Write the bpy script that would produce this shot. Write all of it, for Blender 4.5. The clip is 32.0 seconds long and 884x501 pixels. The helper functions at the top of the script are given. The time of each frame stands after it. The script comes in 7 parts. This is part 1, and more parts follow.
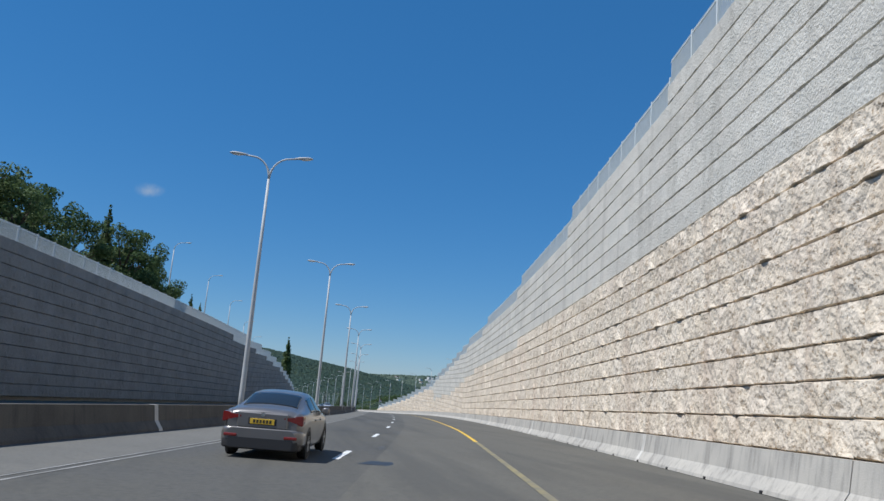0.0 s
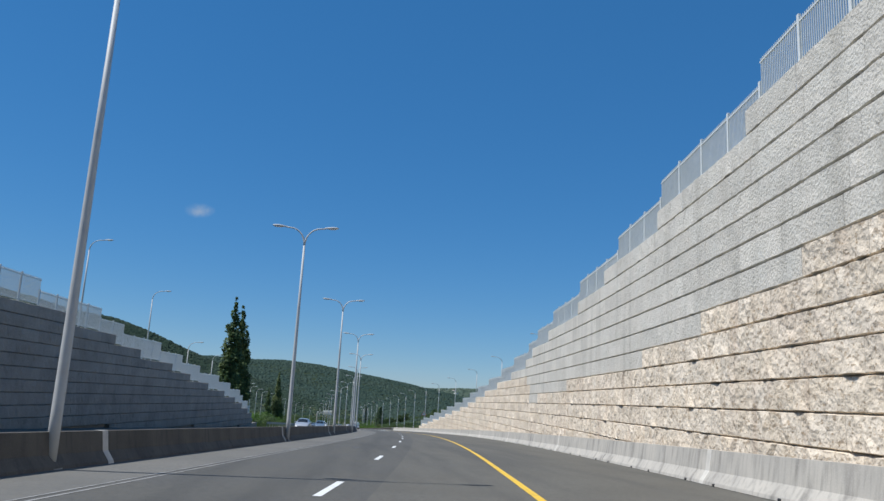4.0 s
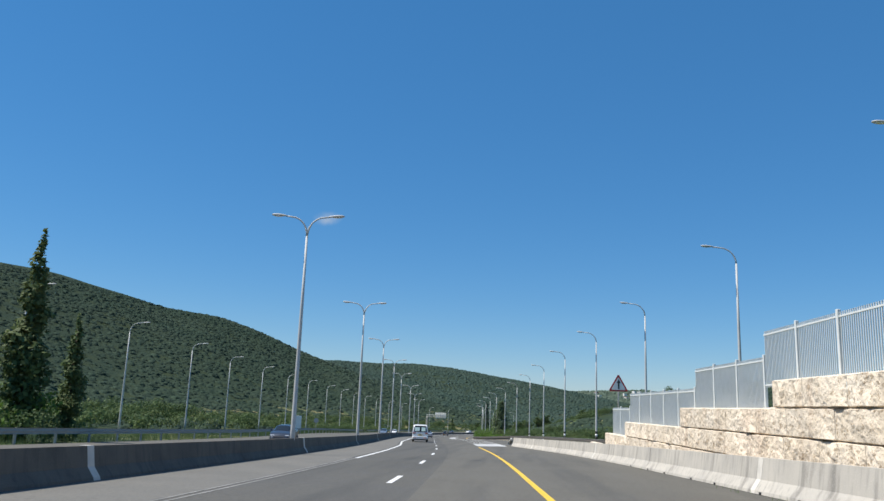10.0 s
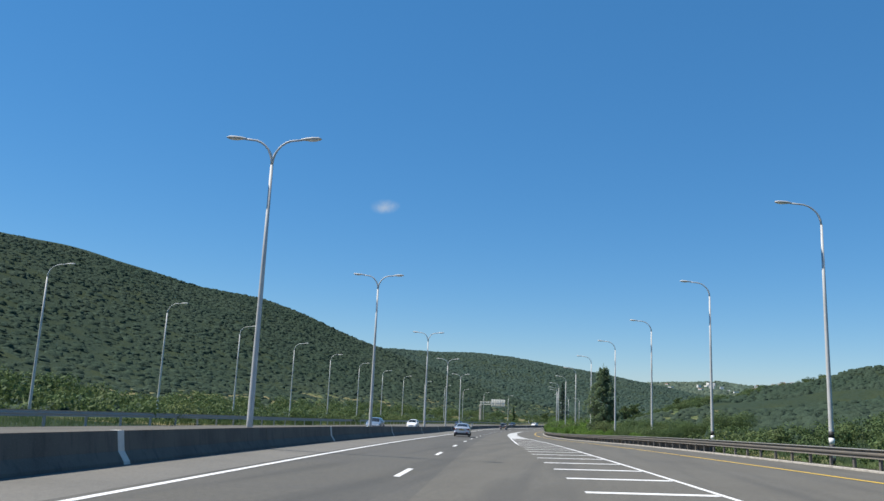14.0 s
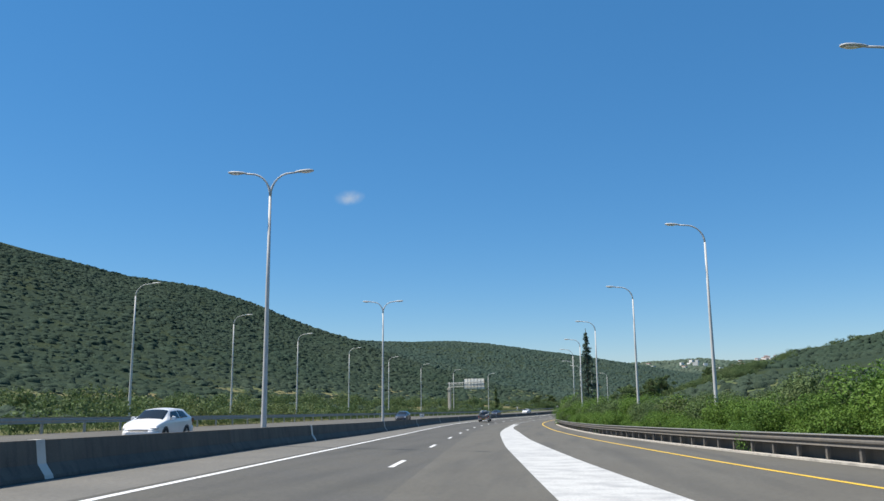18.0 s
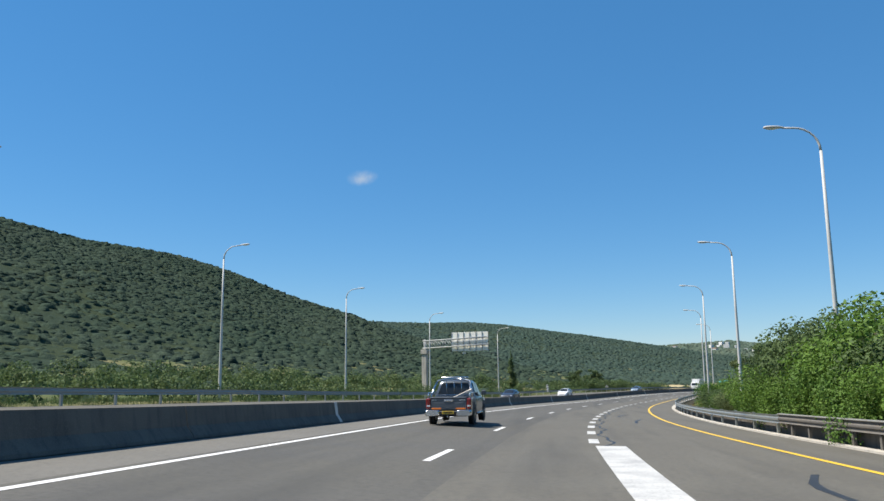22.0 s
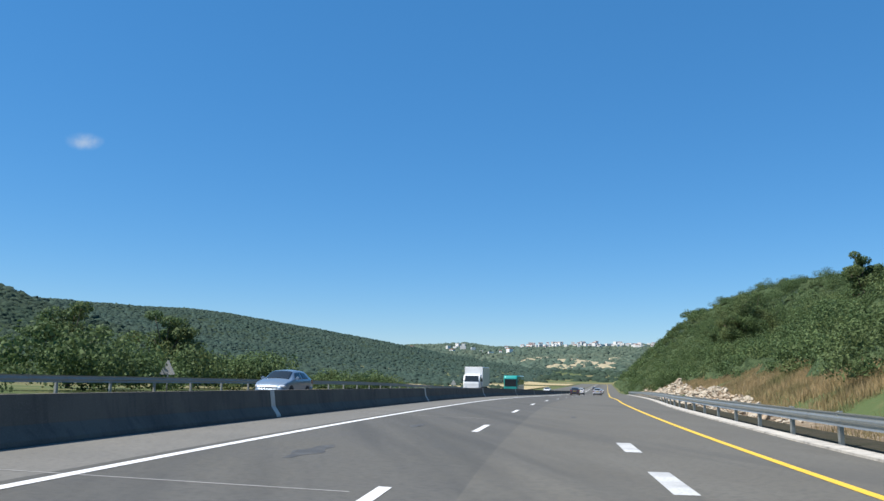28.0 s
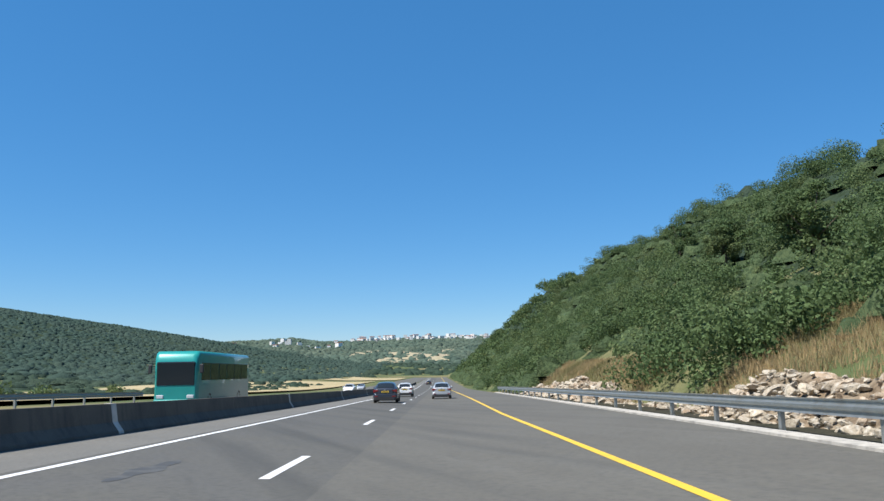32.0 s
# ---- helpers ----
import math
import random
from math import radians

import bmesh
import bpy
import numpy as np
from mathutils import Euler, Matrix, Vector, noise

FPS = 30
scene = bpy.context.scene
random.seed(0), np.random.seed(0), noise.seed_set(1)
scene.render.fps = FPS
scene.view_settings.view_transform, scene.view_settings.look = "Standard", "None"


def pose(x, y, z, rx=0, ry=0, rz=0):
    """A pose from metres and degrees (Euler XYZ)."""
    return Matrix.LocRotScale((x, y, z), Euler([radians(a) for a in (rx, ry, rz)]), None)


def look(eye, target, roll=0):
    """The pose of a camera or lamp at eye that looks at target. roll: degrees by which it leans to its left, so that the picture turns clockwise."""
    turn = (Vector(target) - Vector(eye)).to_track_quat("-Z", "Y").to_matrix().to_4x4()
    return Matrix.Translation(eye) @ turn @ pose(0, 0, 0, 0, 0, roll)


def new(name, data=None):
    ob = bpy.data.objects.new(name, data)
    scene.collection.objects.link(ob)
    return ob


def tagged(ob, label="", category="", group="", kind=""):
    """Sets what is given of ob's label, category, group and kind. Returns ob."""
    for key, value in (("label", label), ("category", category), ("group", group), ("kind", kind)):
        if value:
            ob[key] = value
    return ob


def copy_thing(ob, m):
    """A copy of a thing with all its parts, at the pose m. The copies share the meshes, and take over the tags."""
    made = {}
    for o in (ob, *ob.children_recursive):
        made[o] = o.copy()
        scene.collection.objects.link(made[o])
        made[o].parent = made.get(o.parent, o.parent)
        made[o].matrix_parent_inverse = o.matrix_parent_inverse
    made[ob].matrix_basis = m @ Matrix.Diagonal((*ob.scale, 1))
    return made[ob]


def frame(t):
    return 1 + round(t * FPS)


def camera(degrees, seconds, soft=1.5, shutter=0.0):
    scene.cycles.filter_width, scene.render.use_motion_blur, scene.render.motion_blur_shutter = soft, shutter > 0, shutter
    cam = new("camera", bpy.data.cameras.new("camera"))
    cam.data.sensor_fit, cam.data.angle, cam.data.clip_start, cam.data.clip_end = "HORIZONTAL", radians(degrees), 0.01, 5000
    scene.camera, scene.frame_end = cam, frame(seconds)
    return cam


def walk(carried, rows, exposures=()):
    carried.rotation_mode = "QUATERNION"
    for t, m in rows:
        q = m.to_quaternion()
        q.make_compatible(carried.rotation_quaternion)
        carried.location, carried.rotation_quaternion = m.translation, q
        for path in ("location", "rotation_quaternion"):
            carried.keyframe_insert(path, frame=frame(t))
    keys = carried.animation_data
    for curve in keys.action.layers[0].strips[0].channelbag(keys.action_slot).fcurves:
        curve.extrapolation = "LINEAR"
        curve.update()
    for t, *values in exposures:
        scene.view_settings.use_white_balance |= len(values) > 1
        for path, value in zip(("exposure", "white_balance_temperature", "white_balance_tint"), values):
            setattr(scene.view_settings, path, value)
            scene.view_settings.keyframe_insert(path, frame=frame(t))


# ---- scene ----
cam = camera(59.11, 32.0)
PATH = [
    (0, -8.01, 37.35, 17.04, 100.67, -4.56, -9.59), (0.5, -6.09, 49.87, 16.89, 100.92, -3.11, -9.43),
    (1, -4.17, 62.35, 16.73, 100.7, -3.18, -8.99), (1.5, -2.35, 74.95, 16.56, 100.73, -3.6, -8.66),
    (2, -0.49, 87.9, 16.38, 100.93, -4.45, -8.09), (2.5, 0.99, 100.8, 16.19, 100.85, -2.61, -7.16),
    (3, 2.41, 113.38, 16, 101.03, -2.68, -6.57), (3.5, 3.78, 125.76, 15.79, 101.22, -2.81, -5.96),
    (4, 5.1, 138.07, 15.58, 101.41, -2.99, -5.33), (4.5, 6.36, 150.4, 15.36, 101.59, -3.24, -4.62),
    (5, 7.55, 162.88, 15.13, 101.62, -3.06, -3.62), (5.5, 8.59, 174.89, 14.89, 101.47, -2.87, -2.38),
    (6, 9.44, 186.9, 14.64, 101.1, -2.59, -1.5), (6.5, 10.24, 198.9, 14.36, 100.77, -2.88, -0.3),
    (7, 10.92, 211, 14.08, 100.59, -3.03, 1.4), (7.5, 11.4, 223.43, 13.77, 100.34, -3.34, 3.3),
    (8, 11.74, 236.07, 13.45, 100.49, -2.74, 4.36), (8.5, 12.11, 248.39, 13.13, 100.64, -2.37, 4.48),
    (9, 12.39, 260.44, 12.79, 100.81, -2.09, 4.65), (9.5, 12.2, 272.42, 12.46, 101.21, -1.95, 4.56),
    (10, 12.08, 284.23, 12.13, 101.4, -2.1, 4.64), (10.5, 11.83, 296.05, 11.8, 101.54, -2.3, 4.82),
    (11, 11.56, 307.7, 11.47, 101.5, -2.8, 5.05), (11.5, 11.2, 319.42, 11.14, 101.31, -3.29, 5.7),
    (12, 10.42, 331.72, 10.8, 101.38, -3.34, 6.44), (12.5, 9.34, 343.85, 10.46, 101.24, -3.36, 7.14),
    (13, 8.25, 356.14, 10.11, 100.97, -3.37, 7.93), (13.5, 7.17, 367.84, 9.78, 100.66, -2.75, 8.51),
    (14, 5.93, 380.51, 9.43, 100.66, -2.44, 9.09), (14.5, 4.73, 393.72, 9.04, 100.72, -2.65, 9.09),
    (15, 3.58, 406.26, 8.66, 100.7, -2.22, 9.22), (15.5, 2.47, 418.39, 8.27, 100.65, -1.82, 9.32),
    (16, 1.41, 430.36, 7.87, 100.61, -1.47, 9.37), (16.5, 0.41, 442.43, 7.46, 100.62, -1.14, 9.08),
    (17, -0.54, 454.86, 7.01, 100.32, -0.56, 8.52), (17.5, -1.45, 467.19, 6.56, 100.3, 0.06, 8.05),
    (18, -2.49, 479.53, 6.13, 100.21, 0.64, 7.45), (18.5, -3.71, 491.86, 5.7, 100.02, 1.26, 7.23),
    (19, -4.44, 505.62, 5.22, 100.1, 0.48, 7.44), (19.5, -5.34, 519.51, 4.76, 100.04, 0.44, 7.69),
    (20, -6.15, 533.31, 4.3, 99.79, 0.62, 8.03), (20.5, -6.69, 547.03, 3.87, 99.55, 0.2, 8.34),
    (21, -7.21, 560.74, 3.43, 99.51, 1.01, 8.55), (21.5, -8.09, 573.59, 3.03, 99.37, 0.96, 8.71),
    (22, -8.69, 586.03, 2.66, 99.21, 0.72, 8.75), (22.5, -9.24, 598.44, 2.31, 98.93, 1, 8.34),
    (23, -9.37, 610.72, 1.98, 98.97, 0.81, 7.9), (23.5, -8.94, 623.65, 1.64, 98.91, 1.07, 6.48),
    (24, -8.27, 636.12, 1.34, 99.08, 1.67, 4.45), (24.5, -7.21, 648.87, 1.04, 99.02, 2.12, 1.8),
    (25, -5.84, 661.53, 0.74, 99.14, 2.29, -0.25), (25.5, -4.44, 674.04, 0.49, 99.27, 2.55, -2.3),
    (26, -2.77, 686.71, 0.24, 99.14, 1.92, -4.18), (26.5, -0.53, 699.47, 0.03, 98.94, 0.9, -5.98),
    (27, 2.27, 712.18, -0.13, 98.86, -0.14, -7.66), (27.5, 5.66, 724.72, -0.22, 98.95, -0.83, -9.15),
    (28, 9.25, 737.23, -0.29, 99.18, -0.92, -10.09), (28.5, 13.02, 749.52, -0.39, 99.17, -0.69, -11.41),
    (29, 16.91, 760.89, -0.48, 99.02, -0.25, -12.06), (29.5, 20.72, 772.15, -0.6, 98.9, -0.22, -12.73),
    (30, 24.9, 783.34, -0.72, 99.21, 0.09, -17.05), (30.5, 29.46, 794.61, -0.87, 99.08, 0.22, -19.06),
    (31, 34.13, 806.15, -1.02, 98.99, 0.46, -20.64), (31.5, 38.89, 817.67, -1.19, 99.1, 0.78, -22),
    (32, 43.7, 829.09, -1.37, 98.91, 0.87, -22.11),
]
walk(cam, [(t, pose(x, y, z, rx, ry, rz)) for t, x, y, z, rx, ry, rz in PATH], [(0, 0.03, 5950, 10), (6, 0.14, 6250, 10), (11, 0.42, 6600, 10), (17, 0.49, 6700, 10), (23, 0.62, 6850, 10), (28, 0.6, 6450, 10), (32, 0.6, 6400, 10)])

# the road's centreline, through the lane that the camera follows
CTRL = [
    (-8.01, 37.35), (-0.82, 87.85), (4.96, 137.99), (9.21, 186.92), (11.57, 235.83), (11.88, 284.11),
    (9.99, 331.83), (5.93, 380.9), (1.5, 430.41), (-2.5, 480.1), (-5.94, 533.14), (-8.33, 585.74),
    (-7.61, 636.21), (-1.87, 686.77), (9.65, 736.64), (25.4, 783.41), (43.7, 829.09),
]
# ---- sky and sun ----
SUN_EL, SUN_AZ = radians(58), radians(-97)      # azimuth clockwise from +y
world = bpy.data.worlds.new("world")
scene.world = world
world.use_nodes = True
wn, wl = world.node_tree.nodes, world.node_tree.links
sky = wn.new("ShaderNodeTexSky")
sky.sky_type = "NISHITA"
sky.sun_disc = False
sky.sun_elevation, sky.sun_rotation = SUN_EL, SUN_AZ
sky.altitude, sky.air_density, sky.dust_density, sky.ozone_density = 150, 1.0, 0.0, 6.0
deep = wn.new("ShaderNodeHueSaturation")
deep.inputs["Hue"].default_value, deep.inputs["Saturation"].default_value = 0.4965, 1.24
wl.new(sky.outputs[0], deep.inputs["Color"])
haze = wn.new("ShaderNodeMix")
haze.data_type = "RGBA"
haze.inputs["Factor"].default_value = 0.34
haze.inputs["B"].default_value = (0.72, 2.55, 5.7, 1)
wl.new(deep.outputs[0], haze.inputs["A"])
wl.new(haze.outputs["Result"], wn["Background"].inputs[0])
wn["Background"].inputs[1].default_value = 0.088
sun_data = bpy.data.lights.new("sun", "SUN")
sun_data.energy, sun_data.angle, sun_data.color = 5.0, radians(0.55), (1.0, 0.95, 0.87)
to_sun = Vector((math.sin(SUN_AZ) * math.cos(SUN_EL), math.cos(SUN_AZ) * math.cos(SUN_EL), math.sin(SUN_EL)))
sun = new("sun", sun_data)
sun.matrix_world = look(to_sun * 400, (0, 0, 0))

# ---- materials ----
def material(name, colour, rough=0.8, metal=0.0, grain=(), bump=0.0, bump_scale=20.0, vary=0.0, island=False, coat=0.0, leaf=False, shine=0.5):
    """colour: base; grain: rows of (scale, colour, amount, low, high): noise that mixes another colour in; bump: metres."""
    m = bpy.data.materials.new(name)
    m.use_nodes = True
    n, l = m.node_tree.nodes, m.node_tree.links
    b = n["Principled BSDF"]
    b.inputs["Roughness"].default_value, b.inputs["Metallic"].default_value = rough, metal
    b.inputs["Coat Weight"].default_value, b.inputs["Specular IOR Level"].default_value = coat, shine
    geo = n.new("ShaderNodeNewGeometry")
    place = geo.outputs["Position"]
    rgb = n.new("ShaderNodeRGB")
    rgb.outputs[0].default_value = (*colour, 1)
    out = rgb.outputs[0]
    for row in grain:
        scale, other, amount, low, high = row[:5]
        tex = n.new("ShaderNodeTexNoise")
        tex.inputs["Scale"].default_value, tex.inputs["Detail"].default_value = 1.0, 6
        stretch = n.new("ShaderNodeVectorMath")
        stretch.operation = "MULTIPLY"
        stretch.inputs[1].default_value = row[5] if len(row) > 5 else (scale, scale, scale)
        l.new(place, stretch.inputs[0])
        l.new(stretch.outputs[0], tex.inputs["Vector"])
        ramp = n.new("ShaderNodeMapRange")
        ramp.inputs[1].default_value, ramp.inputs[2].default_value, ramp.inputs[4].default_value = low, high, amount
        l.new(tex.outputs["Fac"], ramp.inputs[0])
        mix = n.new("ShaderNodeMix")
        mix.data_type = "RGBA"
        mix.inputs["B"].default_value = (*other, 1)
        l.new(ramp.outputs[0], mix.inputs["Factor"])
        l.new(out, mix.inputs["A"])
        out = mix.outputs["Result"]
    if vary:
        hsv = n.new("ShaderNodeHueSaturation")
        rng = n.new("ShaderNodeMapRange")
        rng.inputs[3].default_value, rng.inputs[4].default_value = 1 - vary, 1 + vary
        if island:
            l.new(geo.outputs["Random Per Island"], rng.inputs[0])
        else:
            l.new(n.new("ShaderNodeObjectInfo").outputs["Random"], rng.inputs[0])
        l.new(rng.outputs[0], hsv.inputs["Value"])
        l.new(out, hsv.inputs["Color"])
        out = hsv.outputs[0]
    l.new(out, b.inputs["Base Color"])
    if bump:
        tex = n.new("ShaderNodeTexNoise")
        tex.inputs["Scale"].default_value, tex.inputs["Detail"].default_value = bump_scale, 5
        l.new(place, tex.inputs["Vector"])
        bp = n.new("ShaderNodeBump")
        bp.inputs["Strength"].default_value, bp.inputs["Distance"].default_value = 1.0, bump
        l.new(tex.outputs["Fac"], bp.inputs["Height"])
        l.new(bp.outputs[0], b.inputs["Normal"])
    if leaf:
        thin, both = n.new("ShaderNodeBsdfTranslucent"), n.new("ShaderNodeMixShader")
        both.inputs[0].default_value = 0.3
        l.new(out, thin.inputs["Color"])
        l.new(b.outputs[0], both.inputs[1])
        l.new(thin.outputs[0], both.inputs[2])
        l.new(both.outputs[0], n["Material Output"].inputs["Surface"])
    return m


ASPHALT = material("asphalt", (0.113, 0.106, 0.088), 0.8, grain=[(0.35, (0.13, 0.124, 0.105), 0.7, 0.35, 0.7), (0.25, (0.066, 0.065, 0.06), 0.5, 0.47, 0.66, (0.9, 0.05, 1)), (0.25, (0.14, 0.134, 0.115), 0.35, 0.52, 0.68, (1.6, 0.12, 1)), (9.0, (0.066, 0.065, 0.06), 0.5, 0.45, 0.7), (60, (0.17, 0.165, 0.15), 0.35, 0.55, 0.8)], bump=0.006, bump_scale=80, shine=0.3)
ASPHALT_DARK = material("dark_asphalt", (0.104, 0.099, 0.084), 0.8, grain=[(0.35, (0.095, 0.093, 0.087), 0.7, 0.35, 0.7), (0.25, (0.048, 0.048, 0.045), 0.5, 0.47, 0.66, (0.9, 0.05, 1)), (0.25, (0.1, 0.098, 0.09), 0.35, 0.52, 0.68, (1.6, 0.12, 1)), (9.0, (0.05, 0.05, 0.047), 0.5, 0.45, 0.7), (60, (0.14, 0.136, 0.125), 0.35, 0.55, 0.8)], bump=0.006, bump_scale=80, shine=0.3)
TAR = material("tar", (0.025, 0.025, 0.026), 0.5, grain=[(4, (0.06, 0.06, 0.06), 0.6, 0.5, 0.7)])
SHOULDER = material("shoulder_asphalt", (0.14, 0.136, 0.122), 0.85, grain=[(0.4, (0.18, 0.172, 0.152), 0.7, 0.35, 0.7), (11.0, (0.085, 0.083, 0.077), 0.5, 0.45, 0.7), (70, (0.24, 0.225, 0.2), 0.4, 0.55, 0.8)], bump=0.006, bump_scale=80, shine=0.3)
PAINT_WHITE = material("white_road_paint", (0.72, 0.72, 0.7), 0.6, grain=[(3.0, (0.4, 0.4, 0.39), 0.6, 0.5, 0.75), (30, (0.25, 0.25, 0.25), 0.5, 0.58, 0.75)])
PAINT_WORN = material("worn_white_road_paint", (0.52, 0.52, 0.5), 0.65, grain=[(1.2, (0.28, 0.28, 0.28), 0.7, 0.45, 0.7), (20, (0.2, 0.2, 0.2), 0.6, 0.52, 0.7)])
PAINT_FAINT = material("faint_road_paint", (0.3, 0.29, 0.27), 0.7, grain=[(1.5, (0.17, 0.165, 0.15), 0.8, 0.45, 0.65)])
YELLOW_FAINT = material("faded_yellow_road_paint", (0.26, 0.22, 0.11), 0.7, grain=[(1.5, (0.15, 0.14, 0.11), 0.9, 0.42, 0.62)])
PAINT_YELLOW = material("yellow_road_paint", (0.72, 0.46, 0.03), 0.6, grain=[(3.0, (0.4, 0.28, 0.06), 0.5, 0.5, 0.75), (30, (0.25, 0.2, 0.1), 0.4, 0.58, 0.75)])
CONCRETE = material("barrier_concrete", (0.47, 0.44, 0.385), 0.85, grain=[(0.8, (0.36, 0.34, 0.305), 0.8, 0.4, 0.7), (2.5, (0.17, 0.16, 0.145), 0.75, 0.52, 0.7, (2.2, 2.2, 0.35)), (2.5, (0.2, 0.19, 0.17), 0.6, 0.5, 0.75, (7, 7, 0.5)), (40, (0.6, 0.57, 0.52), 0.4, 0.5, 0.75)], bump=0.004, bump_scale=30, shine=0.3)
# Darker than CONCRETE: the shade on the median's face is in the base colour.
CONCRETE_DARK = material("dark_concrete", (0.135, 0.122, 0.102), 0.9, grain=[(0.8, (0.085, 0.078, 0.068), 0.8, 0.4, 0.7), (2.5, (0.055, 0.054, 0.053), 0.6, 0.5, 0.75, (5, 5, 0.6)), (40, (0.2, 0.19, 0.18), 0.4, 0.5, 0.75)], bump=0.004, bump_scale=30, shine=0.2)
MORTAR = material("joint_mortar", (0.6, 0.57, 0.51), 0.85, grain=[(3, (0.42, 0.4, 0.36), 0.6, 0.45, 0.7)])
# The dark brown clumps of the grain paint shade into the stone's pocks.
STONE = material("split_face_limestone", (0.69, 0.585, 0.45), 0.9, grain=[(1.2, (0.74, 0.655, 0.54), 0.8, 0.35, 0.65), (0.5, (0.46, 0.35, 0.26), 0.55, 0.55, 0.68, (1.3, 1.3, 0.14)), (0.3, (0.64, 0.5, 0.39), 0.35, 0.5, 0.7), (3.0, (0.36, 0.27, 0.18), 0.75, 0.6, 0.645, (3.2, 3.2, 6.5)), (8.0, (0.33, 0.24, 0.15), 0.85, 0.6, 0.64, (8, 8, 14)), (25, (0.78, 0.71, 0.58), 0.4, 0.45, 0.7)], bump=0.09, bump_scale=6, vary=0.09, island=True, shine=0.2)
STONE_GREY = material("grey_split_concrete", (0.58, 0.56, 0.5), 0.9, grain=[(1.0, (0.62, 0.58, 0.51), 0.7, 0.35, 0.65), (0.5, (0.43, 0.41, 0.36), 0.6, 0.52, 0.66, (1.3, 1.3, 0.14)), (16, (0.36, 0.33, 0.26), 0.7, 0.58, 0.65), (34, (0.42, 0.39, 0.32), 0.6, 0.56, 0.64), (50, (0.68, 0.64, 0.57), 0.4, 0.5, 0.7)], bump=0.035, bump_scale=14, vary=0.07, island=True, shine=0.2)
# Darker block stone: the left wall's shade is put into its colour.
STONE_SHADE = material("shaded_wall_block", (0.30, 0.28, 0.25), 0.9, grain=[(0.6, (0.22, 0.21, 0.19), 0.8, 0.4, 0.65), (14, (0.4, 0.37, 0.33), 0.5, 0.5, 0.7)], bump=0.03, bump_scale=8, vary=0.06)
GALV = material("galvanised_steel", (0.34, 0.345, 0.325), 0.6, 0.25, grain=[(6, (0.28, 0.28, 0.27), 0.6, 0.4, 0.7), (1.5, (0.3, 0.26, 0.2), 0.5, 0.55, 0.75)])
GALV_RAIL = material("guardrail_steel", (0.42, 0.44, 0.42), 0.42, 0.8, grain=[(6, (0.34, 0.35, 0.33), 0.6, 0.4, 0.7), (1.5, (0.3, 0.27, 0.22), 0.5, 0.55, 0.75)])
GALV_DARK = material("dark_beam_steel", (0.15, 0.14, 0.125), 0.7, 0.3, grain=[(6, (0.1, 0.09, 0.08), 0.6, 0.4, 0.7), (1.5, (0.2, 0.17, 0.13), 0.5, 0.5, 0.7)])
POLE = material("painted_pole", (0.5, 0.51, 0.5), 0.6, 0.0, grain=[(3, (0.4, 0.4, 0.39), 0.5, 0.4, 0.7)])
FENCE = material("fence_paint", (0.64, 0.67, 0.66), 0.55, 0.0, grain=[(5, (0.54, 0.57, 0.55), 0.5, 0.4, 0.7)])
LAMPGLASS = material("lamp_lens", (0.75, 0.77, 0.78), 0.25)
BLACK = material("black_paint", (0.02, 0.02, 0.02), 0.6)
WHITE = material("white_paint", (0.78, 0.78, 0.76), 0.5)
EARTH = material("dry_grass_ground", (0.2, 0.17, 0.085), 0.95, grain=[(0.02, (0.07, 0.1, 0.04), 1.0, 0.35, 0.55), (0.3, (0.26, 0.21, 0.12), 0.5, 0.5, 0.7), (6, (0.09, 0.1, 0.04), 0.6, 0.45, 0.7)], bump=0.08, bump_scale=3, shine=0.1)
WOODLAND = material("woodland_floor", (0.034, 0.052, 0.036), 0.95, grain=[(0.05, (0.045, 0.058, 0.026), 0.8, 0.45, 0.7), (0.8, (0.02, 0.032, 0.014), 0.7, 0.45, 0.65)], bump=0.3, bump_scale=1.5, shine=0.05)
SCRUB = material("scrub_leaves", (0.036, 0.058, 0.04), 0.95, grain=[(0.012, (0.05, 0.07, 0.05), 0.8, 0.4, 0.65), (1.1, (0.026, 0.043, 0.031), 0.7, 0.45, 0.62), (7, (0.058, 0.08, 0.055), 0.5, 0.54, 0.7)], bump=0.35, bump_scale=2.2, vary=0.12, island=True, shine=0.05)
# SCRUB made lighter and bluer, so the ridge's haze sits in the colour.
FAR_SCRUB = material("haze_tinted_leaves", (0.043, 0.07, 0.056), 0.95, grain=[(0.012, (0.056, 0.08, 0.062), 0.8, 0.4, 0.65), (1.1, (0.033, 0.054, 0.044), 0.7, 0.45, 0.62)], bump=0.4, bump_scale=1.5, vary=0.12, island=True, shine=0.05)
UNDERGROWTH = material("undergrowth_leaves", (0.06, 0.088, 0.042), 0.9, grain=[(0.4, (0.085, 0.11, 0.05), 0.7, 0.45, 0.65), (2.5, (0.03, 0.05, 0.024), 0.85, 0.45, 0.6), (12, (0.09, 0.12, 0.06), 0.5, 0.52, 0.68)], bump=0.3, bump_scale=5, vary=0.2, island=True, shine=0.05)
LEAF = material("green_leaves", (0.105, 0.19, 0.032), 0.6, grain=[(0.5, (0.06, 0.13, 0.025), 0.8, 0.4, 0.65), (4, (0.15, 0.23, 0.045), 0.6, 0.5, 0.7)], vary=0.28, island=True, leaf=True, shine=0.2)
LEAF_DARK = material("dark_leaves", (0.1, 0.15, 0.058), 0.65, grain=[(0.35, (0.06, 0.1, 0.042), 0.8, 0.4, 0.65), (0.15, (0.145, 0.175, 0.07), 0.7, 0.5, 0.65), (4, (0.1, 0.14, 0.055), 0.6, 0.5, 0.7)], vary=0.28, island=True, leaf=True, shine=0.15)
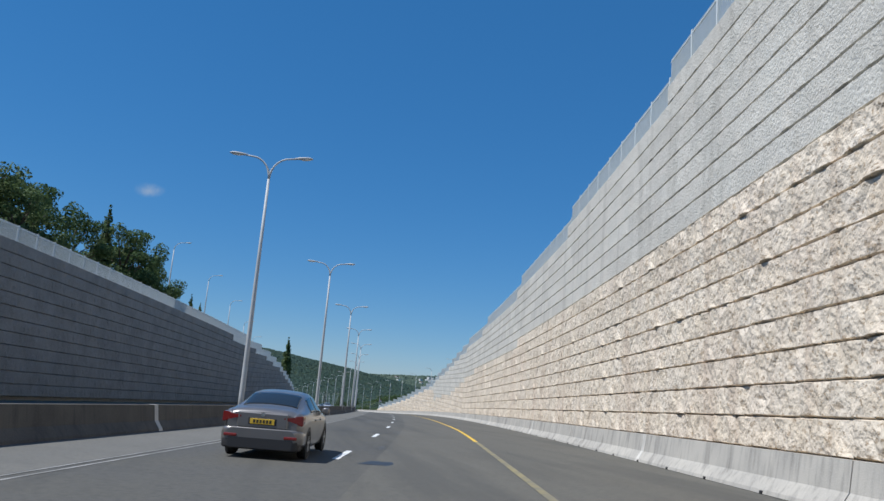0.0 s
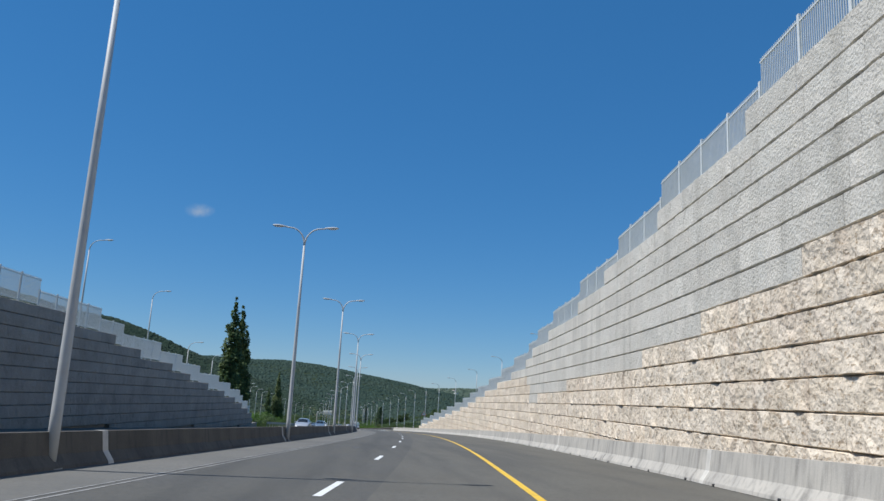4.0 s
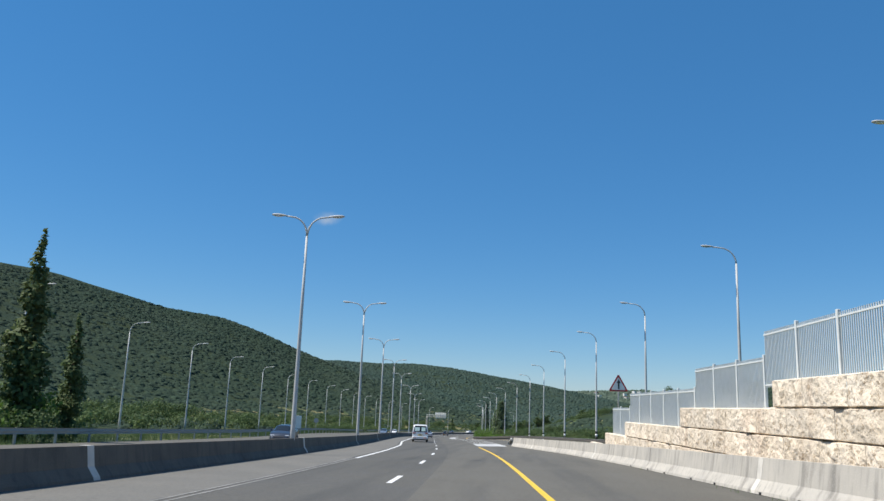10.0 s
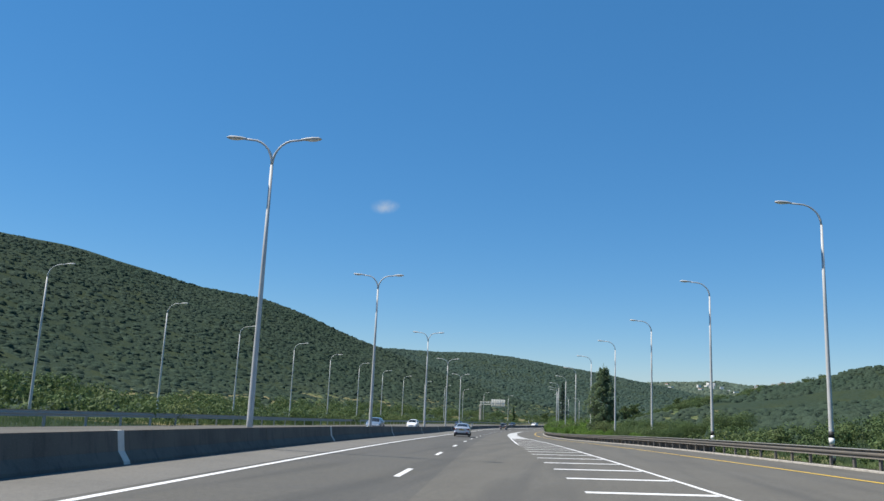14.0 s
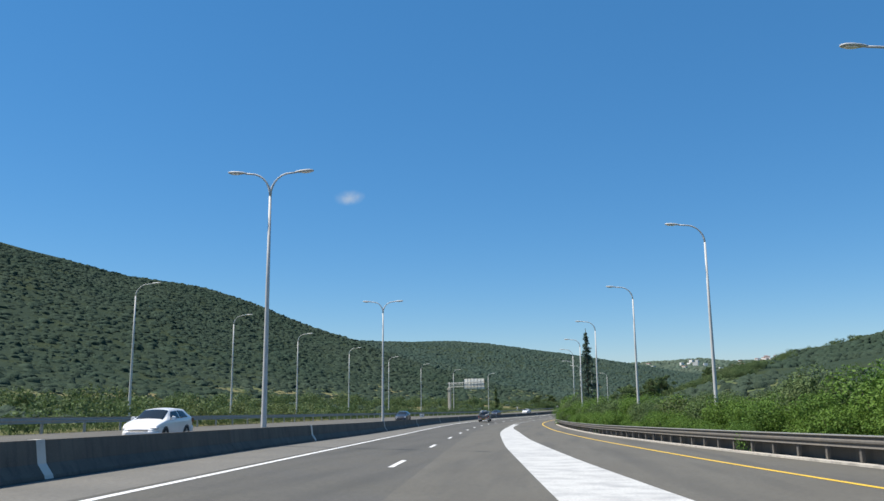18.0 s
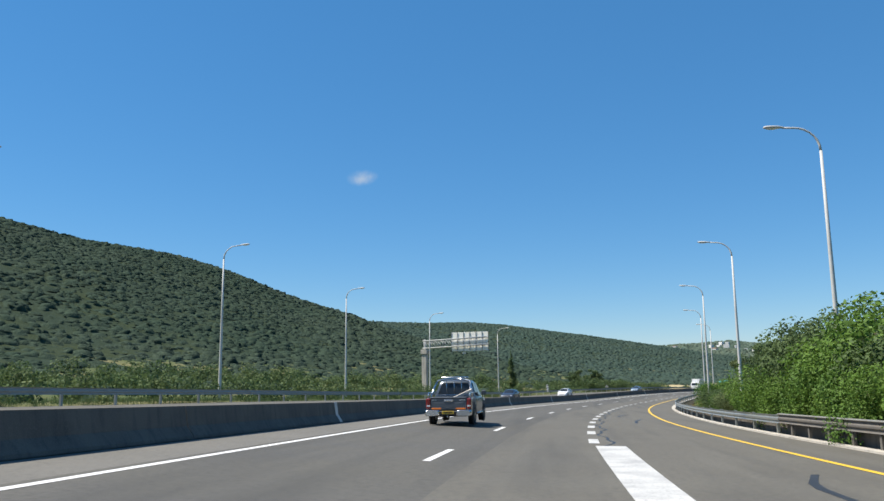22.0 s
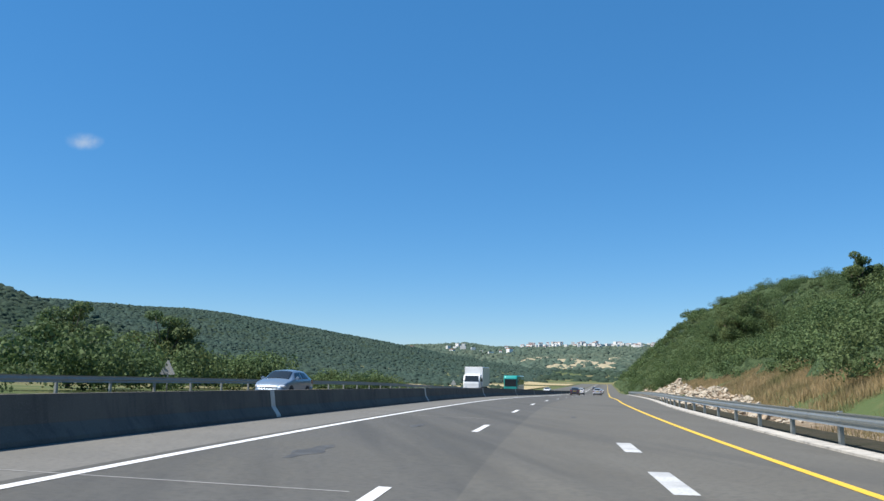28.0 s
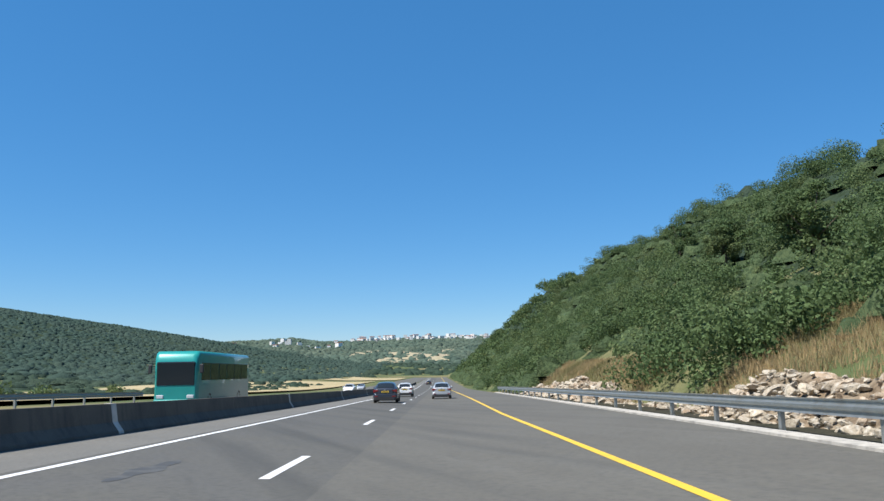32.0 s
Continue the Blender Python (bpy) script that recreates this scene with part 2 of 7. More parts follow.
NEEDLE = material("pine_needles", (0.17, 0.235, 0.13), 0.65, grain=[(0.8, (0.11, 0.165, 0.09), 0.7, 0.4, 0.65), (0.4, (0.19, 0.25, 0.12), 0.6, 0.5, 0.65)], vary=0.25, island=True, leaf=True, shine=0.15)
NEEDLE_DARK = material("spruce_needles", (0.12, 0.175, 0.135), 0.65, grain=[(0.8, (0.08, 0.12, 0.085), 0.7, 0.4, 0.65)], vary=0.25, island=True, leaf=True, shine=0.15)
DRY = material("dry_grass", (0.42, 0.31, 0.17), 0.95, grain=[(0.4, (0.22, 0.18, 0.09), 0.7, 0.4, 0.65), (0.25, (0.12, 0.14, 0.055), 0.7, 0.5, 0.65)], vary=0.25, island=True, leaf=True, shine=0.1)
BARK = material("bark", (0.13, 0.1, 0.075), 0.9, grain=[(4, (0.07, 0.055, 0.04), 0.7, 0.4, 0.65)], bump=0.02, bump_scale=12)
ROCK = material("limestone_rock", (0.4, 0.345, 0.265), 0.9, grain=[(0.5, (0.36, 0.25, 0.16), 0.8, 0.48, 0.64), (2.5, (0.24, 0.2, 0.15), 0.75, 0.54, 0.66), (9, (0.55, 0.52, 0.45), 0.6, 0.5, 0.66), (14, (0.15, 0.13, 0.1), 0.7, 0.58, 0.66)], bump=0.1, bump_scale=5, vary=0.14, island=True, shine=0.15)

# Distance haze is painted in: a paler, bluer green than the near scrub.
FAR_GREEN = material("haze_tinted_scrub", (0.075, 0.105, 0.08), 0.95, grain=[(0.004, (0.1, 0.12, 0.085), 0.8, 0.4, 0.65), (0.03, (0.05, 0.078, 0.062), 0.7, 0.45, 0.6)], vary=0.2, island=True, shine=0.05)
# Soil colour darkened to hold the shade behind the guardrail.
SOIL = material("shaded_soil", (0.05, 0.045, 0.032), 0.95, grain=[(2, (0.028, 0.03, 0.018), 0.8, 0.4, 0.6), (14, (0.1, 0.085, 0.06), 0.5, 0.52, 0.7)], bump=0.05, bump_scale=8, shine=0.1)
# ---- helpers of the place ----
def road_curve():
    """The centreline as points and stations: metres from the first control point, 0 there."""
    c = np.array(CTRL)
    a, b = (c[0] - c[1]) / np.linalg.norm(c[0] - c[1]), (c[-1] - c[-2]) / np.linalg.norm(c[-1] - c[-2])
    p = np.array([c[0] + a * 300, c[0] + a * 100, *c, *(c[-1] + b * k for k in (60, 200, 500, 1000, 1700, 3000))])
    def tangent(j):
        if 0 < j < len(p) - 1:
            u, v = p[j] - p[j - 1], p[j + 1] - p[j]
            lu, lv = np.linalg.norm(u), np.linalg.norm(v)
            return (u / lu * lv + v / lv * lu) / (lu + lv)
        return (p[1] - p[0]) / np.linalg.norm(p[1] - p[0]) if j == 0 else b
    out = []
    for i in range(len(p) - 1):
        span = np.linalg.norm(p[i + 1] - p[i])
        u = np.linspace(0, 1, int(span), endpoint=False)[:, None]
        out.append((2 * u**3 - 3 * u**2 + 1) * p[i] + (u**3 - 2 * u**2 + u) * tangent(i) * span + (3 * u**2 - 2 * u**3) * p[i + 1] + (u**3 - u**2) * tangent(i + 1) * span)
    line = np.vstack(out)
    dist = np.r_[0, np.cumsum(np.linalg.norm(np.diff(line, axis=0), axis=1))]
    return line, dist - dist[np.argmin(np.linalg.norm(line - c[0], axis=1))]


LINE, DIST = road_curve()


def table(*rows):
    """A smooth-enough function of the station through (station, value) rows."""
    xs, ys = [r[0] for r in rows], [r[1] for r in rows]
    return lambda s: np.interp(s, xs, ys)


def climb():
    """The road's height along its length, from its grades."""
    at = np.arange(-300, 3400, 5.0)
    grade = np.interp(at, [-300, 0, 51, 126, 150, 200, 224, 345, 420, 470, 525, 575, 600, 626, 660, 690, 730, 801, 960, 1040, 1420, 1500], [-0.01, -0.012, -0.014, -0.019, -0.022, -0.026, -0.028, -0.028, -0.0361, -0.0337, -0.0312, -0.0266, -0.0235, -0.0224, -0.0157, -0.0046, -0.009, -0.015, -0.015, 0.0, 0.0, 0.0])
    high = np.cumsum(grade) * 5
    return at, high - np.interp(600, at, high)


CLIMB_AT, CLIMB = climb()
RISE_LEFT = table((330, 0), (375, 0.014), (420, 0.023), (465, 0.033), (510, 0.045), (555, 0.053), (600, 0.053), (645, 0.045), (690, 0.028), (735, 0.025), (780, 0.029), (825, 0.019), (870, 0.014))       # cross fall, metres up a metre to the left
RISE_RIGHT = table((0, 0.03), (290, 0.03), (335, 0.022), (375, 0.024), (420, 0.022), (465, 0.005), (510, -0.008), (555, -0.008), (600, -0.016), (645, -0.015), (690, -0.007), (735, 0.006), (780, 0.019), (825, 0.024), (870, 0.029))


def cross(s, d):
    """The road's height at a station and an offset (to the right)."""
    d = np.asarray(d, float)
    return np.where(d < 0, -np.maximum(d, -26) * RISE_LEFT(s), np.minimum(d, 13) * RISE_RIGHT(s))


def place(s, d, z=0.0, road=True):
    """World points of stations, offsets and heights over the road."""
    s, d = np.broadcast_arrays(np.asarray(s, float), np.asarray(d, float))
    x, y = np.interp(s, DIST, LINE[:, 0]), np.interp(s, DIST, LINE[:, 1])
    tx = np.interp(s + 2, DIST, LINE[:, 0]) - np.interp(s - 2, DIST, LINE[:, 0])
    ty = np.interp(s + 2, DIST, LINE[:, 1]) - np.interp(s - 2, DIST, LINE[:, 1])
    n = np.hypot(tx, ty)
    return np.stack([x + d * ty / n, y - d * tx / n, np.broadcast_to(z + (cross(s, d) if road else 0), s.shape) + np.interp(s, CLIMB_AT, CLIMB)], -1)


def heading(s):
    a, b = place(s - 2, 0), place(s + 2, 0)
    return math.atan2(-(b[0] - a[0]), b[1] - a[1])


def stand(s, d, z=0.0, turn=0.0, road=True):
    """The pose of a thing that stands at a station with its +y along the road."""
    p = place(s, d, z, road)
    return Matrix.Translation(p) @ Matrix.Rotation(heading(s) + radians(turn), 4, "Z")


def mesh_of(verts, faces, smooth=False):
    me = bpy.data.meshes.new("mesh")
    me.from_pydata(np.asarray(verts, float).tolist(), [], [tuple(f) for f in faces])
    me.validate()
    if smooth:
        me.polygons.foreach_set("use_smooth", [True] * len(me.polygons))
    return me


def fast_mesh(verts, tris, smooth=False):
    """A mesh of triangles from arrays."""
    verts, tris = np.asarray(verts, np.float32), np.asarray(tris, np.int32)
    me = bpy.data.meshes.new("mesh")
    me.vertices.add(len(verts))
    me.vertices.foreach_set("co", verts.ravel())
    me.loops.add(len(tris) * 3)
    me.loops.foreach_set("vertex_index", tris.ravel())
    me.polygons.add(len(tris))
    me.polygons.foreach_set("loop_start", np.arange(0, len(tris) * 3, 3, dtype=np.int32))
    me.polygons.foreach_set("use_smooth", np.full(len(tris), smooth))
    me.update(calc_edges=True)
    return me


def part(name, data, material, parent=None, label=""):
    """Links a bmesh or a mesh as one mesh object under a thing or a part."""
    if isinstance(data, bmesh.types.BMesh):
        me = bpy.data.meshes.new(name)
        data.to_mesh(me)
        data.free()
        data = me
    if material and not data.materials:
        data.materials.append(material)
    ob = new(name, data)
    if parent:
        ob.parent = parent
    if label:
        ob["label"] = label
    return ob


def empty(name, m, label, category, group="", kind=""):
    ob = new(name)
    ob.empty_display_size = 0.2
    ob.matrix_world = m
    return tagged(ob, label, category, group, kind)


def box(x0, x1, y0, y1, z0, z1, bevel=0.0, bm=None, m=None):
    bm = bm or bmesh.new()
    r = bmesh.ops.create_cube(bm, size=1)
    bmesh.ops.transform(bm, verts=r["verts"], matrix=(m or Matrix()) @ Matrix.LocRotScale(((x0 + x1) / 2, (y0 + y1) / 2, (z0 + z1) / 2), None, (x1 - x0, y1 - y0, z1 - z0)))
    if bevel:
        bmesh.ops.bevel(bm, geom=[e for e in bm.edges if all(v in set(r["verts"]) for v in e.verts)], offset=bevel, segments=1, affect="EDGES")
    return bm


def tube(points, radii, sides=8, bm=None):
    """A tapered round bar through points."""
    bm = bm or bmesh.new()
    rings = []
    pts = [Vector(p) for p in points]
    for i, p in enumerate(pts):
        way = (pts[min(i + 1, len(pts) - 1)] - pts[max(i - 1, 0)]).normalized()
        q = way.to_track_quat("Z", "Y")
        r = radii[i] if isinstance(radii, (list, tuple)) else radii
        rings.append([bm.verts.new(p + q @ Vector((r * math.cos(a), r * math.sin(a), 0))) for a in (2 * math.pi * k / sides for k in range(sides))])
    for a, b in zip(rings, rings[1:]):
        for k in range(sides):
            bm.faces.new((a[k], a[(k + 1) % sides], b[(k + 1) % sides], b[k])).smooth = True
    bm.faces.new(rings[0][::-1]), bm.faces.new(rings[-1])
    return bm


def sweep(profile, s0, s1, step=4.0, closed=False, offset=None, road=True):
    """Sweeps a profile of (offset, height) rows along the road; offset: a function of the station added to the offsets."""
    ss = np.linspace(s0, s1, max(int((s1 - s0) / step), 1) + 1)
    n, verts, faces = len(profile), [], []
    for s in ss:
        o = float(offset(s)) if offset else 0.0
        base = float(cross(s, o + np.mean([q[0] for q in profile]))) if road else 0.0
        for d, z in profile:
            verts.append(place(s, o + d, base + z, False))
    for i in range(len(ss) - 1):
        for k in range(n if closed else n - 1):
            a, b = i * n + k, i * n + (k + 1) % n
            faces.append((a, b, b + n, a + n))
    if closed:
        faces += [tuple(range(n))[::-1], tuple(len(verts) - n + k for k in range(n))]
    return mesh_of(verts, faces)


def strip(d0, d1, s0, s1, z, step=4.0, cols=1):
    """A flat strip that lies on the road between two offsets (numbers or functions)."""
    ss = np.linspace(s0, s1, max(int((s1 - s0) / step), 1) + 1)
    f0 = d0 if callable(d0) else (lambda s: d0)
    f1 = d1 if callable(d1) else (lambda s: d1)
    verts, faces = [], []
    for s in ss:
        for k in range(cols + 1):
            d = float(f0(s)) * (1 - k / cols) + float(f1(s)) * k / cols
            verts.append(place(s, d, z))
    for i in range(len(ss) - 1):
        for k in range(cols):
            a = i * (cols + 1) + k
            faces.append((a, a + 1, a + cols + 2, a + cols + 1))
    return mesh_of(verts, faces)
# ---- road, paint, barriers ----
EDGE_LEFT = table((-300, -5.4), (0, -5.4), (50, -5.3), (130, -5.8), (225, -5.5), (320, -5.5), (340, -6.17), (366, -6.195), (392, -6.189), (418, -6.208), (444, -6.289), (470, -6.423), (496, -6.548), (522, -6.763), (548, -6.903), (574, -6.849), (600, -6.725), (626, -6.574), (652, -6.315), (678, -6.027), (704, -5.857), (730, -5.917), (756, -6.055), (782, -6.092), (808, -5.963))
LANE = table((0, -2), (51, -1.85), (126, -2.1), (150, -2.2), (224, -2.1), (271, -2.3), (320, -2.2), (340, -2.422), (366, -2.472), (392, -2.526), (418, -2.598), (444, -2.701), (470, -2.837), (496, -2.959), (522, -3.034), (548, -3.033), (574, -2.942), (600, -2.826), (626, -2.753), (652, -2.628), (678, -2.423), (704, -2.259), (730, -2.259), (756, -2.436), (782, -2.545), (808, -2.397))
EDGE_YELLOW = table((0, 2.1), (51, 2.5), (126, 1.95), (150, 1.9), (224, 1.9), (271, 1.6), (323, 1.6))
GORE_LEFT = table((320, 1.6), (340, 1.274), (366, 1.403), (392, 1.527), (418, 1.566), (444, 1.391), (470, 0.89), (496, 0.308), (522, 0.344), (548, 0.725), (574, 0.624), (600, 0.76), (626, 0.919), (652, 0.982), (678, 1.132), (704, 1.271), (730, 1.298))
GORE_RIGHT = table((318, 4.6), (340, 4.888), (366, 4.852), (392, 4.783), (418, 4.498), (444, 3.849), (470, 2.907), (496, 2.246), (522, 2.083), (548, 1.483))
SLIP_YELLOW = table((300, 13), (360, 11.2), (392, 9.911), (418, 8.894), (444, 7.871), (470, 6.932), (496, 6.283), (522, 6.042), (548, 5.896), (574, 5.378), (600, 4.797), (626, 4.389), (652, 3.986), (678, 3.714), (704, 3.593), (730, 3.645), (756, 3.683), (782, 3.443), (808, 2.905), (834, 2.619), (870, 2.8))
GUARD = table((300, 16.0), (340, 14.8), (400, 13.0), (440, 11.4), (475, 9.6), (510, 8.4), (545, 8.2), (593, 7.4), (644, 6.8), (680, 6.5), (721, 6.1), (745, 6.4), (770, 6.95), (816, 7.3), (900, 7.4))
MEDIAN = table((0, -8), (90, -7.7), (147, -8.1), (230, -8.5), (260, -8.7), (345, -8.7), (440, -8.65), (475, -9.1), (496, -8.757), (522, -8.821), (548, -8.86), (574, -8.901), (600, -8.911), (626, -8.836), (652, -8.624), (678, -8.382), (704, -8.201), (730, -8.178), (756, -8.268), (782, -8.266), (808, -8.203))
RIGHT_PAVED = table((0, 7.4), (296, 7.4), (312, 9.0), (322, 13.5), (340, 14.6), (400, 12.8), (440, 11.2), (475, 9.4), (510, 8.2), (545, 8.0), (593, 7.2), (644, 6.4), (680, 6.0), (721, 5.55), (745, 5.9), (770, 6.45), (816, 6.85), (900, 7.0))

road = part("road", strip(lambda s: LANE(s) + 0.9, RIGHT_PAVED, -250, 1560, 0.0, 4, 4), ASPHALT)
fast_lane = part("road_lane", strip(lambda s: EDGE_LEFT(s) - 0.3, lambda s: LANE(s) + 0.9, -250, 1560, 0.0, 4, 2), ASPHALT_DARK)
tagged(fast_lane, "darker grey asphalt of the overtaking lane", "road", kind="structure")
tagged(road, "grey asphalt motorway carriageway with painted lines", "road", kind="structure")
verge = part("shoulder", strip(lambda s: MEDIAN(s) - 0.3, lambda s: EDGE_LEFT(s) - 0.3, -250, 1560, 0.0, 4), SHOULDER)
tagged(verge, "pale grey hard shoulder beside the concrete median barrier", "road", kind="structure")
far_road = part("opposite_road", strip(lambda s: MEDIAN(s) - 13.2, lambda s: MEDIAN(s) - 0.95, -250, 1560, 0.0, 6, 3), ASPHALT)
tagged(far_road, "grey asphalt carriageway for the oncoming traffic", "road", kind="structure")


def line(name, centre, width, s0, s1, mat, label):
    ob = part(name, strip(lambda s: centre(s) - width / 2, lambda s: centre(s) + width / 2, s0, s1, 0.006, 3), mat)
    return tagged(ob, label, "road marking", kind="structure")


line("edge_line", EDGE_LEFT, 0.17, 286, 1500, PAINT_WHITE, "solid white edge line along the hard shoulder")
line("edge_line", EDGE_LEFT, 0.07, -60, 286, PAINT_FAINT, "faint worn white edge line along the hard shoulder")
line("edge_line", lambda s: EDGE_LEFT(s) - 0.22, 0.06, -60, 286, PAINT_FAINT, "faint second edge line along the hard shoulder")
line("yellow_line", EDGE_YELLOW, 0.16, -60, 34, YELLOW_FAINT, "faded yellow line along the right shoulder")
line("yellow_line", EDGE_YELLOW, 0.17, 34, 327, PAINT_YELLOW, "solid yellow line along the right shoulder")
line("yellow_line", SLIP_YELLOW, 0.17, 318, 1500, PAINT_YELLOW, "solid yellow line along the slip road's shoulder")
line("gore_line", GORE_LEFT, 0.15, 327, 446, PAINT_WHITE, "solid white line along the hatched gore")
line("gore_line", GORE_RIGHT, 0.14, 330, 446, PAINT_WHITE, "solid white line between hatched gore and slip road")
DASH = table((-4, -37.2), (0, 18.8), (3, 59.8), (9, 144), (11, 171.6), (14, 212.5), (17, 256.5), (20, 295.5), (24, 350.5), (27, 392), (30, 437.4), (38, 552.1), (45, 651.3), (50, 723.5), (53, 768), (57, 827.2), (90, 1290))
for s in DASH(np.arange(-4, 88)):
    ob = part("lane_dash", strip(lambda q: LANE(q) - 0.08, lambda q: LANE(q) + 0.08, s, s + 3.5, 0.006, 2), PAINT_WHITE)
    tagged(ob, "white painted lane dash on grey asphalt", "road marking", "lane dashes", "structure")
for s in np.arange(575.2, 721, 6.0):
    ob = part("gore_dash", strip(lambda q: GORE_LEFT(q) - 0.16, lambda q: GORE_LEFT(q) + 0.16, s, s + 2.5, 0.006, 2), PAINT_WORN)
    tagged(ob, "broad worn white dash of the merging lane", "road marking", "merge dashes", "structure")
block = part("gore_paint", strip(lambda s: GORE_LEFT(s) + 0.1, GORE_RIGHT, 327, 341, 0.005, 2), PAINT_WORN)
tagged(block, "large worn white painted nose of the gore", "road marking", kind="structure")
wedge = part("gore_paint", strip(GORE_LEFT, GORE_RIGHT, 445, 574, 0.005, 3), PAINT_WORN)
tagged(wedge, "long worn white painted island of the gore", "road marking", kind="structure")
for s in np.arange(344, 443, 4.5):
    bar = part("chevron", strip(lambda q, s=s: GORE_LEFT(s) + (GORE_RIGHT(s) - GORE_LEFT(s)) * 0.03, lambda q, s=s: GORE_RIGHT(s) - 0.1, s, s + 0.45, 0.005, 1), PAINT_WHITE)
    tagged(bar, "white cross stripe of the hatched gore", "road marking", "gore stripes", "structure")

JERSEY = [(0.0, 0.0), (0.02, 0.08), (0.18, 0.33), (0.25, 0.85), (0.43, 0.85), (0.5, 0.33), (0.66, 0.08), (0.68, 0.0)]


def barrier(name, offset, s0, s1, label, mat, length=12.0, profile=JERSEY):
    """A row of concrete barrier pieces with pale mortared joints."""
    base = empty(name, Matrix(), label, "barrier", kind="structure")
    count = max(int((s1 - s0) / length), 1)
    collar = [(d + (-0.006 if d < 0.34 else 0.006), z + (0.006 if z > 0.5 else 0)) for d, z in profile]
    for i in range(count):
        a, b = s0 + (s1 - s0) * i / count, s0 + (s1 - s0) * (i + 1) / count
        part("barrier_piece", sweep(profile, a + 0.02, b - 0.02, 3.0, True, offset), mat, base)
        if i % 2 == 0:
            part("joint_collar", sweep(collar, b - 0.16, b + 0.16, 1.0, True, offset), MORTAR, base, "pale mortar band over the joint")
    return base


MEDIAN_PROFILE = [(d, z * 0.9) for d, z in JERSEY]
# The face turned from the sun gets its shade from the darker concrete.
barrier("median_barrier", lambda s: MEDIAN(s) - 0.68, -60, 1100, "streaked concrete median barrier in long pieces, its shade in the colour", CONCRETE_DARK, profile=MEDIAN_PROFILE)
BARRIER = table((-60, 6.8), (285, 6.8), (300, 6.5), (315, 5.9), (329, 5.3))
barrier("roadside_barrier", BARRIER, -60, 329, "pale concrete barrier before the stone retaining wall", CONCRETE)

# guardrail end that is bolted to the last barrier piece
tip = empty("barrier_end", stand(329.4, 5.62, 0.0), "bent steel guardrail end bolted to the last concrete barrier piece", "guardrail")
for x in (-0.18, 0.2):
    part("end_beam", tube([(x, -0.5, 0.68), (x, 1.2, 0.66), (x * 0.6, 2.6, 0.45), (x * 0.3, 3.6, 0.18)], 0.12, 8), GALV, tip)
part("end_plate", box(-0.32, 0.3, 3.4, 3.5, 0.0, 0.34, 0.02), GALV, tip)
for y in (0.6, 1.8):
    part("end_post", box(-0.06, 0.06, y - 0.05, y + 0.05, -0.05, 0.62, 0.01), GALV, tip)


# tar seams and worn patches
def seam(s0, s1, centre, width, label, wob=0.15):
    f = lambda s: float(centre(s)) + wob * math.sin(s * 0.7) + wob * 0.6 * math.sin(s * 1.9 + 1)
    ob = part("tar_seam", strip(lambda s: f(s) - width / 2 * (0.6 + 0.5 * abs(math.sin(s))), lambda s: f(s) + width / 2, s0, s1, 0.004, 0.8), TAR)
    return tagged(ob, label, "road repair", kind="structure")


seam(548, 712, lambda s: GORE_LEFT(s) + 0.42, 0.09, "black tar seam beside the merge dashes")
seam(18, 19.2, lambda s: -0.6, 1.5, "dark tar patch on the asphalt", 0.1)
seam(63, 64.0, lambda s: -4.2, 1.2, "dark tar patch on the asphalt", 0.1)
for s, d, long in ((594, 3.0, 7), (606, 2.2, 5), (640, 2.9, 8), (655, 6.0, 6), (556, 3.2, 5), (562, 3.6, 4), (700, 3.0, 5)):
    seam(s, s + long, lambda q, s=s, d=d, long=long: d + 0.6 * ((q - s) / long) ** 2, 0.16, "dark skid mark on the asphalt", 0.05)
kerb = part("kerb", sweep([(0, -0.1), (0, 0.05), (0.42, 0.07), (0.42, -0.1)], 640, 900, 4, True, lambda s: RIGHT_PAVED(s) - 0.02), CONCRETE)
tagged(kerb, "low pale concrete gutter edge under the guardrail", "kerb", kind="structure")
kerb = part("kerb", sweep([(0, -0.1), (0, 0.06), (0.28, 0.07), (0.28, -0.1)], 330, 640, 4, True, lambda s: RIGHT_PAVED(s) - 0.02), CONCRETE)
tagged(kerb, "low pale concrete gutter edge along the slip road", "kerb", kind="structure")

# drain slots at the foot of the roadside barrier
slot = bpy.data.meshes.new("drain_slot")
bm = box(-0.02, 0.05, -0.06, 0.06, 0.0, 0.07, 0.012)
bm.to_mesh(slot)
bm.free()
slot.materials.append(BLACK)
drains = bpy.data.objects["roadside_barrier"]
for s in np.arange(-8, 284, 3.0):
    ob = part("drain_slot", slot, None, drains)
    ob.matrix_local = stand(float(s) + 0.4 * math.sin(s), 6.8, 0.0)
soil = part("verge_soil", strip(lambda s: RIGHT_PAVED(s) + 0.2, lambda s: GUARD(s) + 1.6, 322, 900, 0.01, 3, 2), SOIL)
tagged(soil, "strip of soil under the guardrail, darkened for shade", "ground", kind="structure")
bank = part("verge_wall", sweep([(0.28, -0.1), (0.28, 0.5), (0.5, 0.52), (0.5, -0.1)], 396, 640, 3, True, GUARD), CONCRETE_DARK)
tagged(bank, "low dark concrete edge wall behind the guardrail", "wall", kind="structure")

# oil stains, joints and saw cuts in the surface
STAIN = material("oil_stain", (0.055, 0.054, 0.05), 0.7, grain=[(3, (0.085, 0.083, 0.075), 0.9, 0.45, 0.6)])


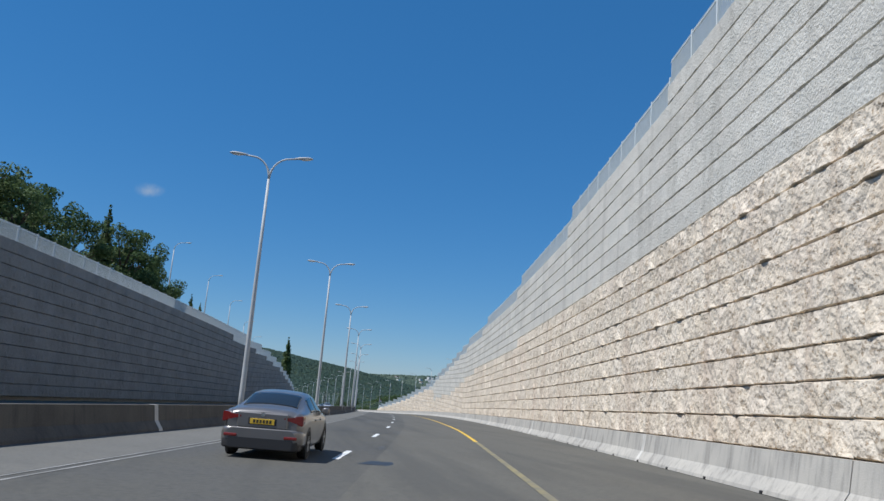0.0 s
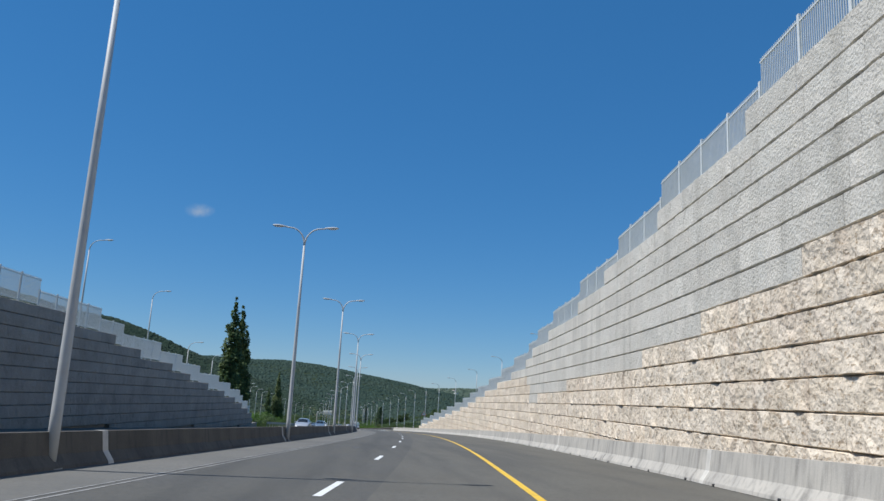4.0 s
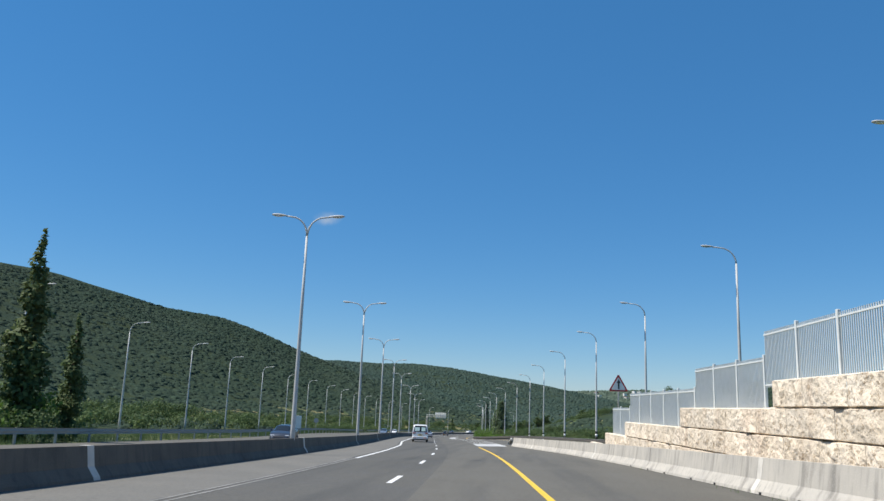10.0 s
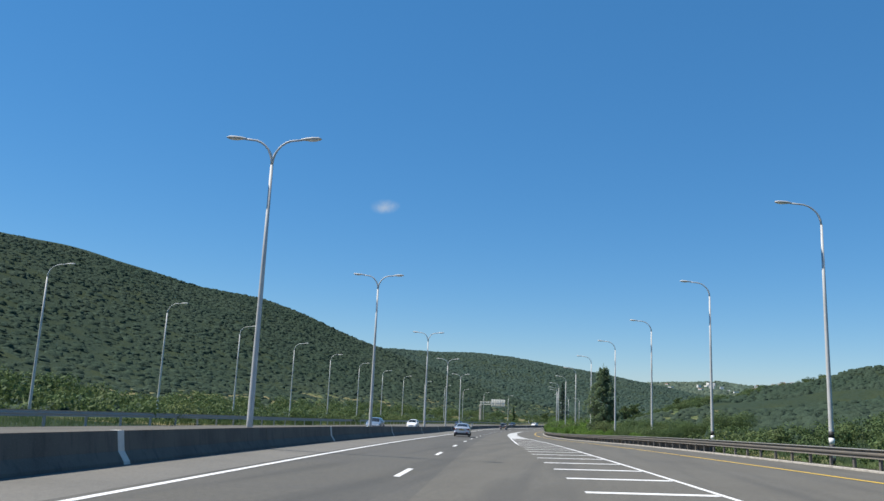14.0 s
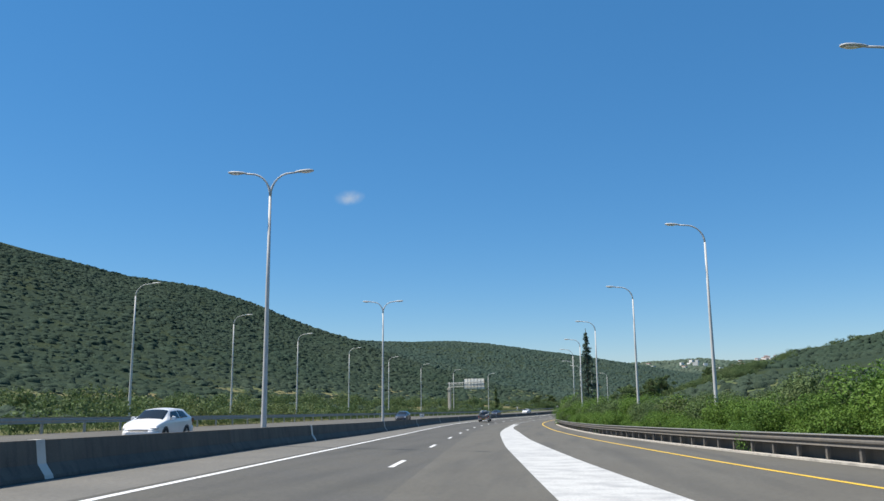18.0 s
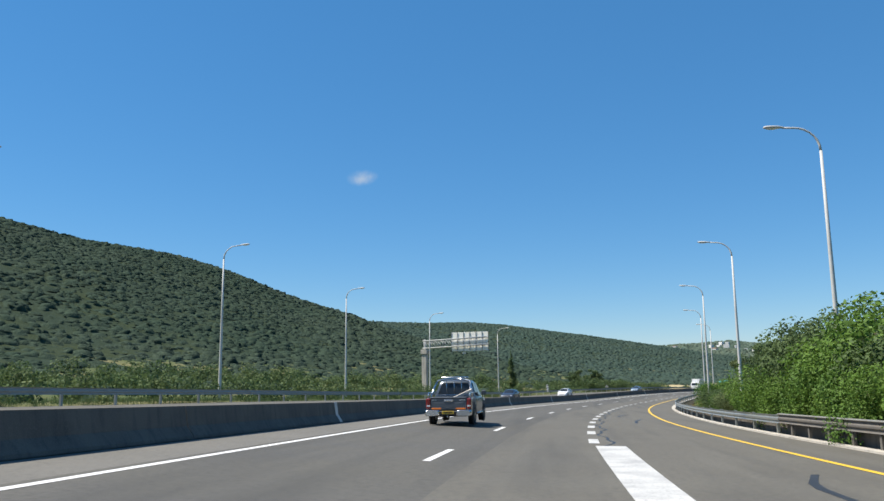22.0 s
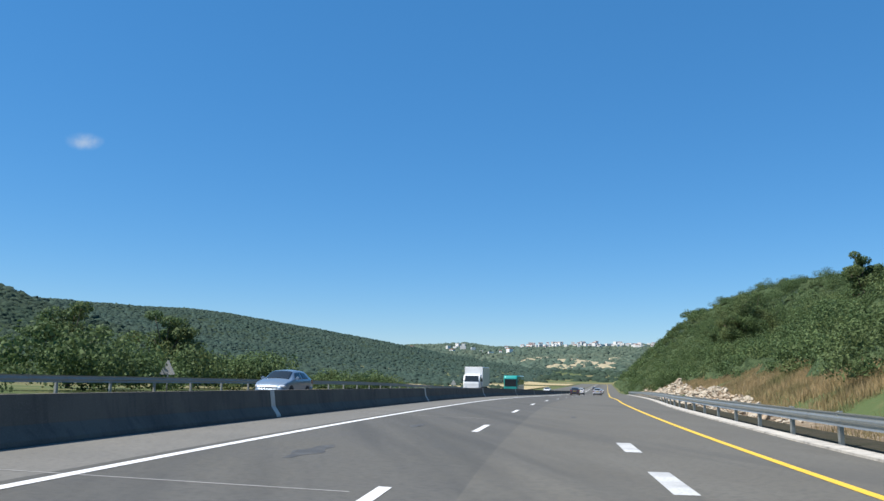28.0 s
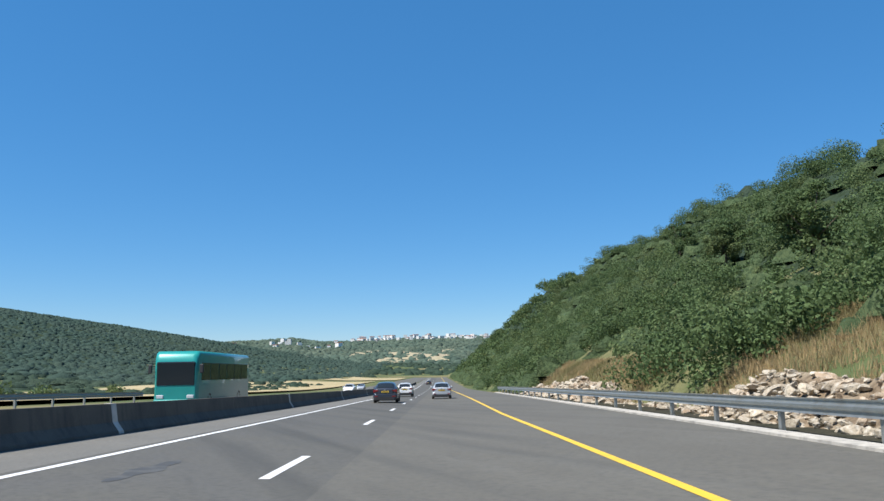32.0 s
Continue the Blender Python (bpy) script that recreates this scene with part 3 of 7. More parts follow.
def blot(s, d, long, wide):
    """An irregular flat stain."""
    rows = max(int(long / 0.25), 3)
    f = lambda q: wide * (0.2 + 0.8 * math.sin(math.pi * min(max((q - s) / long, 0), 1))) * (0.8 + 0.3 * math.sin(q * 5.1))
    ob = part("stain", strip(lambda q: d - f(q) / 2, lambda q: d + f(q) * 0.55, s, s + long, 0.004, long / rows), STAIN)
    return tagged(ob, "dark oil stain on the asphalt", "road stain", kind="structure")


for s, d, long, wide in ((715, -4.3, 2.6, 0.5), (724, -4.0, 1.8, 0.35), (764, -4.6, 2.2, 0.45), (771, -3.8, 3.0, 0.35), (789, -4.5, 2.4, 0.5), (797, -5.2, 1.5, 0.5), (812, -4.4, 3.0, 0.5), (735, 0.3, 2.0, 0.25), (783, 0.6, 2.6, 0.3), (430, -1.0, 1.4, 0.4), (329, -0.8, 1.6, 0.45), (640, -1.2, 2.2, 0.3), (238, -0.4, 2.0, 0.3), (140, -3.9, 2.4, 0.4), (32, -4.4, 3.0, 0.4), (24, -1.2, 2.2, 0.3)):
    blot(s, d, long, wide)
for s in (712, 731, 758, 779, 806):
    cut = part("saw_cut", strip(lambda q: MEDIAN(q) + 0.3, lambda q: LANE(q) - 0.3, s, s + 0.05, 0.004, 0.05), PAINT_FAINT)
    tagged(cut, "thin pale saw cut across the asphalt", "road joint", kind="structure")
# ---- ground and hills ----
def ease(x):
    x = np.clip(x, 0, 1)
    return x * x * (3 - 2 * x)


WALL_TOP = table((-300, 12.8), (22, 12.7), (36, 12.3), (51, 11.6), (80, 10.8), (103, 10.2), (126, 9.2), (143, 8.2), (153, 7.7), (161, 7.2), (165, 6.6), (175, 6.2), (185, 5.7), (197, 5.4), (209, 4.9), (223, 4.35), (234, 3.95), (246, 3.5), (261, 3.0), (270, 2.6), (280, 2.1), (290, 1.8), (294, 1.4), (298, 0.9), (306, 0.1))
LEFT_TOP = table((-300, 8.6), (42, 8.3), (93, 8.4), (103, 8.0), (116, 7.8), (128, 7.4), (150, 6.6), (165, 5.5), (187, 4.2), (206, 3.0), (215, 1.4), (222, 0.1))
HILL_A = table((-300, 80), (300, 95), (600, 154), (700, 149), (780, 141), (850, 133), (920, 129), (975, 127.5), (1020, 126), (1055, 117), (1085, 101.5), (1115, 82), (1150, 61), (1200, 43), (1280, 28.5), (1400, 0))
HILL_B = table((1050, 0), (1150, 46), (1250, 64), (1350, 78.5), (1450, 86.5), (1600, 88.5), (1750, 95.4), (1900, 91.8), (2100, 88.8), (2300, 73.6), (2600, 60.3), (2900, 48.0))
RIGHT_HILL = table((560, 0), (640, 0.1), (690, 0.4), (740, 0.6), (818, 0.76), (840, 0.82), (870, 0.97), (910, 1.15), (982, 1.33), (1110, 1.5), (1263, 1.4), (1450, 0.9), (1600, 0.4), (1750, 0))


def bumpy(s, d, size, seed=0.0):
    """Cheap rolling unevenness between about -1 and 1."""
    a, b = s / size + seed, d / size - seed * 1.7
    return (np.sin(a * 1.3 + 2 * np.sin(b * 0.7)) + np.sin(b * 1.7 + 1.5 * np.sin(a * 0.9 + 1)) + np.sin((a + b) * 2.3 + 0.5)) / 3


def over_sea(s):
    """The road's height against its lowest stretch."""
    return np.interp(s, CLIMB_AT, CLIMB) * (np.asarray(s) > 600)


def land(s, d):
    """The ground's height over the road at a station and an offset."""
    s, d = np.asarray(s, float), np.asarray(d, float)
    z = np.full(np.broadcast(s, d).shape, -0.12) + 0 * d
    left, right = -d, d
    z = z + np.maximum(HILL_A(s) - np.maximum(over_sea(s), 0), 0) * ease((left - 75) / 540) * (1 - 0.75 * ease((left - 680) / 500)) * (1 + 0.05 * bumpy(s, d, 90))
    z = np.maximum(z, np.maximum(HILL_B(s) - over_sea(s), 0) * ease((left - 90) / 720) * (1 + 0.05 * bumpy(s, d, 160, 3)) - 0.12)
    z = z + 2.0 * ease((left - 45) / 30) * (0.5 + 0.5 * bumpy(s, d, 40, 5))
    z = z + 26 * ease((s - 1480) / 700) * (1 + 0.15 * bumpy(s, d, 240, 2))
    steep = np.where(right > 9.6, np.minimum((right - 9.6) * 1.1, 1.6) + np.clip(right - 11, 0, 32) * 0.66 + np.clip(right - 43, 0, 60) * 0.12, 0)
    z = z + RIGHT_HILL(s) * steep * (1 + 0.1 * bumpy(s, d, 22, 4)) * (1 - 0.7 * ease((right - 130) / 200))
    mound = ease((s - 310) / 50) * (1 - ease((s - 640) / 60))
    z = z + mound * (np.clip(right - (GUARD(s) + 3), 0, 60) * 0.13 - 0.4 * ease((right - GUARD(s) - 1) / 3))
    z = z + 12 * ease((right - 60) / 120) * (0.6 + 0.4 * bumpy(s, d, 150, 6)) * ease((s - 200) / 200)
    hold = np.where((s < 312) & (right > 8.3), WALL_TOP(s) - 0.25 + 0.04 * np.clip(right - 8.3, 0, 60) * ease((300 - s) / 40), -1)
    z = np.where(s < 312, np.where(right > 8.3, hold, np.where(right > 0, -0.12, z)), z)
    bank = np.where((s < 226) & (left > 23.5), LEFT_TOP(s) - 0.25 + 0.1 * np.clip(left - 23.5, 0, 40), -1)
    z = np.where((s < 226), np.where(left > 23.5, np.maximum(bank, z), np.where(left > 0, -0.12, z)), z)
    road = (left < 22) & (right < GUARD(s) + 0.6)
    return np.where(road & (s < 1500), -0.12, z)


def ground_sheet():
    ss = np.r_[np.arange(-300, 320, 8.0), np.arange(320, 1000, 10.0), np.arange(1000, 1800, 25.0), np.arange(1800, 3300, 60.0)]
    dd = np.r_[-1500, -1200, -1000, -850, -750, np.arange(-680, -80, 20.0), -70, -60, -50, -42, -36, -32, -28, -25, -23.7, -23.4, -22.3, -21.9, -15, -9, 0, 7, 8.2, 8.5, 8.9, 9.6, 10.4, 11.2, 12.5, 14, 15.5, 17, 19, 22, 25, 28, 32, 37, 42, 48, 55, 63, 72, 82, 95, 110, 130, 160, 200, 260, 340, 450, 600, 800, 1100, 1500]
    s, d = np.meshgrid(ss, dd, indexing="ij")
    z = land(s, d) + np.where(d < 0, -np.maximum(d, -26) * RISE_LEFT(s), np.minimum(d, 13) * RISE_RIGHT(s))
    p = place(s, d, 0, False)
    p[..., 2] += z
    n = len(dd)
    i, j = np.meshgrid(np.arange(len(ss) - 1), np.arange(n - 1), indexing="ij")
    a = (i * n + j).ravel()
    tris = np.vstack([np.stack([a, a + 1, a + n + 1], 1), np.stack([a, a + n + 1, a + n], 1)])
    return fast_mesh(p.reshape(-1, 3), tris, True)


ground = part("ground", ground_sheet(), EARTH)
ground.data.materials.append(WOODLAND)
middle = np.empty(len(ground.data.polygons) * 3)
ground.data.polygons.foreach_get("center", middle)
middle = middle.reshape(-1, 3)
wooded = middle[:, 2] > 7 + 2.5 * bumpy(middle[:, 0], middle[:, 1], 30)
behind_walls = middle[:, 1] < 330
ground.data.polygons.foreach_set("material_index", (wooded & ~(behind_walls & (np.abs(middle[:, 0]) < 60))).astype(np.int32))
tagged(ground, "dry grass and earth with wooded hills on both sides", "ground", kind="structure")


def land_at(s, d):
    return float(land(s, d) + cross(s, d))


# ---- scrub on the hills ----
def lump(seed, rings=2, sides=6):
    """An uneven leafy dome as arrays."""
    rng = np.random.default_rng(seed)
    v, t = [], []
    for r in range(rings):
        a = r / rings * math.pi / 2
        for k in range(sides):
            q = 2 * math.pi * (k + 0.5 * (r % 2)) / sides
            w = rng.uniform(0.55, 1.4)
            v.append((math.cos(a) * math.cos(q) * w, math.cos(a) * math.sin(q) * w, math.sin(a) * rng.uniform(0.5, 1.35)))
    v.append((rng.normal(0, 0.25), rng.normal(0, 0.25), rng.uniform(0.75, 1.3)))
    for r in range(rings - 1):
        for k in range(sides):
            a, b = r * sides + k, r * sides + (k + 1) % sides
            t += [(a, b, a + sides), (b, b + sides, a + sides)]
    top = (rings - 1) * sides
    t += [(top + k, top + (k + 1) % sides, rings * sides) for k in range(sides)]
    return np.array(v), np.array(t)


LUMPS = [lump(k) for k in range(14)]


def scatter_lumps(name, s, d, size, tall, mat, label, sink=0.25):
    """Joins many domes that stand on the land into one object."""
    rng = np.random.default_rng(len(s))
    p = place(s, d, 0, False)
    p[:, 2] += land(s, d) + cross(s, d) - sink * size
    vs, ts, n = [], [], 0
    which, turn = rng.integers(0, len(LUMPS), len(s)), rng.uniform(0, 6.28, len(s))
    for w, (v, t) in enumerate(LUMPS):
        m = which == w
        c, q = np.cos(turn[m])[:, None], np.sin(turn[m])[:, None]
        x = (v[None, :, 0] * c - v[None, :, 1] * q) * size[m][:, None] + p[m][:, None, 0]
        y = (v[None, :, 0] * q + v[None, :, 1] * c) * size[m][:, None] + p[m][:, None, 1]
        z = v[None, :, 2] * (size * tall)[m][:, None] + p[m][:, None, 2]
        vs.append(np.stack([x, y, z], -1).reshape(-1, 3))
        ts.append((t[None] + (np.arange(m.sum()) * len(v))[:, None, None] + n).reshape(-1, 3))
        n += m.sum() * len(v)
    return tagged(part(name, fast_mesh(np.vstack(vs), np.vstack(ts), True), mat), label, "scrub", kind="stuff")


rng = np.random.default_rng(5)


def spread(count, s0, s1, d0, d1, keep=None):
    s, d = rng.uniform(s0, s1, count), rng.uniform(d0, d1, count)
    if keep is not None:
        m = keep(s, d)
        s, d = s[m], d[m]
    return s, d


s, d = spread(62000, 180, 1400, -500, -85)
scatter_lumps("hill_scrub", s, d, rng.uniform(0.85, 1.66, len(s)) ** 2.2, rng.uniform(0.38, 0.8, len(s)), SCRUB, "dark green oak scrub covering the hillside")
s, d = spread(23000, 1050, 2300, -820, -70)
scatter_lumps("hill_scrub", s, d, rng.uniform(1.8, 4.2, len(s)), rng.uniform(0.6, 0.9, len(s)), FAR_SCRUB, "green scrub on the farther ridge, haze in its colour")
s, d = spread(7000, 1180, 2000, -70, 700, lambda s, d: (bumpy(s, d, 70, 9) > -0.25) & ((s > 1520) | (d > 60)))
scatter_lumps("hill_scrub", s, d, rng.uniform(3, 7, len(s)), rng.uniform(0.6, 1.0, len(s)), SCRUB, "scattered green scrub on the distant slopes")
s, d = spread(9000, 760, 1600, 46, 140, lambda s, d: rng.uniform(0, 1, len(s)) < RIGHT_HILL(s) + 0.2)
scatter_lumps("hill_scrub", s, d, rng.uniform(1.0, 2.4, len(s)), rng.uniform(0.7, 1.2, len(s)), SCRUB, "dense green scrub on the steep roadside hill")
s, d = spread(5200, 320, 690, 22, 240, lambda s, d: bumpy(s, d, 30, 2) > -0.2)
scatter_lumps("hill_scrub", s, d, rng.uniform(0.9, 2.3, len(s)), rng.uniform(0.7, 1.1, len(s)), SCRUB, "green scrub on the low ground beyond the guardrail")
s, d = spread(2200, 225, 1100, -85, -40, lambda s, d: bumpy(s, d, 25, 7) > -0.1)
scatter_lumps("hill_scrub", s, d, rng.uniform(0.8, 2.2, len(s)), rng.uniform(0.6, 1.0, len(s)), SCRUB, "low green scrub at the foot of the hill")
s, d = spread(3600, 690, 1010, 13.5, 50, lambda s, d: bumpy(s, d, 9, 3) > -0.45)
scatter_lumps("hill_undergrowth", s, d, rng.uniform(0.6, 1.5, len(s)), rng.uniform(0.6, 1.0, len(s)), UNDERGROWTH, "dense green undergrowth on the roadside hill")
s, d = spread(1500, 880, 1420, 9.8, 24)
scatter_lumps("hill_undergrowth", s, d, rng.uniform(0.9, 2.2, len(s)), rng.uniform(0.6, 1.0, len(s)), UNDERGROWTH, "dense green undergrowth beside the far stretch of road")
s, d = spread(900, -250, 225, -80, -27)
scatter_lumps("hill_scrub", s, d, rng.uniform(1.0, 2.4, len(s)), rng.uniform(0.7, 1.2, len(s)), SCRUB, "green scrub above the shaded retaining wall")
# ---- the far side of the valley with its town ----
FAR_EYE = (44.0, 829.0, -1.4)
SKYLINE = table((-20, 1.7), (-4, 1.9), (3, 2.1), (7, 2.3), (9, 2.36), (11.4, 2.52), (13.4, 2.27), (16.6, 2.36), (20.7, 2.5), (26, 2.55), (34, 2.55), (50, 2.2))


def far_point(az, r):
    """Points of the far slope at a bearing (degrees east of north) and a distance."""
    az, r = np.broadcast_arrays(np.asarray(az, float), np.asarray(r, float))
    up = np.interp(r, [850, 1050, 1250, 1500, 1750, 2000, 2200, 2500], [-0.8, 0.1, 0.48, 0.74, 0.9, 1.0, 0.94, 0.5])
    tilt = SKYLINE(az) * up + 0.12 * bumpy(az * 30, r, 130, 4) * np.where(r < 1950, 1, 0.25)
    a = np.radians(az)
    return np.stack([FAR_EYE[0] + r * np.sin(a), FAR_EYE[1] + r * np.cos(a), FAR_EYE[2] + r * np.tan(np.radians(tilt))], -1)


az, rr = np.meshgrid(np.arange(-16, 46, 0.5), np.arange(850, 2501, 50.0), indexing="ij")
n = az.shape[1]
i, j = np.meshgrid(np.arange(az.shape[0] - 1), np.arange(n - 1), indexing="ij")
a = (i * n + j).ravel()
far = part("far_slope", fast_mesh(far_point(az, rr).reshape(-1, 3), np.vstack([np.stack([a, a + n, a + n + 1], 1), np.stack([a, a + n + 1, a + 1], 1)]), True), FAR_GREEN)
tagged(far, "hazy green far side of the valley", "hill", kind="structure")
TAN = material("bare_tan_slope", (0.33, 0.28, 0.19), 0.95, grain=[(0.02, (0.28, 0.25, 0.15), 0.8, 0.4, 0.65), (0.15, (0.42, 0.37, 0.26), 0.5, 0.45, 0.7)], shine=0.1)


def far_field(az, r, wide, deep, label):
    """A bare patch with a ragged outline."""
    verts = [far_point(az, r) + (0, 0, 2.5)]
    for ring in (0.5, 1.0):
        for k in range(28):
            q = 2 * math.pi * k / 28
            w = ring * (1 + 0.22 * math.sin(3 * q + az) + 0.15 * math.sin(7 * q + r))
            verts.append(far_point(az + wide * w * math.cos(q), r + deep * w * math.sin(q)) + (0, 0, 2.5 if ring < 1 else 0.5))
    tris = [(0, 1 + k, 1 + (k + 1) % 28) for k in range(28)]
    for k in range(28):
        a, b = 1 + k, 1 + (k + 1) % 28
        tris += [(a, a + 28, b + 28), (a, b + 28, b)]
    return tagged(part("field", fast_mesh(verts, tris, True), TAN), label, "field", kind="structure")


for az, r, wide, deep in ((18.2, 1190, 1.3, 60), (20.6, 1270, 1.9, 70), (19.0, 1340, 1.1, 45), (21.8, 1200, 0.8, 40), (16.0, 1340, 0.9, 50), (17.2, 1410, 0.8, 30), (9.2, 1230, 1.1, 35), (12.4, 1300, 0.7, 30), (22.6, 1380, 0.7, 35)):
    far_field(az, r, wide, deep, "bare tan patch on the far slope")


def far_scrub(count, az0, az1, r0, r1, lo, hi, seed, label):
    q = np.random.default_rng(seed)
    az, r = q.uniform(az0, az1, count), q.uniform(r0, r1, count)
    bare = (az > 17.3) & (az < 22.7) & (r > 1120) & (r < 1410) & (q.uniform(0, 1, count) < 0.4)
    az, r = az[~bare], r[~bare]
    p, size, vs, ts, at = far_point(az, r), q.uniform(lo, hi, len(az)), [], [], 0
    which = q.integers(0, len(LUMPS), len(az))
    for w, (v, t) in enumerate(LUMPS):
        m = which == w
        vs.append((v[None] * (size[m][:, None, None] * (1, 1, 0.85)) + p[m][:, None] - (0, 0, 0.6)).reshape(-1, 3))
        ts.append((t[None] + (np.arange(m.sum()) * len(v))[:, None, None] + at).reshape(-1, 3))
        at += m.sum() * len(v)
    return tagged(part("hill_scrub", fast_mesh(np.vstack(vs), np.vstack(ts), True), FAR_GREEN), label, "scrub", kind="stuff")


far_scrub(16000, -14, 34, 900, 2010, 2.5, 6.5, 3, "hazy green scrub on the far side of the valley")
# ---- stone retaining walls ----
COURSE, BLOCK = 0.7, 2.4
STEP_UP = table((-300, 0), (110, 0), (300, 5.7))          # the courses run level while the road falls
BEIGE_TOP = table((-300, 7.5), (45, 7.5), (64, 7.0), (90, 6.9), (110, 5.6), (130, 4.3), (140, 3.8), (151, 4.0), (153, 3.5), (163, 3.6), (165, 5.4), (175, 6.2), (180, 20))


def block_mesh(seed, rough, nx=9, nz=4):
    """A split-faced block, 1 long (y), 1 high (z), its face at x = 0 towards -x, 0.35 deep."""
    r = np.random.default_rng(seed)
    v, f = [], []
    for k in range(nz + 1):
        for i in range(nx + 1):
            out = 0.06 if k in (0, nz) else -abs(r.normal(0, rough)) - 0.25 * rough
            out = -0.006 if i in (0, nx) and k not in (0, nz) else out
            y = i / nx + (0 if i in (0, nx) else r.normal(0, 0.02))
            z = (0, 0.045, 0.5, 0.955, 1.0)[k] * 0.99 + 0.005 + (r.normal(0, 0.03) if k == 2 else r.normal(0, 0.006) if k in (1, 3) else 0)
            v.append((out, y, z))
    n = nx + 1
    for k in range(nz):
        for i in range(nx):
            a = k * n + i
            q = [a, a + n, a + n + 1, a + 1]
            f += [(q[0], q[1], q[2]), (q[0], q[2], q[3])] if r.random() < 0.5 else [(q[0], q[1], q[3]), (q[1], q[2], q[3])]
    b = len(v)
    v += [(0.35, 0.006, 0.02), (0.35, 0.994, 0.02), (0.35, 0.006, 0.98), (0.35, 0.994, 0.98)]
    bl, br, tl, tr = 0, nx, nz * n, nz * n + nx
    f += [(tl, b + 2, b + 3), (tl, b + 3, tr), (bl, b, b + 2), (bl, b + 2, tl), (br, tr, b + 3), (br, b + 3, b + 1), (bl, br, b + 1), (bl, b + 1, b)]
    return np.array(v), np.array(f)


def block_wall(name, offset, side, top, boundary, s0, s1, near, low, mats, label, rough):
    """A wall of blocks: single pieces between the stations near, the rest joined."""
    wall = empty(name, Matrix(), label, "wall", kind="structure")
    r = np.random.default_rng(7 + int(side))
    kinds = [[block_mesh(10 + k, rough[m]) for k in range(8)] for m in range(2)]
    shared = [[fast_mesh(*kinds[m][k]) for k in range(8)] for m in range(2)]
    for m in range(2):
        for me in shared[m]:
            me.materials.append(mats[m])
    rest, count = ([], []), 0
    for k in range(-9, 18):
        s = s0 + r.uniform(0, BLOCK)
        while s < s1:
            size = BLOCK * r.uniform(0.75, 1.25)
            z = low + COURSE * k + float(STEP_UP(s + size / 2))
            if z + COURSE <= float(top(s + size / 2)) + 0.35 and z + COURSE > 0.2:
                m = 0 if z + COURSE * 0.5 < float(boundary(s + size / 2)) else 1
                a, b = place(s, offset, 0, False), place(s + size, offset, 0, False)
                turn = math.atan2(-(b[0] - a[0]), b[1] - a[1])
                slope = (float(STEP_UP(s + size) - STEP_UP(s)) + b[2] - a[2]) / size
                base = Vector((a[0], a[1], a[2] + low + COURSE * k + float(STEP_UP(s))))
                mat = Matrix.Translation(base) @ Matrix.Rotation(turn, 4, "Z") @ Matrix(((side, 0, 0, 0), (0, size, 0, 0), (0, slope * size, COURSE, 0), (0, 0, 0, 1)))
                w = int(r.integers(0, 8))
                if near[0] <= s < near[1] and count < 300 and z < near[2]:
                    ob = part("stone_block", shared[m][w], None, wall)
                    ob.matrix_local = mat
                    count += 1
                else:
                    v, f = kinds[m][w]
                    rest[m].append((np.c_[v, np.ones(len(v))] @ np.array(mat).T[:, :3], f))
            s += size
    for m in range(2):
        if rest[m]:
            start = np.cumsum([0] + [len(v) for v, f in rest[m]])
            me = fast_mesh(np.vstack([v for v, f in rest[m]]), np.vstack([f + o for (v, f), o in zip(rest[m], start)]))
            tagged(part("block_courses", me, mats[m], wall), kind="stuff")
    return wall


block_wall("wall_right", 7.6, 1, WALL_TOP, BEIGE_TOP, -20, 305, (10, 75, 5.0), 0.35, (STONE, STONE_GREY), "beige split-faced limestone block retaining wall with grey upper courses", (0.036, 0.012))
block_wall("wall_left", -23.0, -1, LEFT_TOP, lambda s: -5.0, -60, 221, (120, 215, 9.0), 0.1, (STONE_SHADE, STONE_SHADE), "grey stepped block retaining wall, its shade in the colour", (0.03, 0.03))
backing = part("wall_right_core", sweep([(7.85, -0.2), (7.85, 0.0), (8.25, 0.0), (8.25, -0.2)], -60, 306, 3, True), STONE_GREY)
bv = backing.data.vertices
for i, s in enumerate(np.linspace(-60, 306, int(366 / 3) + 1)):
    for k in (1, 2):
        bv[i * 4 + k].co.z += max(float(WALL_TOP(s)) - 0.5, 0.1)
tagged(backing, "concrete core behind the stone blocks", "wall", kind="structure")
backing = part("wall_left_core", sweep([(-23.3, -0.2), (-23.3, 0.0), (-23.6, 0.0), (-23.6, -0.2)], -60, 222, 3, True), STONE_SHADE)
bv = backing.data.vertices
for i, s in enumerate(np.linspace(-60, 222, int(282 / 3) + 1)):
    for k in (1, 2):
        bv[i * 4 + k].co.z += max(float(LEFT_TOP(s)) - 0.5, 0.1)
tagged(backing, "concrete core behind the shaded block wall", "wall", kind="structure")


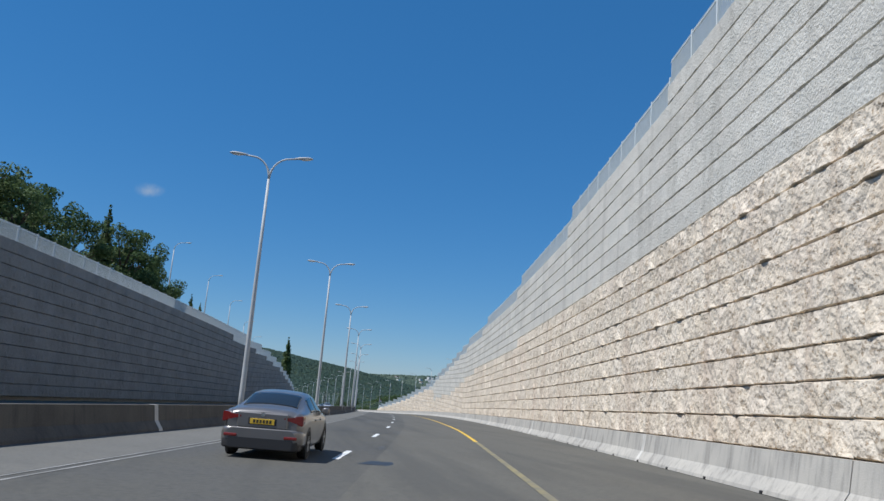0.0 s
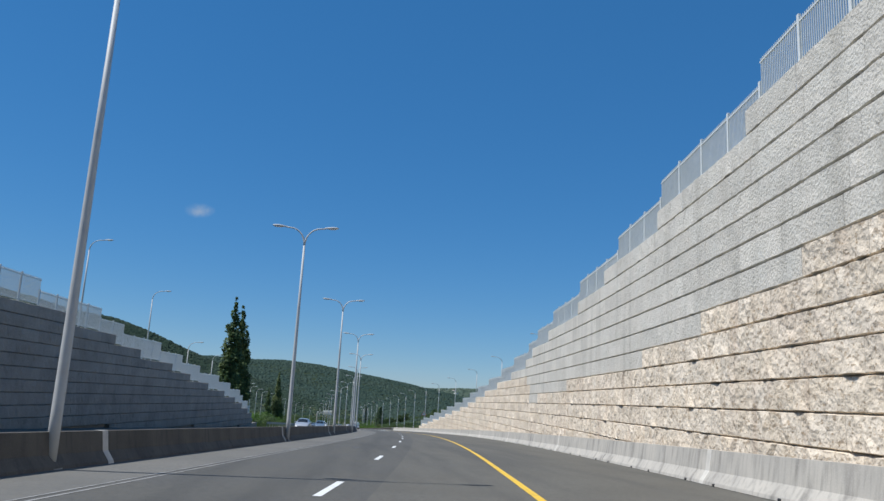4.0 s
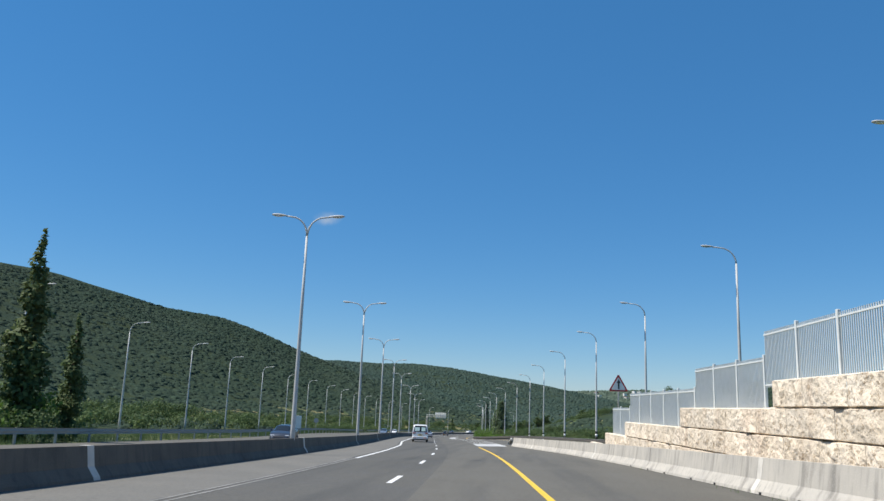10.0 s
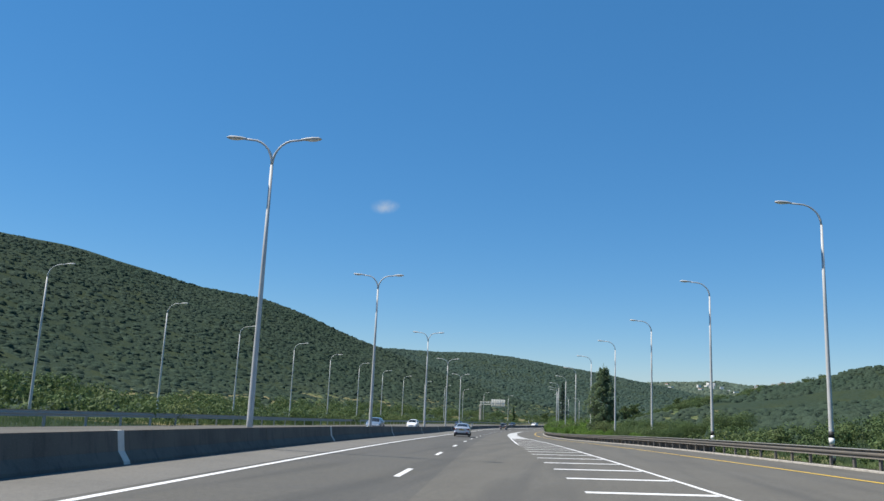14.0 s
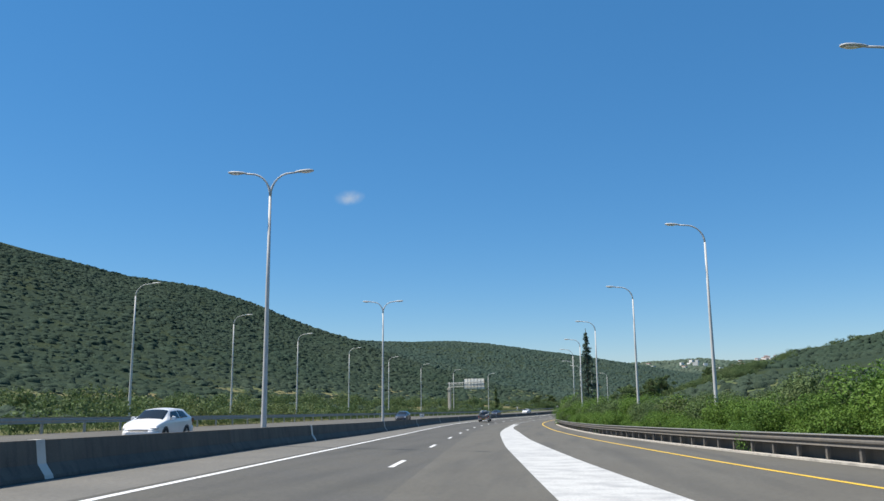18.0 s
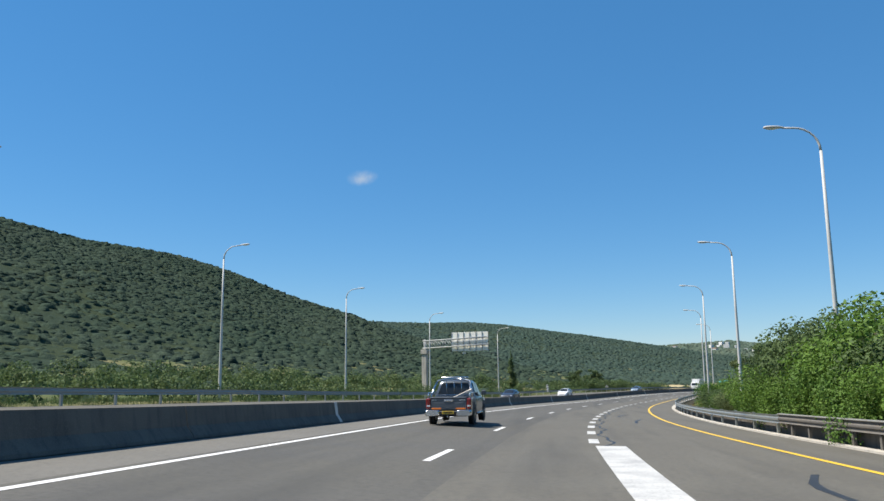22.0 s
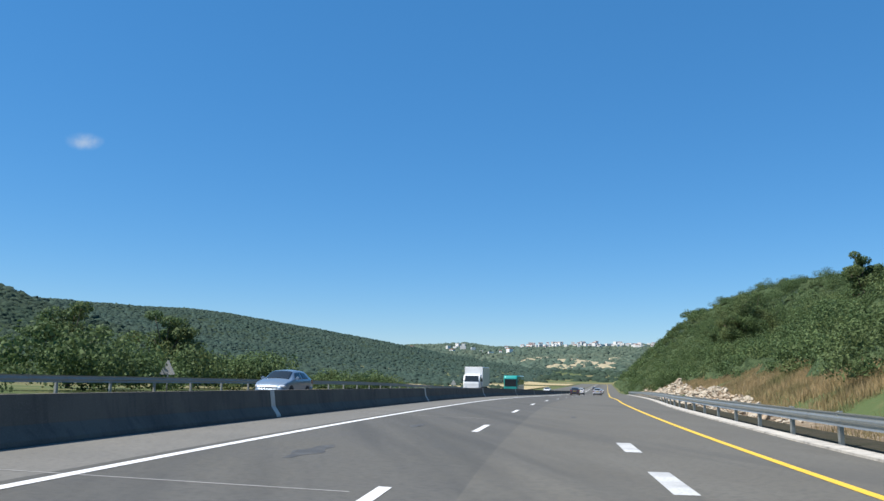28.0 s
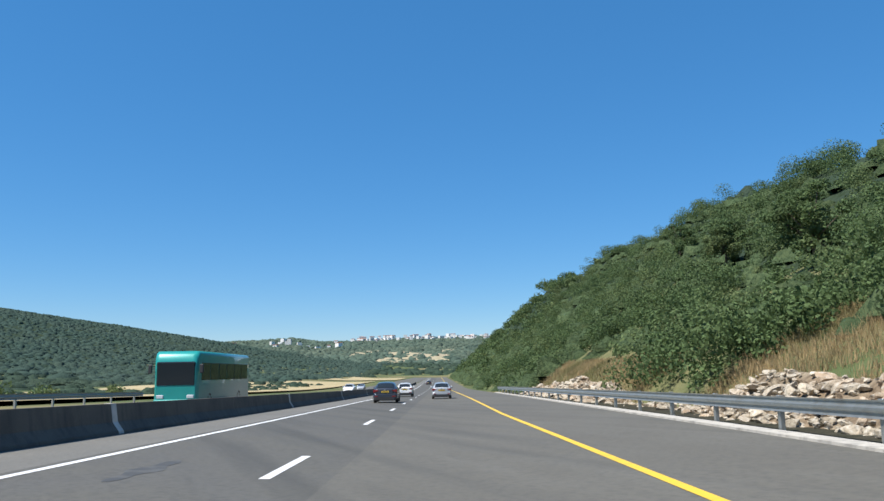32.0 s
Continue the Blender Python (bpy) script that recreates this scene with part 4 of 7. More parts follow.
# ---- fences on the walls ----
def fence(name, offset, top, s0, s1, label, height=1.6, length=2.3):
    """Posts and rails as parts; the many thin bars joined."""
    thing = empty(name, Matrix(), label, "fence")
    def shared(bm):
        me = bpy.data.meshes.new("fence_mesh")
        bm.to_mesh(me)
        bm.free()
        me.materials.append(FENCE)
        return me
    post, rail = shared(box(-0.04, 0.04, -0.05, 0.05, -0.35, height + 0.06, 0.008)), shared(box(-0.02, 0.02, 0.05, length - 0.03, -0.02, 0.02))
    cube = np.array([(x, y, z) for x in (-0.012, 0.012) for y in (-0.012, 0.012) for z in (0.06, height)])
    quads = np.array([(0, 1, 3), (0, 3, 2), (4, 6, 7), (4, 7, 5), (0, 4, 5), (0, 5, 1), (2, 3, 7), (2, 7, 6)])
    verts, tris, s = [], [], s0
    while s < s1:
        z = float(top(s + length / 2))
        k = math.floor((z - float(STEP_UP(s))) / COURSE) * COURSE + float(STEP_UP(s)) + 0.15
        m = stand(s, offset, k, 0, False)
        part("fence_post", post, None, thing).matrix_local = m
        for h in (0.12, height - 0.1):
            part("fence_rail", rail, None, thing).matrix_local = m @ Matrix.Translation((0, 0, h))
        for i in range(22):
            q = np.array(m @ Matrix.Translation((0, 0.1 + (length - 0.2) * i / 21, 0)))
            tris.append(quads + 8 * len(verts))
            verts.append(np.c_[cube, np.ones(8)] @ q.T[:, :3])
        s += length
    tagged(part("bar_infill", fast_mesh(np.vstack(verts), np.vstack(tris)), FENCE, thing), kind="stuff")
    return thing


fence("fence", 7.95, WALL_TOP, -15, 291, "grey metal bar fence along the top of the stone wall")
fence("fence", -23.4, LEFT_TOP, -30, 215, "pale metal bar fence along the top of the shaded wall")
# ---- street lamps ----
def head_mesh():
    """A lamp head along +x from 0 to 0.85, flattened and rounded."""
    bm = bmesh.new()
    rows = [(0.0, 0.035, 0.035), (0.08, 0.06, 0.05), (0.25, 0.13, 0.075), (0.5, 0.165, 0.085), (0.72, 0.15, 0.075), (0.83, 0.09, 0.045), (0.86, 0.03, 0.02)]
    rings = []
    for x, w, h in rows:
        rings.append([bm.verts.new((x, w * math.cos(a), h * math.sin(a) * (1.0 if math.sin(a) > 0 else 0.55))) for a in (2 * math.pi * k / 12 for k in range(12))])
    for a, b in zip(rings, rings[1:]):
        for k in range(12):
            bm.faces.new((a[k], b[k], b[(k + 1) % 12], a[(k + 1) % 12])).smooth = True
    bm.faces.new(rings[0]), bm.faces.new(rings[-1][::-1])
    return bm


def lens_mesh():
    bm = bmesh.new()
    bmesh.ops.create_uvsphere(bm, u_segments=12, v_segments=6, radius=1)
    bmesh.ops.transform(bm, verts=bm.verts, matrix=Matrix.Translation((0.52, 0, -0.045)) @ Matrix.Diagonal((0.24, 0.12, 0.035, 1)))
    return bm


def street_lamp(arms, height, bands=False, reach=1.05):
    """A tapered mast with curved arms (+1 to the right of the road, -1 to its left) and their heads."""
    lamp = empty("street_lamp", Matrix(), "tall grey street lamp with %s" % ("two curved arms behind the median barrier" if len(arms) == 2 else "one curved arm at the roadside"), "street lamp", "street lamps")
    low = 1.1
    part("mast", tube([(0, 0, 0), (0, 0, 1.2), (0, 0, height * 0.6), (0, 0, height - low)], [0.125, 0.12, 0.085, 0.06], 12), POLE, lamp)
    part("base_plate", box(-0.2, 0.2, -0.2, 0.2, 0, 0.03, 0.005), GALV, lamp)
    if bands:
        for k, mat in enumerate((BLACK, WHITE, BLACK, WHITE, BLACK)):
            part("painted_band", tube([(0, 0, 0.35 + 0.3 * k), (0, 0, 0.65 + 0.3 * k)], 0.131, 12), mat, lamp, "black and white painted band")
    for a in arms:
        pts = [(0, 0, height - low - 0.05)]
        for k in range(1, 8):
            q = k / 7 * math.pi / 2
            pts.append((a * 0.85 * reach * (1 - math.cos(q)), 0, height - low + (low - 0.06) * math.sin(q)))
        pts.append((a * (reach * 1.45 - 0.35), 0, height - 0.03))
        arm = part("arm", tube(pts, [0.055] * 3 + [0.042] * (len(pts) - 3), 8), POLE, lamp)
        head = part("lamp_head", head_mesh(), POLE, lamp, "flat rounded lamp head")
        head.matrix_local = Matrix.Translation((a * (reach * 1.45 - 0.43), 0, height - 0.02)) @ Matrix.Rotation(0 if a > 0 else math.pi, 4, "Z") @ Matrix.Rotation(radians(-3), 4, "Y")
        lens = part("lens", lens_mesh(), LAMPGLASS, head)
    return lamp


double = street_lamp((-1, 1), 12.25)
MASTS = table((0, -8.05), (90, -8.0), (146, -8.2), (174, -8.4), (201, -8.3), (230, -8.55), (260, -9.0), (316, -9.1), (375, -9.3), (404, -9.4), (440, -9.0), (477, -9.65), (517, -10.5))
for s in (-20.5, 7.3, 35.3, 63, 90.8, 118.5, 146.5, 174, 201.5, 230.5, 259.8, 288, 317, 345.5, 374, 403, 439.5, 477, 517):
    m = stand(s, float(MASTS(s)), 0.0, 0, False)
    if s == -20.5:
        double.matrix_world = m
    else:
        copy_thing(double, m)
single = street_lamp((-1,), 12.9, True, 1.26)
first = True
HEAD_HIGH = table((198, 17.9), (227, 16.9), (256.5, 15.7), (279.6, 14.77), (297.8, 13.75), (318, 13.31), (384, 13.17), (406, 13.18), (512, 12.42), (536, 12.3), (560, 12.37), (585, 12.80), (608, 12.1), (635, 12.5), (692, 12.48))
for s, d in ((198, 21.65), (227, 20.75), (256.5, 19.45), (279.6, 18.55), (297.8, 16.85), (318, 16.10), (339, 15.95), (361.3, 15.95), (384.2, 16.08), (406.4, 16.23), (428, 15.68), (447, 14.45), (467.5, 13.40), (490, 12.65), (511.8, 12.00), (536.4, 11.45), (560, 11.15), (585, 10.80), (608, 10.45), (635, 10.20), (662.3, 10.00), (692, 9.65)):
    m = stand(s, d, 0, 0, False)
    m.translation.z += land_at(s, d) - 0.05
    if first:
        single.matrix_world, first = m, False
    else:
        copy_thing(single, m @ Matrix.Diagonal((1, 1, (float(HEAD_HIGH(s)) - land_at(s, d)) / 12.9, 1)))
other = street_lamp((1,), 12.4, False, 1.26)
first = True
for s in (108, 132, 156, 180, 203, 226, 249, 268, 288, 313, 338, 362, 384, 405, 426, 446, 468, 489, 511, 534, 557, 583, 607.5, 633, 660.5, 690):
    d = float(np.interp(s, [0, 226, 288, 338, 384, 426, 468, 511, 557, 607, 660, 690], [-33.1, -35.1, -36.1, -37.9, -38.1, -36.1, -33.7, -31.9, -30.3, -28.5, -28.4, -27.7]))
    m = stand(s, d, 0, 0, False)
    m.translation.z += land_at(s, d) - 0.05
    if first:
        other.matrix_world, first = m, False
    else:
        copy_thing(other, m)
# ---- guardrails ----
W_BEAM = [(-0.04, 0.0), (0.0, 0.04), (0.0, 0.09), (-0.05, 0.13), (-0.05, 0.18), (0.0, 0.22), (0.0, 0.27), (-0.04, 0.31), (-0.035, 0.31), (0.008, 0.27), (0.008, 0.22), (-0.042, 0.18), (-0.042, 0.13), (0.008, 0.09), (0.008, 0.04), (-0.035, 0.0)]


def guardrail(offset, s0, s1, label, side=1, spacing=2.0, height=0.47, mat=GALV, cap=False):
    rail = empty("guardrail", Matrix(), label, "guardrail", kind="structure")
    n = max(int((s1 - s0) / 8.0), 1)
    for i in range(n):
        a, b = s0 + (s1 - s0) * i / n, s0 + (s1 - s0) * (i + 1) / n
        part("beam", sweep([(d * side, z + height) for d, z in W_BEAM], a, b, 4, True, offset), mat, rail)
        if cap:
            part("top_strip", sweep([(-0.06, height + 0.31), (-0.06, height + 0.34), (0.05, height + 0.345), (0.05, height + 0.31)], a, b, 4, True, offset), GALV, rail, "pale galvanised strip along the top of the beam")
    post = bpy.data.meshes.new("guard_post")
    bm = box(0.02, 0.12, -0.07, 0.07, -0.4, 0.78, 0.006)
    box(-0.005, 0.03, -0.06, 0.06, 0.5, 0.76, 0.0, bm)
    bm.to_mesh(post)
    bm.free()
    post.materials.append(mat)
    s = s0 + 0.5
    while s < s1:
        ob = part("guard_post", post, None, rail)
        ob.matrix_local = stand(s, float(offset(s)), 0.0, 0 if side > 0 else 180)
        s += spacing
    return rail


guardrail(GUARD, 318, 582, "dark steel guardrail with a pale top strip along the slip road", mat=GALV_DARK, cap=True)
guardrail(GUARD, 582, 900, "galvanised steel guardrail along the right shoulder", spacing=4.0, height=0.45, mat=GALV_RAIL)
guardrail(lambda s: MEDIAN(s) - 13.6, 226, 860, "galvanised steel guardrail beyond the oncoming carriageway", -1, 4.0)
# ---- trees, shrubs, rocks ----
def leaf_cloud(centres, radii, count, size, seed, up=0.3, slim=0.6):
    """Many small leaf quads near the surfaces of ellipsoids; centres and radii: rows of x, y, z."""
    r = np.random.default_rng(seed)
    c, rad = np.array(centres, float), np.array(radii, float)
    w = (rad[:, 0] * rad[:, 1] + rad[:, 0] * rad[:, 2])
    k = r.choice(len(c), count, p=w / w.sum())
    v = r.normal(size=(count, 3))
    v /= np.linalg.norm(v, axis=1)[:, None]
    p = c[k] + v * rad[k] * (r.uniform(0.25, 1.0, count) ** 0.5)[:, None]
    n = v + r.normal(0, 0.7, (count, 3)) + (0, 0, up)
    n /= np.linalg.norm(n, axis=1)[:, None]
    a = np.cross(n, r.normal(size=(count, 3)))
    a /= np.linalg.norm(a, axis=1)[:, None]
    b = np.cross(n, a)
    s = size * r.uniform(0.6, 1.4, (count, 1))
    verts = np.stack([p - a * s, p - b * s * slim, p + a * s, p + b * s * slim], 1).reshape(-1, 3)
    i = np.arange(count)[:, None] * 4
    return fast_mesh(verts, np.vstack([i + (0, 1, 2), i + (0, 2, 3)]))


def plant(name, label, category, group, crown, mat, trunk, s=0.0, d=0.0):
    """A thing with a trunk (tube rows) and a crown (mesh)."""
    m = stand(s, d, 0, 0, False)
    m.translation.z += land_at(s, d) - 0.1
    thing = empty(name, m, label, category, group)
    bm = bmesh.new()
    for pts, radii in trunk:
        tube(pts, radii, 7, bm)
    part("trunk", bm, BARK, thing)
    part("crown", crown, mat, thing)
    return thing


def onto_land(s, d, turn, size, sink=0.1):
    p = place(s, d, 0, False)
    return Matrix.Translation((p[0], p[1], p[2] + land_at(s, d) - sink)) @ Matrix.Rotation(turn, 4, "Z") @ Matrix.Scale(size, 4)


def put_copies(first, spots, sink=0.1):
    """Stands the first plant at the first spot (station, offset, turn, size) and copies at the others."""
    for i, (s, d, turn, size) in enumerate(spots):
        m = onto_land(s, d, turn, size, sink)
        ob = first if i == 0 else copy_thing(first, Matrix())
        ob.matrix_world = m


r = random.Random(11)


def bush_crown(seed, count, leaf):
    q = random.Random(seed)
    cs = [(q.uniform(-0.55, 0.55), q.uniform(-0.55, 0.55), q.uniform(0.35, 0.95)) for _ in range(9)]
    rs = [(q.uniform(0.35, 0.6), q.uniform(0.35, 0.6), q.uniform(0.3, 0.5)) for _ in range(9)]
    return leaf_cloud(cs, rs, count, leaf, seed)


TWIGS = [([(0, 0, 0), (0.05, 0, 0.3), (0.25, 0.1, 0.8)], [0.04, 0.03, 0.01]), ([(0, 0, 0), (-0.1, 0.1, 0.4), (-0.3, 0.2, 0.9)], [0.035, 0.025, 0.01]), ([(0, 0, 0), (0.0, -0.15, 0.4), (0.1, -0.4, 0.8)], [0.035, 0.025, 0.01])]

# roadside hedge and shrubs past the merging lane
shrubs = [[] for _ in range(4)]
HEDGE_TALL = table((424, 0.7), (456, 1.0), (505, 1.08), (535, 1.1), (560, 1.25), (578, 1.65), (592, 1.3), (602, 0.95), (615, 0.8), (640, 0.75))
for s in np.arange(424, 640, 2.6):
    g = float(GUARD(s))
    tall = float(HEDGE_TALL(s)) * (1 + 0.12 * math.sin(s / 9) + 0.1 * math.sin(s / 3.7))
    for k in range(2):
        if s > 596 and k == 0:
            continue
        shrubs[3 if (k == 1 and (s < 456 or r.random() < 0.4)) or 546 < s < 570 and r.random() < 0.6 else r.randrange(2)].append((s + r.uniform(-1, 1), g + 2.0 + 2.4 * k + r.uniform(-0.4, 0.4), r.uniform(0, 6.28), (1.4 + 0.95 * k) * tall * r.uniform(0.85, 1.15)))
for s in np.arange(432, 690, 5.0):
    shrubs[3 if r.random() < 0.75 else 2].append((s + r.uniform(-2, 2), float(GUARD(s)) + r.uniform(8, 14), r.uniform(0, 6.28), r.uniform(1.5, 2.7)))
for i, (rows, mat) in enumerate(zip(shrubs, (LEAF, LEAF, LEAF, LEAF_DARK))):
    bush = plant("shrub", "leafy %s shrub behind the guardrail" % ("bright green" if i < 3 else "dark green"), "shrub", "roadside shrubs", bush_crown(20 + i, 15000, 0.021), mat, TWIGS)
    put_copies(bush, rows)


def leafy_stuff(name, rows, per, leaf, mat, label, seed):
    """Many leafy shrubs joined into one object; rows: station, offset, size."""
    s, d, size = (np.array(c) for c in zip(*rows))
    p = place(s, d, 0, False)
    p[:, 2] += land(s, d) + cross(s, d)
    q = np.random.default_rng(seed)
    cs, rs = [], []
    for k in range(len(s)):
        for _ in range(4):
            cs.append(p[k] + (q.normal(0, 0.42) * size[k], q.normal(0, 0.42) * size[k], q.uniform(0.3, 0.95) * size[k]))
            w = size[k] * q.uniform(0.4, 0.65)
            rs.append((w, w, w * 0.8))
    return tagged(part(name, leaf_cloud(cs, rs, per * len(s), leaf, seed), mat), label, "scrub", kind="stuff")


hill = [(r.uniform(700, 1010), r.uniform(14.5, 50), r.uniform(1.0, 2.5)) for _ in range(950)]
leafy_stuff("hill_shrubs", hill, 620, 0.088, LEAF_DARK, "dense dark green shrubs on the steep roadside hill", 8)
leafy_stuff("hill_shrubs", [(r.uniform(690, 960), r.uniform(12.5, 22), r.uniform(0.7, 1.5)) for _ in range(300)], 330, 0.09, LEAF_DARK, "green shrubs at the foot of the roadside hill", 9)
leafy_stuff("hill_shrubs", [(r.uniform(1000, 1330), r.uniform(12, 80), r.uniform(1.8, 3.4)) for _ in range(520)], 240, 0.27, LEAF_DARK, "dense green woodland on the farther part of the roadside hill", 14)
leafy_stuff("hill_shrubs", [(s, d, r.uniform(1.2, 2.2)) for s, d in [(r.uniform(829, 845), r.uniform(10, 13.5)) for _ in range(18)] + [(r.uniform(880, 1000), r.uniform(9.8, 14)) for _ in range(80)]], 420, 0.1, LEAF_DARK, "green shrubs growing down to the guardrail", 15)
leafy_stuff("hill_shrubs", [(r.uniform(655, 742), r.uniform(11.5, 19), r.uniform(0.9, 1.9)) for _ in range(95)], 700, 0.075, LEAF_DARK, "dense green shrubs above the grass bank", 24)
leafy_stuff("far_hedge", [(s, -24.6 + r.uniform(-0.8, 0.8), r.uniform(0.8, 1.7)) for s in np.arange(228, 800, 2.8) if not 300 < s < 395], 330, 0.1, LEAF_DARK, "green hedge beyond the oncoming carriageway", 10)
leafy_stuff("far_hedge", [(r.uniform(736, 766), r.uniform(-29, -24.6), r.uniform(1.8, 3.0)) for _ in range(34)] + [(r.uniform(786, 800), r.uniform(-27, -25), r.uniform(1.2, 1.8)) for _ in range(9)], 520, 0.12, LEAF_DARK, "tall dense dark green bushes beyond the oncoming road", 17)
leafy_stuff("hill_foot_shrubs", [(r.uniform(226, 900), r.uniform(-95, -38), r.uniform(1.2, 2.4)) for _ in range(620)], 170, 0.2, LEAF_DARK, "dark green shrubs along the foot of the hill", 18)
leafy_stuff("hill_foot_trees", [(r.uniform(380, 780), r.uniform(-104, -66), r.uniform(2.4, 4.0)) for _ in range(190)], 300, 0.24, LEAF_DARK, "grey-green trees along the foot of the hill", 19)
leafy_stuff("far_hedge", [(r.uniform(226, 300), r.uniform(-40, -25.5), r.uniform(1.2, 2.6)) for _ in range(60)], 420, 0.12, LEAF, "green bushes past the end of the shaded wall", 12)


def ragged_conifer(seed, height):
    """A ragged spruce: a thin spire over longer boughs that sag and turn up at their tips."""
    q = random.Random(seed)
    trunk = [([(0, 0, 0), (0.05, 0, height * 0.5), (0, 0, height)], [0.17, 0.1, 0.02])]
    cs, rs = [], []
    for k in range(150):
        u = 0.12 + 0.84 * (k + q.random()) / 150
        z, a = height * u, q.uniform(0, 6.28)
        reach = (0.22 + 2.3 * (1 - u) + (2.4 * (1 - u / 0.62) if u < 0.62 else 0)) * q.uniform(0.35, 1.0)
        sag, lift = reach * q.uniform(0.02, 0.22), reach * q.uniform(0.0, 0.16)
        along = [(f, z - sag * math.sin(math.pi * min(f, 0.8)) + lift * f ** 3) for f in (0.0, 0.3, 0.5, 0.65, 0.8, 0.9, 1.0)]
        trunk.append(([(math.cos(a) * reach * f, math.sin(a) * reach * f, h) for f, h in along[::2]], [0.035, 0.025, 0.018, 0.01]))
        for f, h in along[1:]:
            w = (0.17 + 0.15 * q.random()) * (1.1 - 0.45 * u)
            cs.append((math.cos(a) * reach * f + q.normalvariate(0, 0.06), math.sin(a) * reach * f + q.normalvariate(0, 0.06), h - 0.08)), rs.append((w, w, w * q.uniform(0.8, 1.5)))
    for k in range(8):
        cs.append((0, 0, height - 0.9 + k * 0.13)), rs.append((0.14 - k * 0.012, 0.14 - k * 0.012, 0.12))
    return plant("conifer_tree", "tall ragged dark conifer with gaps between sagging boughs", "tree", "", leaf_cloud(cs, rs, 75000, 0.062, seed, 0.4, 0.25), NEEDLE_DARK, trunk)


def pine_tree(seed, height, spread):
    """A young pine: rising limbs that end in clumps of needles, in an uneven cone."""
    q = random.Random(seed)
    trunk = [([(0, 0, 0), (0.08, 0.05, height * 0.5), (0, 0, height * 0.97)], [0.2, 0.12, 0.03])]
    cs, rs = [], []
    for k in range(300):
        u = q.random() ** 0.85
        z = height * (0.1 + 0.86 * u)
        reach = spread * (1.0 - 0.86 * u) * q.uniform(0.4, 1.0)
        a = q.uniform(0, 6.28)
        tip = (math.cos(a) * reach, math.sin(a) * reach, z + reach * 0.28)
        trunk.append(([(0, 0, z), (tip[0] * 0.6, tip[1] * 0.6, z + reach * 0.08), tip], [0.035, 0.022, 0.01]))
        w = q.uniform(0.16, 0.34) * (1.15 - 0.5 * u)
        cs.append(tip), rs.append((w, w, w * 1.5))
        cs.append((tip[0] * 0.65, tip[1] * 0.65, z + reach * 0.13)), rs.append((w, w, w * 0.8))
    cs.append((0, 0, height)), rs.append((0.1, 0.1, 0.5))
    return plant("pine_tree", "tall green pine tree behind the guardrail", "tree", "", leaf_cloud(cs, rs, 95000, 0.075, seed, 0.9, 0.2), NEEDLE, trunk)


pine = pine_tree(3, 10.9, 3.9)
pine.matrix_world = onto_land(456.3, 14.0, 0, 1)
spruce = ragged_conifer(4, 15.3)
spruce.matrix_world = onto_land(570, 12.6, 0, 1)


def cypress(seed, height, wide):
    q = random.Random(seed)
    cs, rs = [], []
    for k in range(16):
        u = k / 15
        w = wide * (0.55 + 0.9 * u - 1.4 * u * u) if u < 0.98 else 0.12
        for _ in range(2):
            cs.append((q.uniform(-0.4, 0.4) * w, q.uniform(-0.4, 0.4) * w, height * (0.06 + 0.9 * u)))
            rs.append((max(w * 0.75, 0.12), max(w * 0.75, 0.12), height * 0.055))
    return plant("cypress_tree", "narrow dark green cypress tree", "tree", "cypress trees", leaf_cloud(cs, rs, 4200, 0.16, seed, 0.8), LEAF_DARK, [([(0, 0, 0), (0, 0, height * 0.9)], [0.16, 0.03])])


put_copies(cypress(31, 11, 1.5), [(214.5, -26.5, 0, 1.5), (221.5, -26.6, 1, 1.6), (225.5, -26.4, 2, 1.38), (75, -31, 3, 0.85), (87, -30, 4, 0.62), (101, -29, 2, 0.45), (106, -29, 5, 0.42)])
put_copies(cypress(32, 11, 1.7), [(294, -26.4, 0, 1.15), (292, -28.4, 1, 0.8), (699, -28.4, 2, 0.78), (140, -30, 2, 0.45), (299, -26, 3, 0.75)])


def broad_tree(seed, height, spread, boughs=22, leaves=9500, leaf=0.1):
    q = random.Random(seed)
    trunk = [([(0, 0, 0), (0.1, 0, height * 0.3), (0, 0.1, height * 0.55)], [height * 0.03, height * 0.022, 0.05])]
    cs, rs = [], []
    for k in range(boughs):
        a, u = q.uniform(0, 6.28), q.uniform(0.15, 1.1)
        e = (math.cos(a) * spread * u * 0.8, math.sin(a) * spread * u * 0.8, height * (0.25 + q.uniform(0, 0.75) * (1.1 - 0.45 * u)))
        trunk.append(([(0, 0, height * 0.35), (e[0] * 0.5, e[1] * 0.5, e[2] * 0.75), e], [0.07, 0.045, 0.02]))
        cs.append(e)
        rs.append((spread * q.uniform(0.18, 0.42), spread * q.uniform(0.18, 0.42), height * q.uniform(0.07, 0.15)))
    return plant("broadleaf_tree", "rounded dark green tree on the slope", "tree", "broadleaf trees", leaf_cloud(cs, rs, leaves, leaf, seed), LEAF_DARK, trunk)


put_copies(broad_tree(41, 6.0, 3.2), [(52, -33, 0, 1.4), (58, -31, 1, 1.2), (65, -34, 2, 1.4), (70, -32.5, 3, 1.2), (45, -34, 1, 1.6), (80, -33, 3, 1.1), (40, -32, 4, 1.4), (76, -29.5, 2, 1.3), (84, -30, 1, 1.15), (90, -30.5, 0, 1.0), (95.5, -31, 3, 0.7), (662, 20, 1, 1.0), (672, 17, 2, 1.1), (684, 19, 0, 1.15), (374, 34, 0, 1.15), (386, 38, 2, 1.35), (366, 42, 4, 1.25), (398, 44, 4, 1.3), (380, 48, 1, 1.5), (410, 40, 3, 1.1), (392, 52, 2, 1.4)])
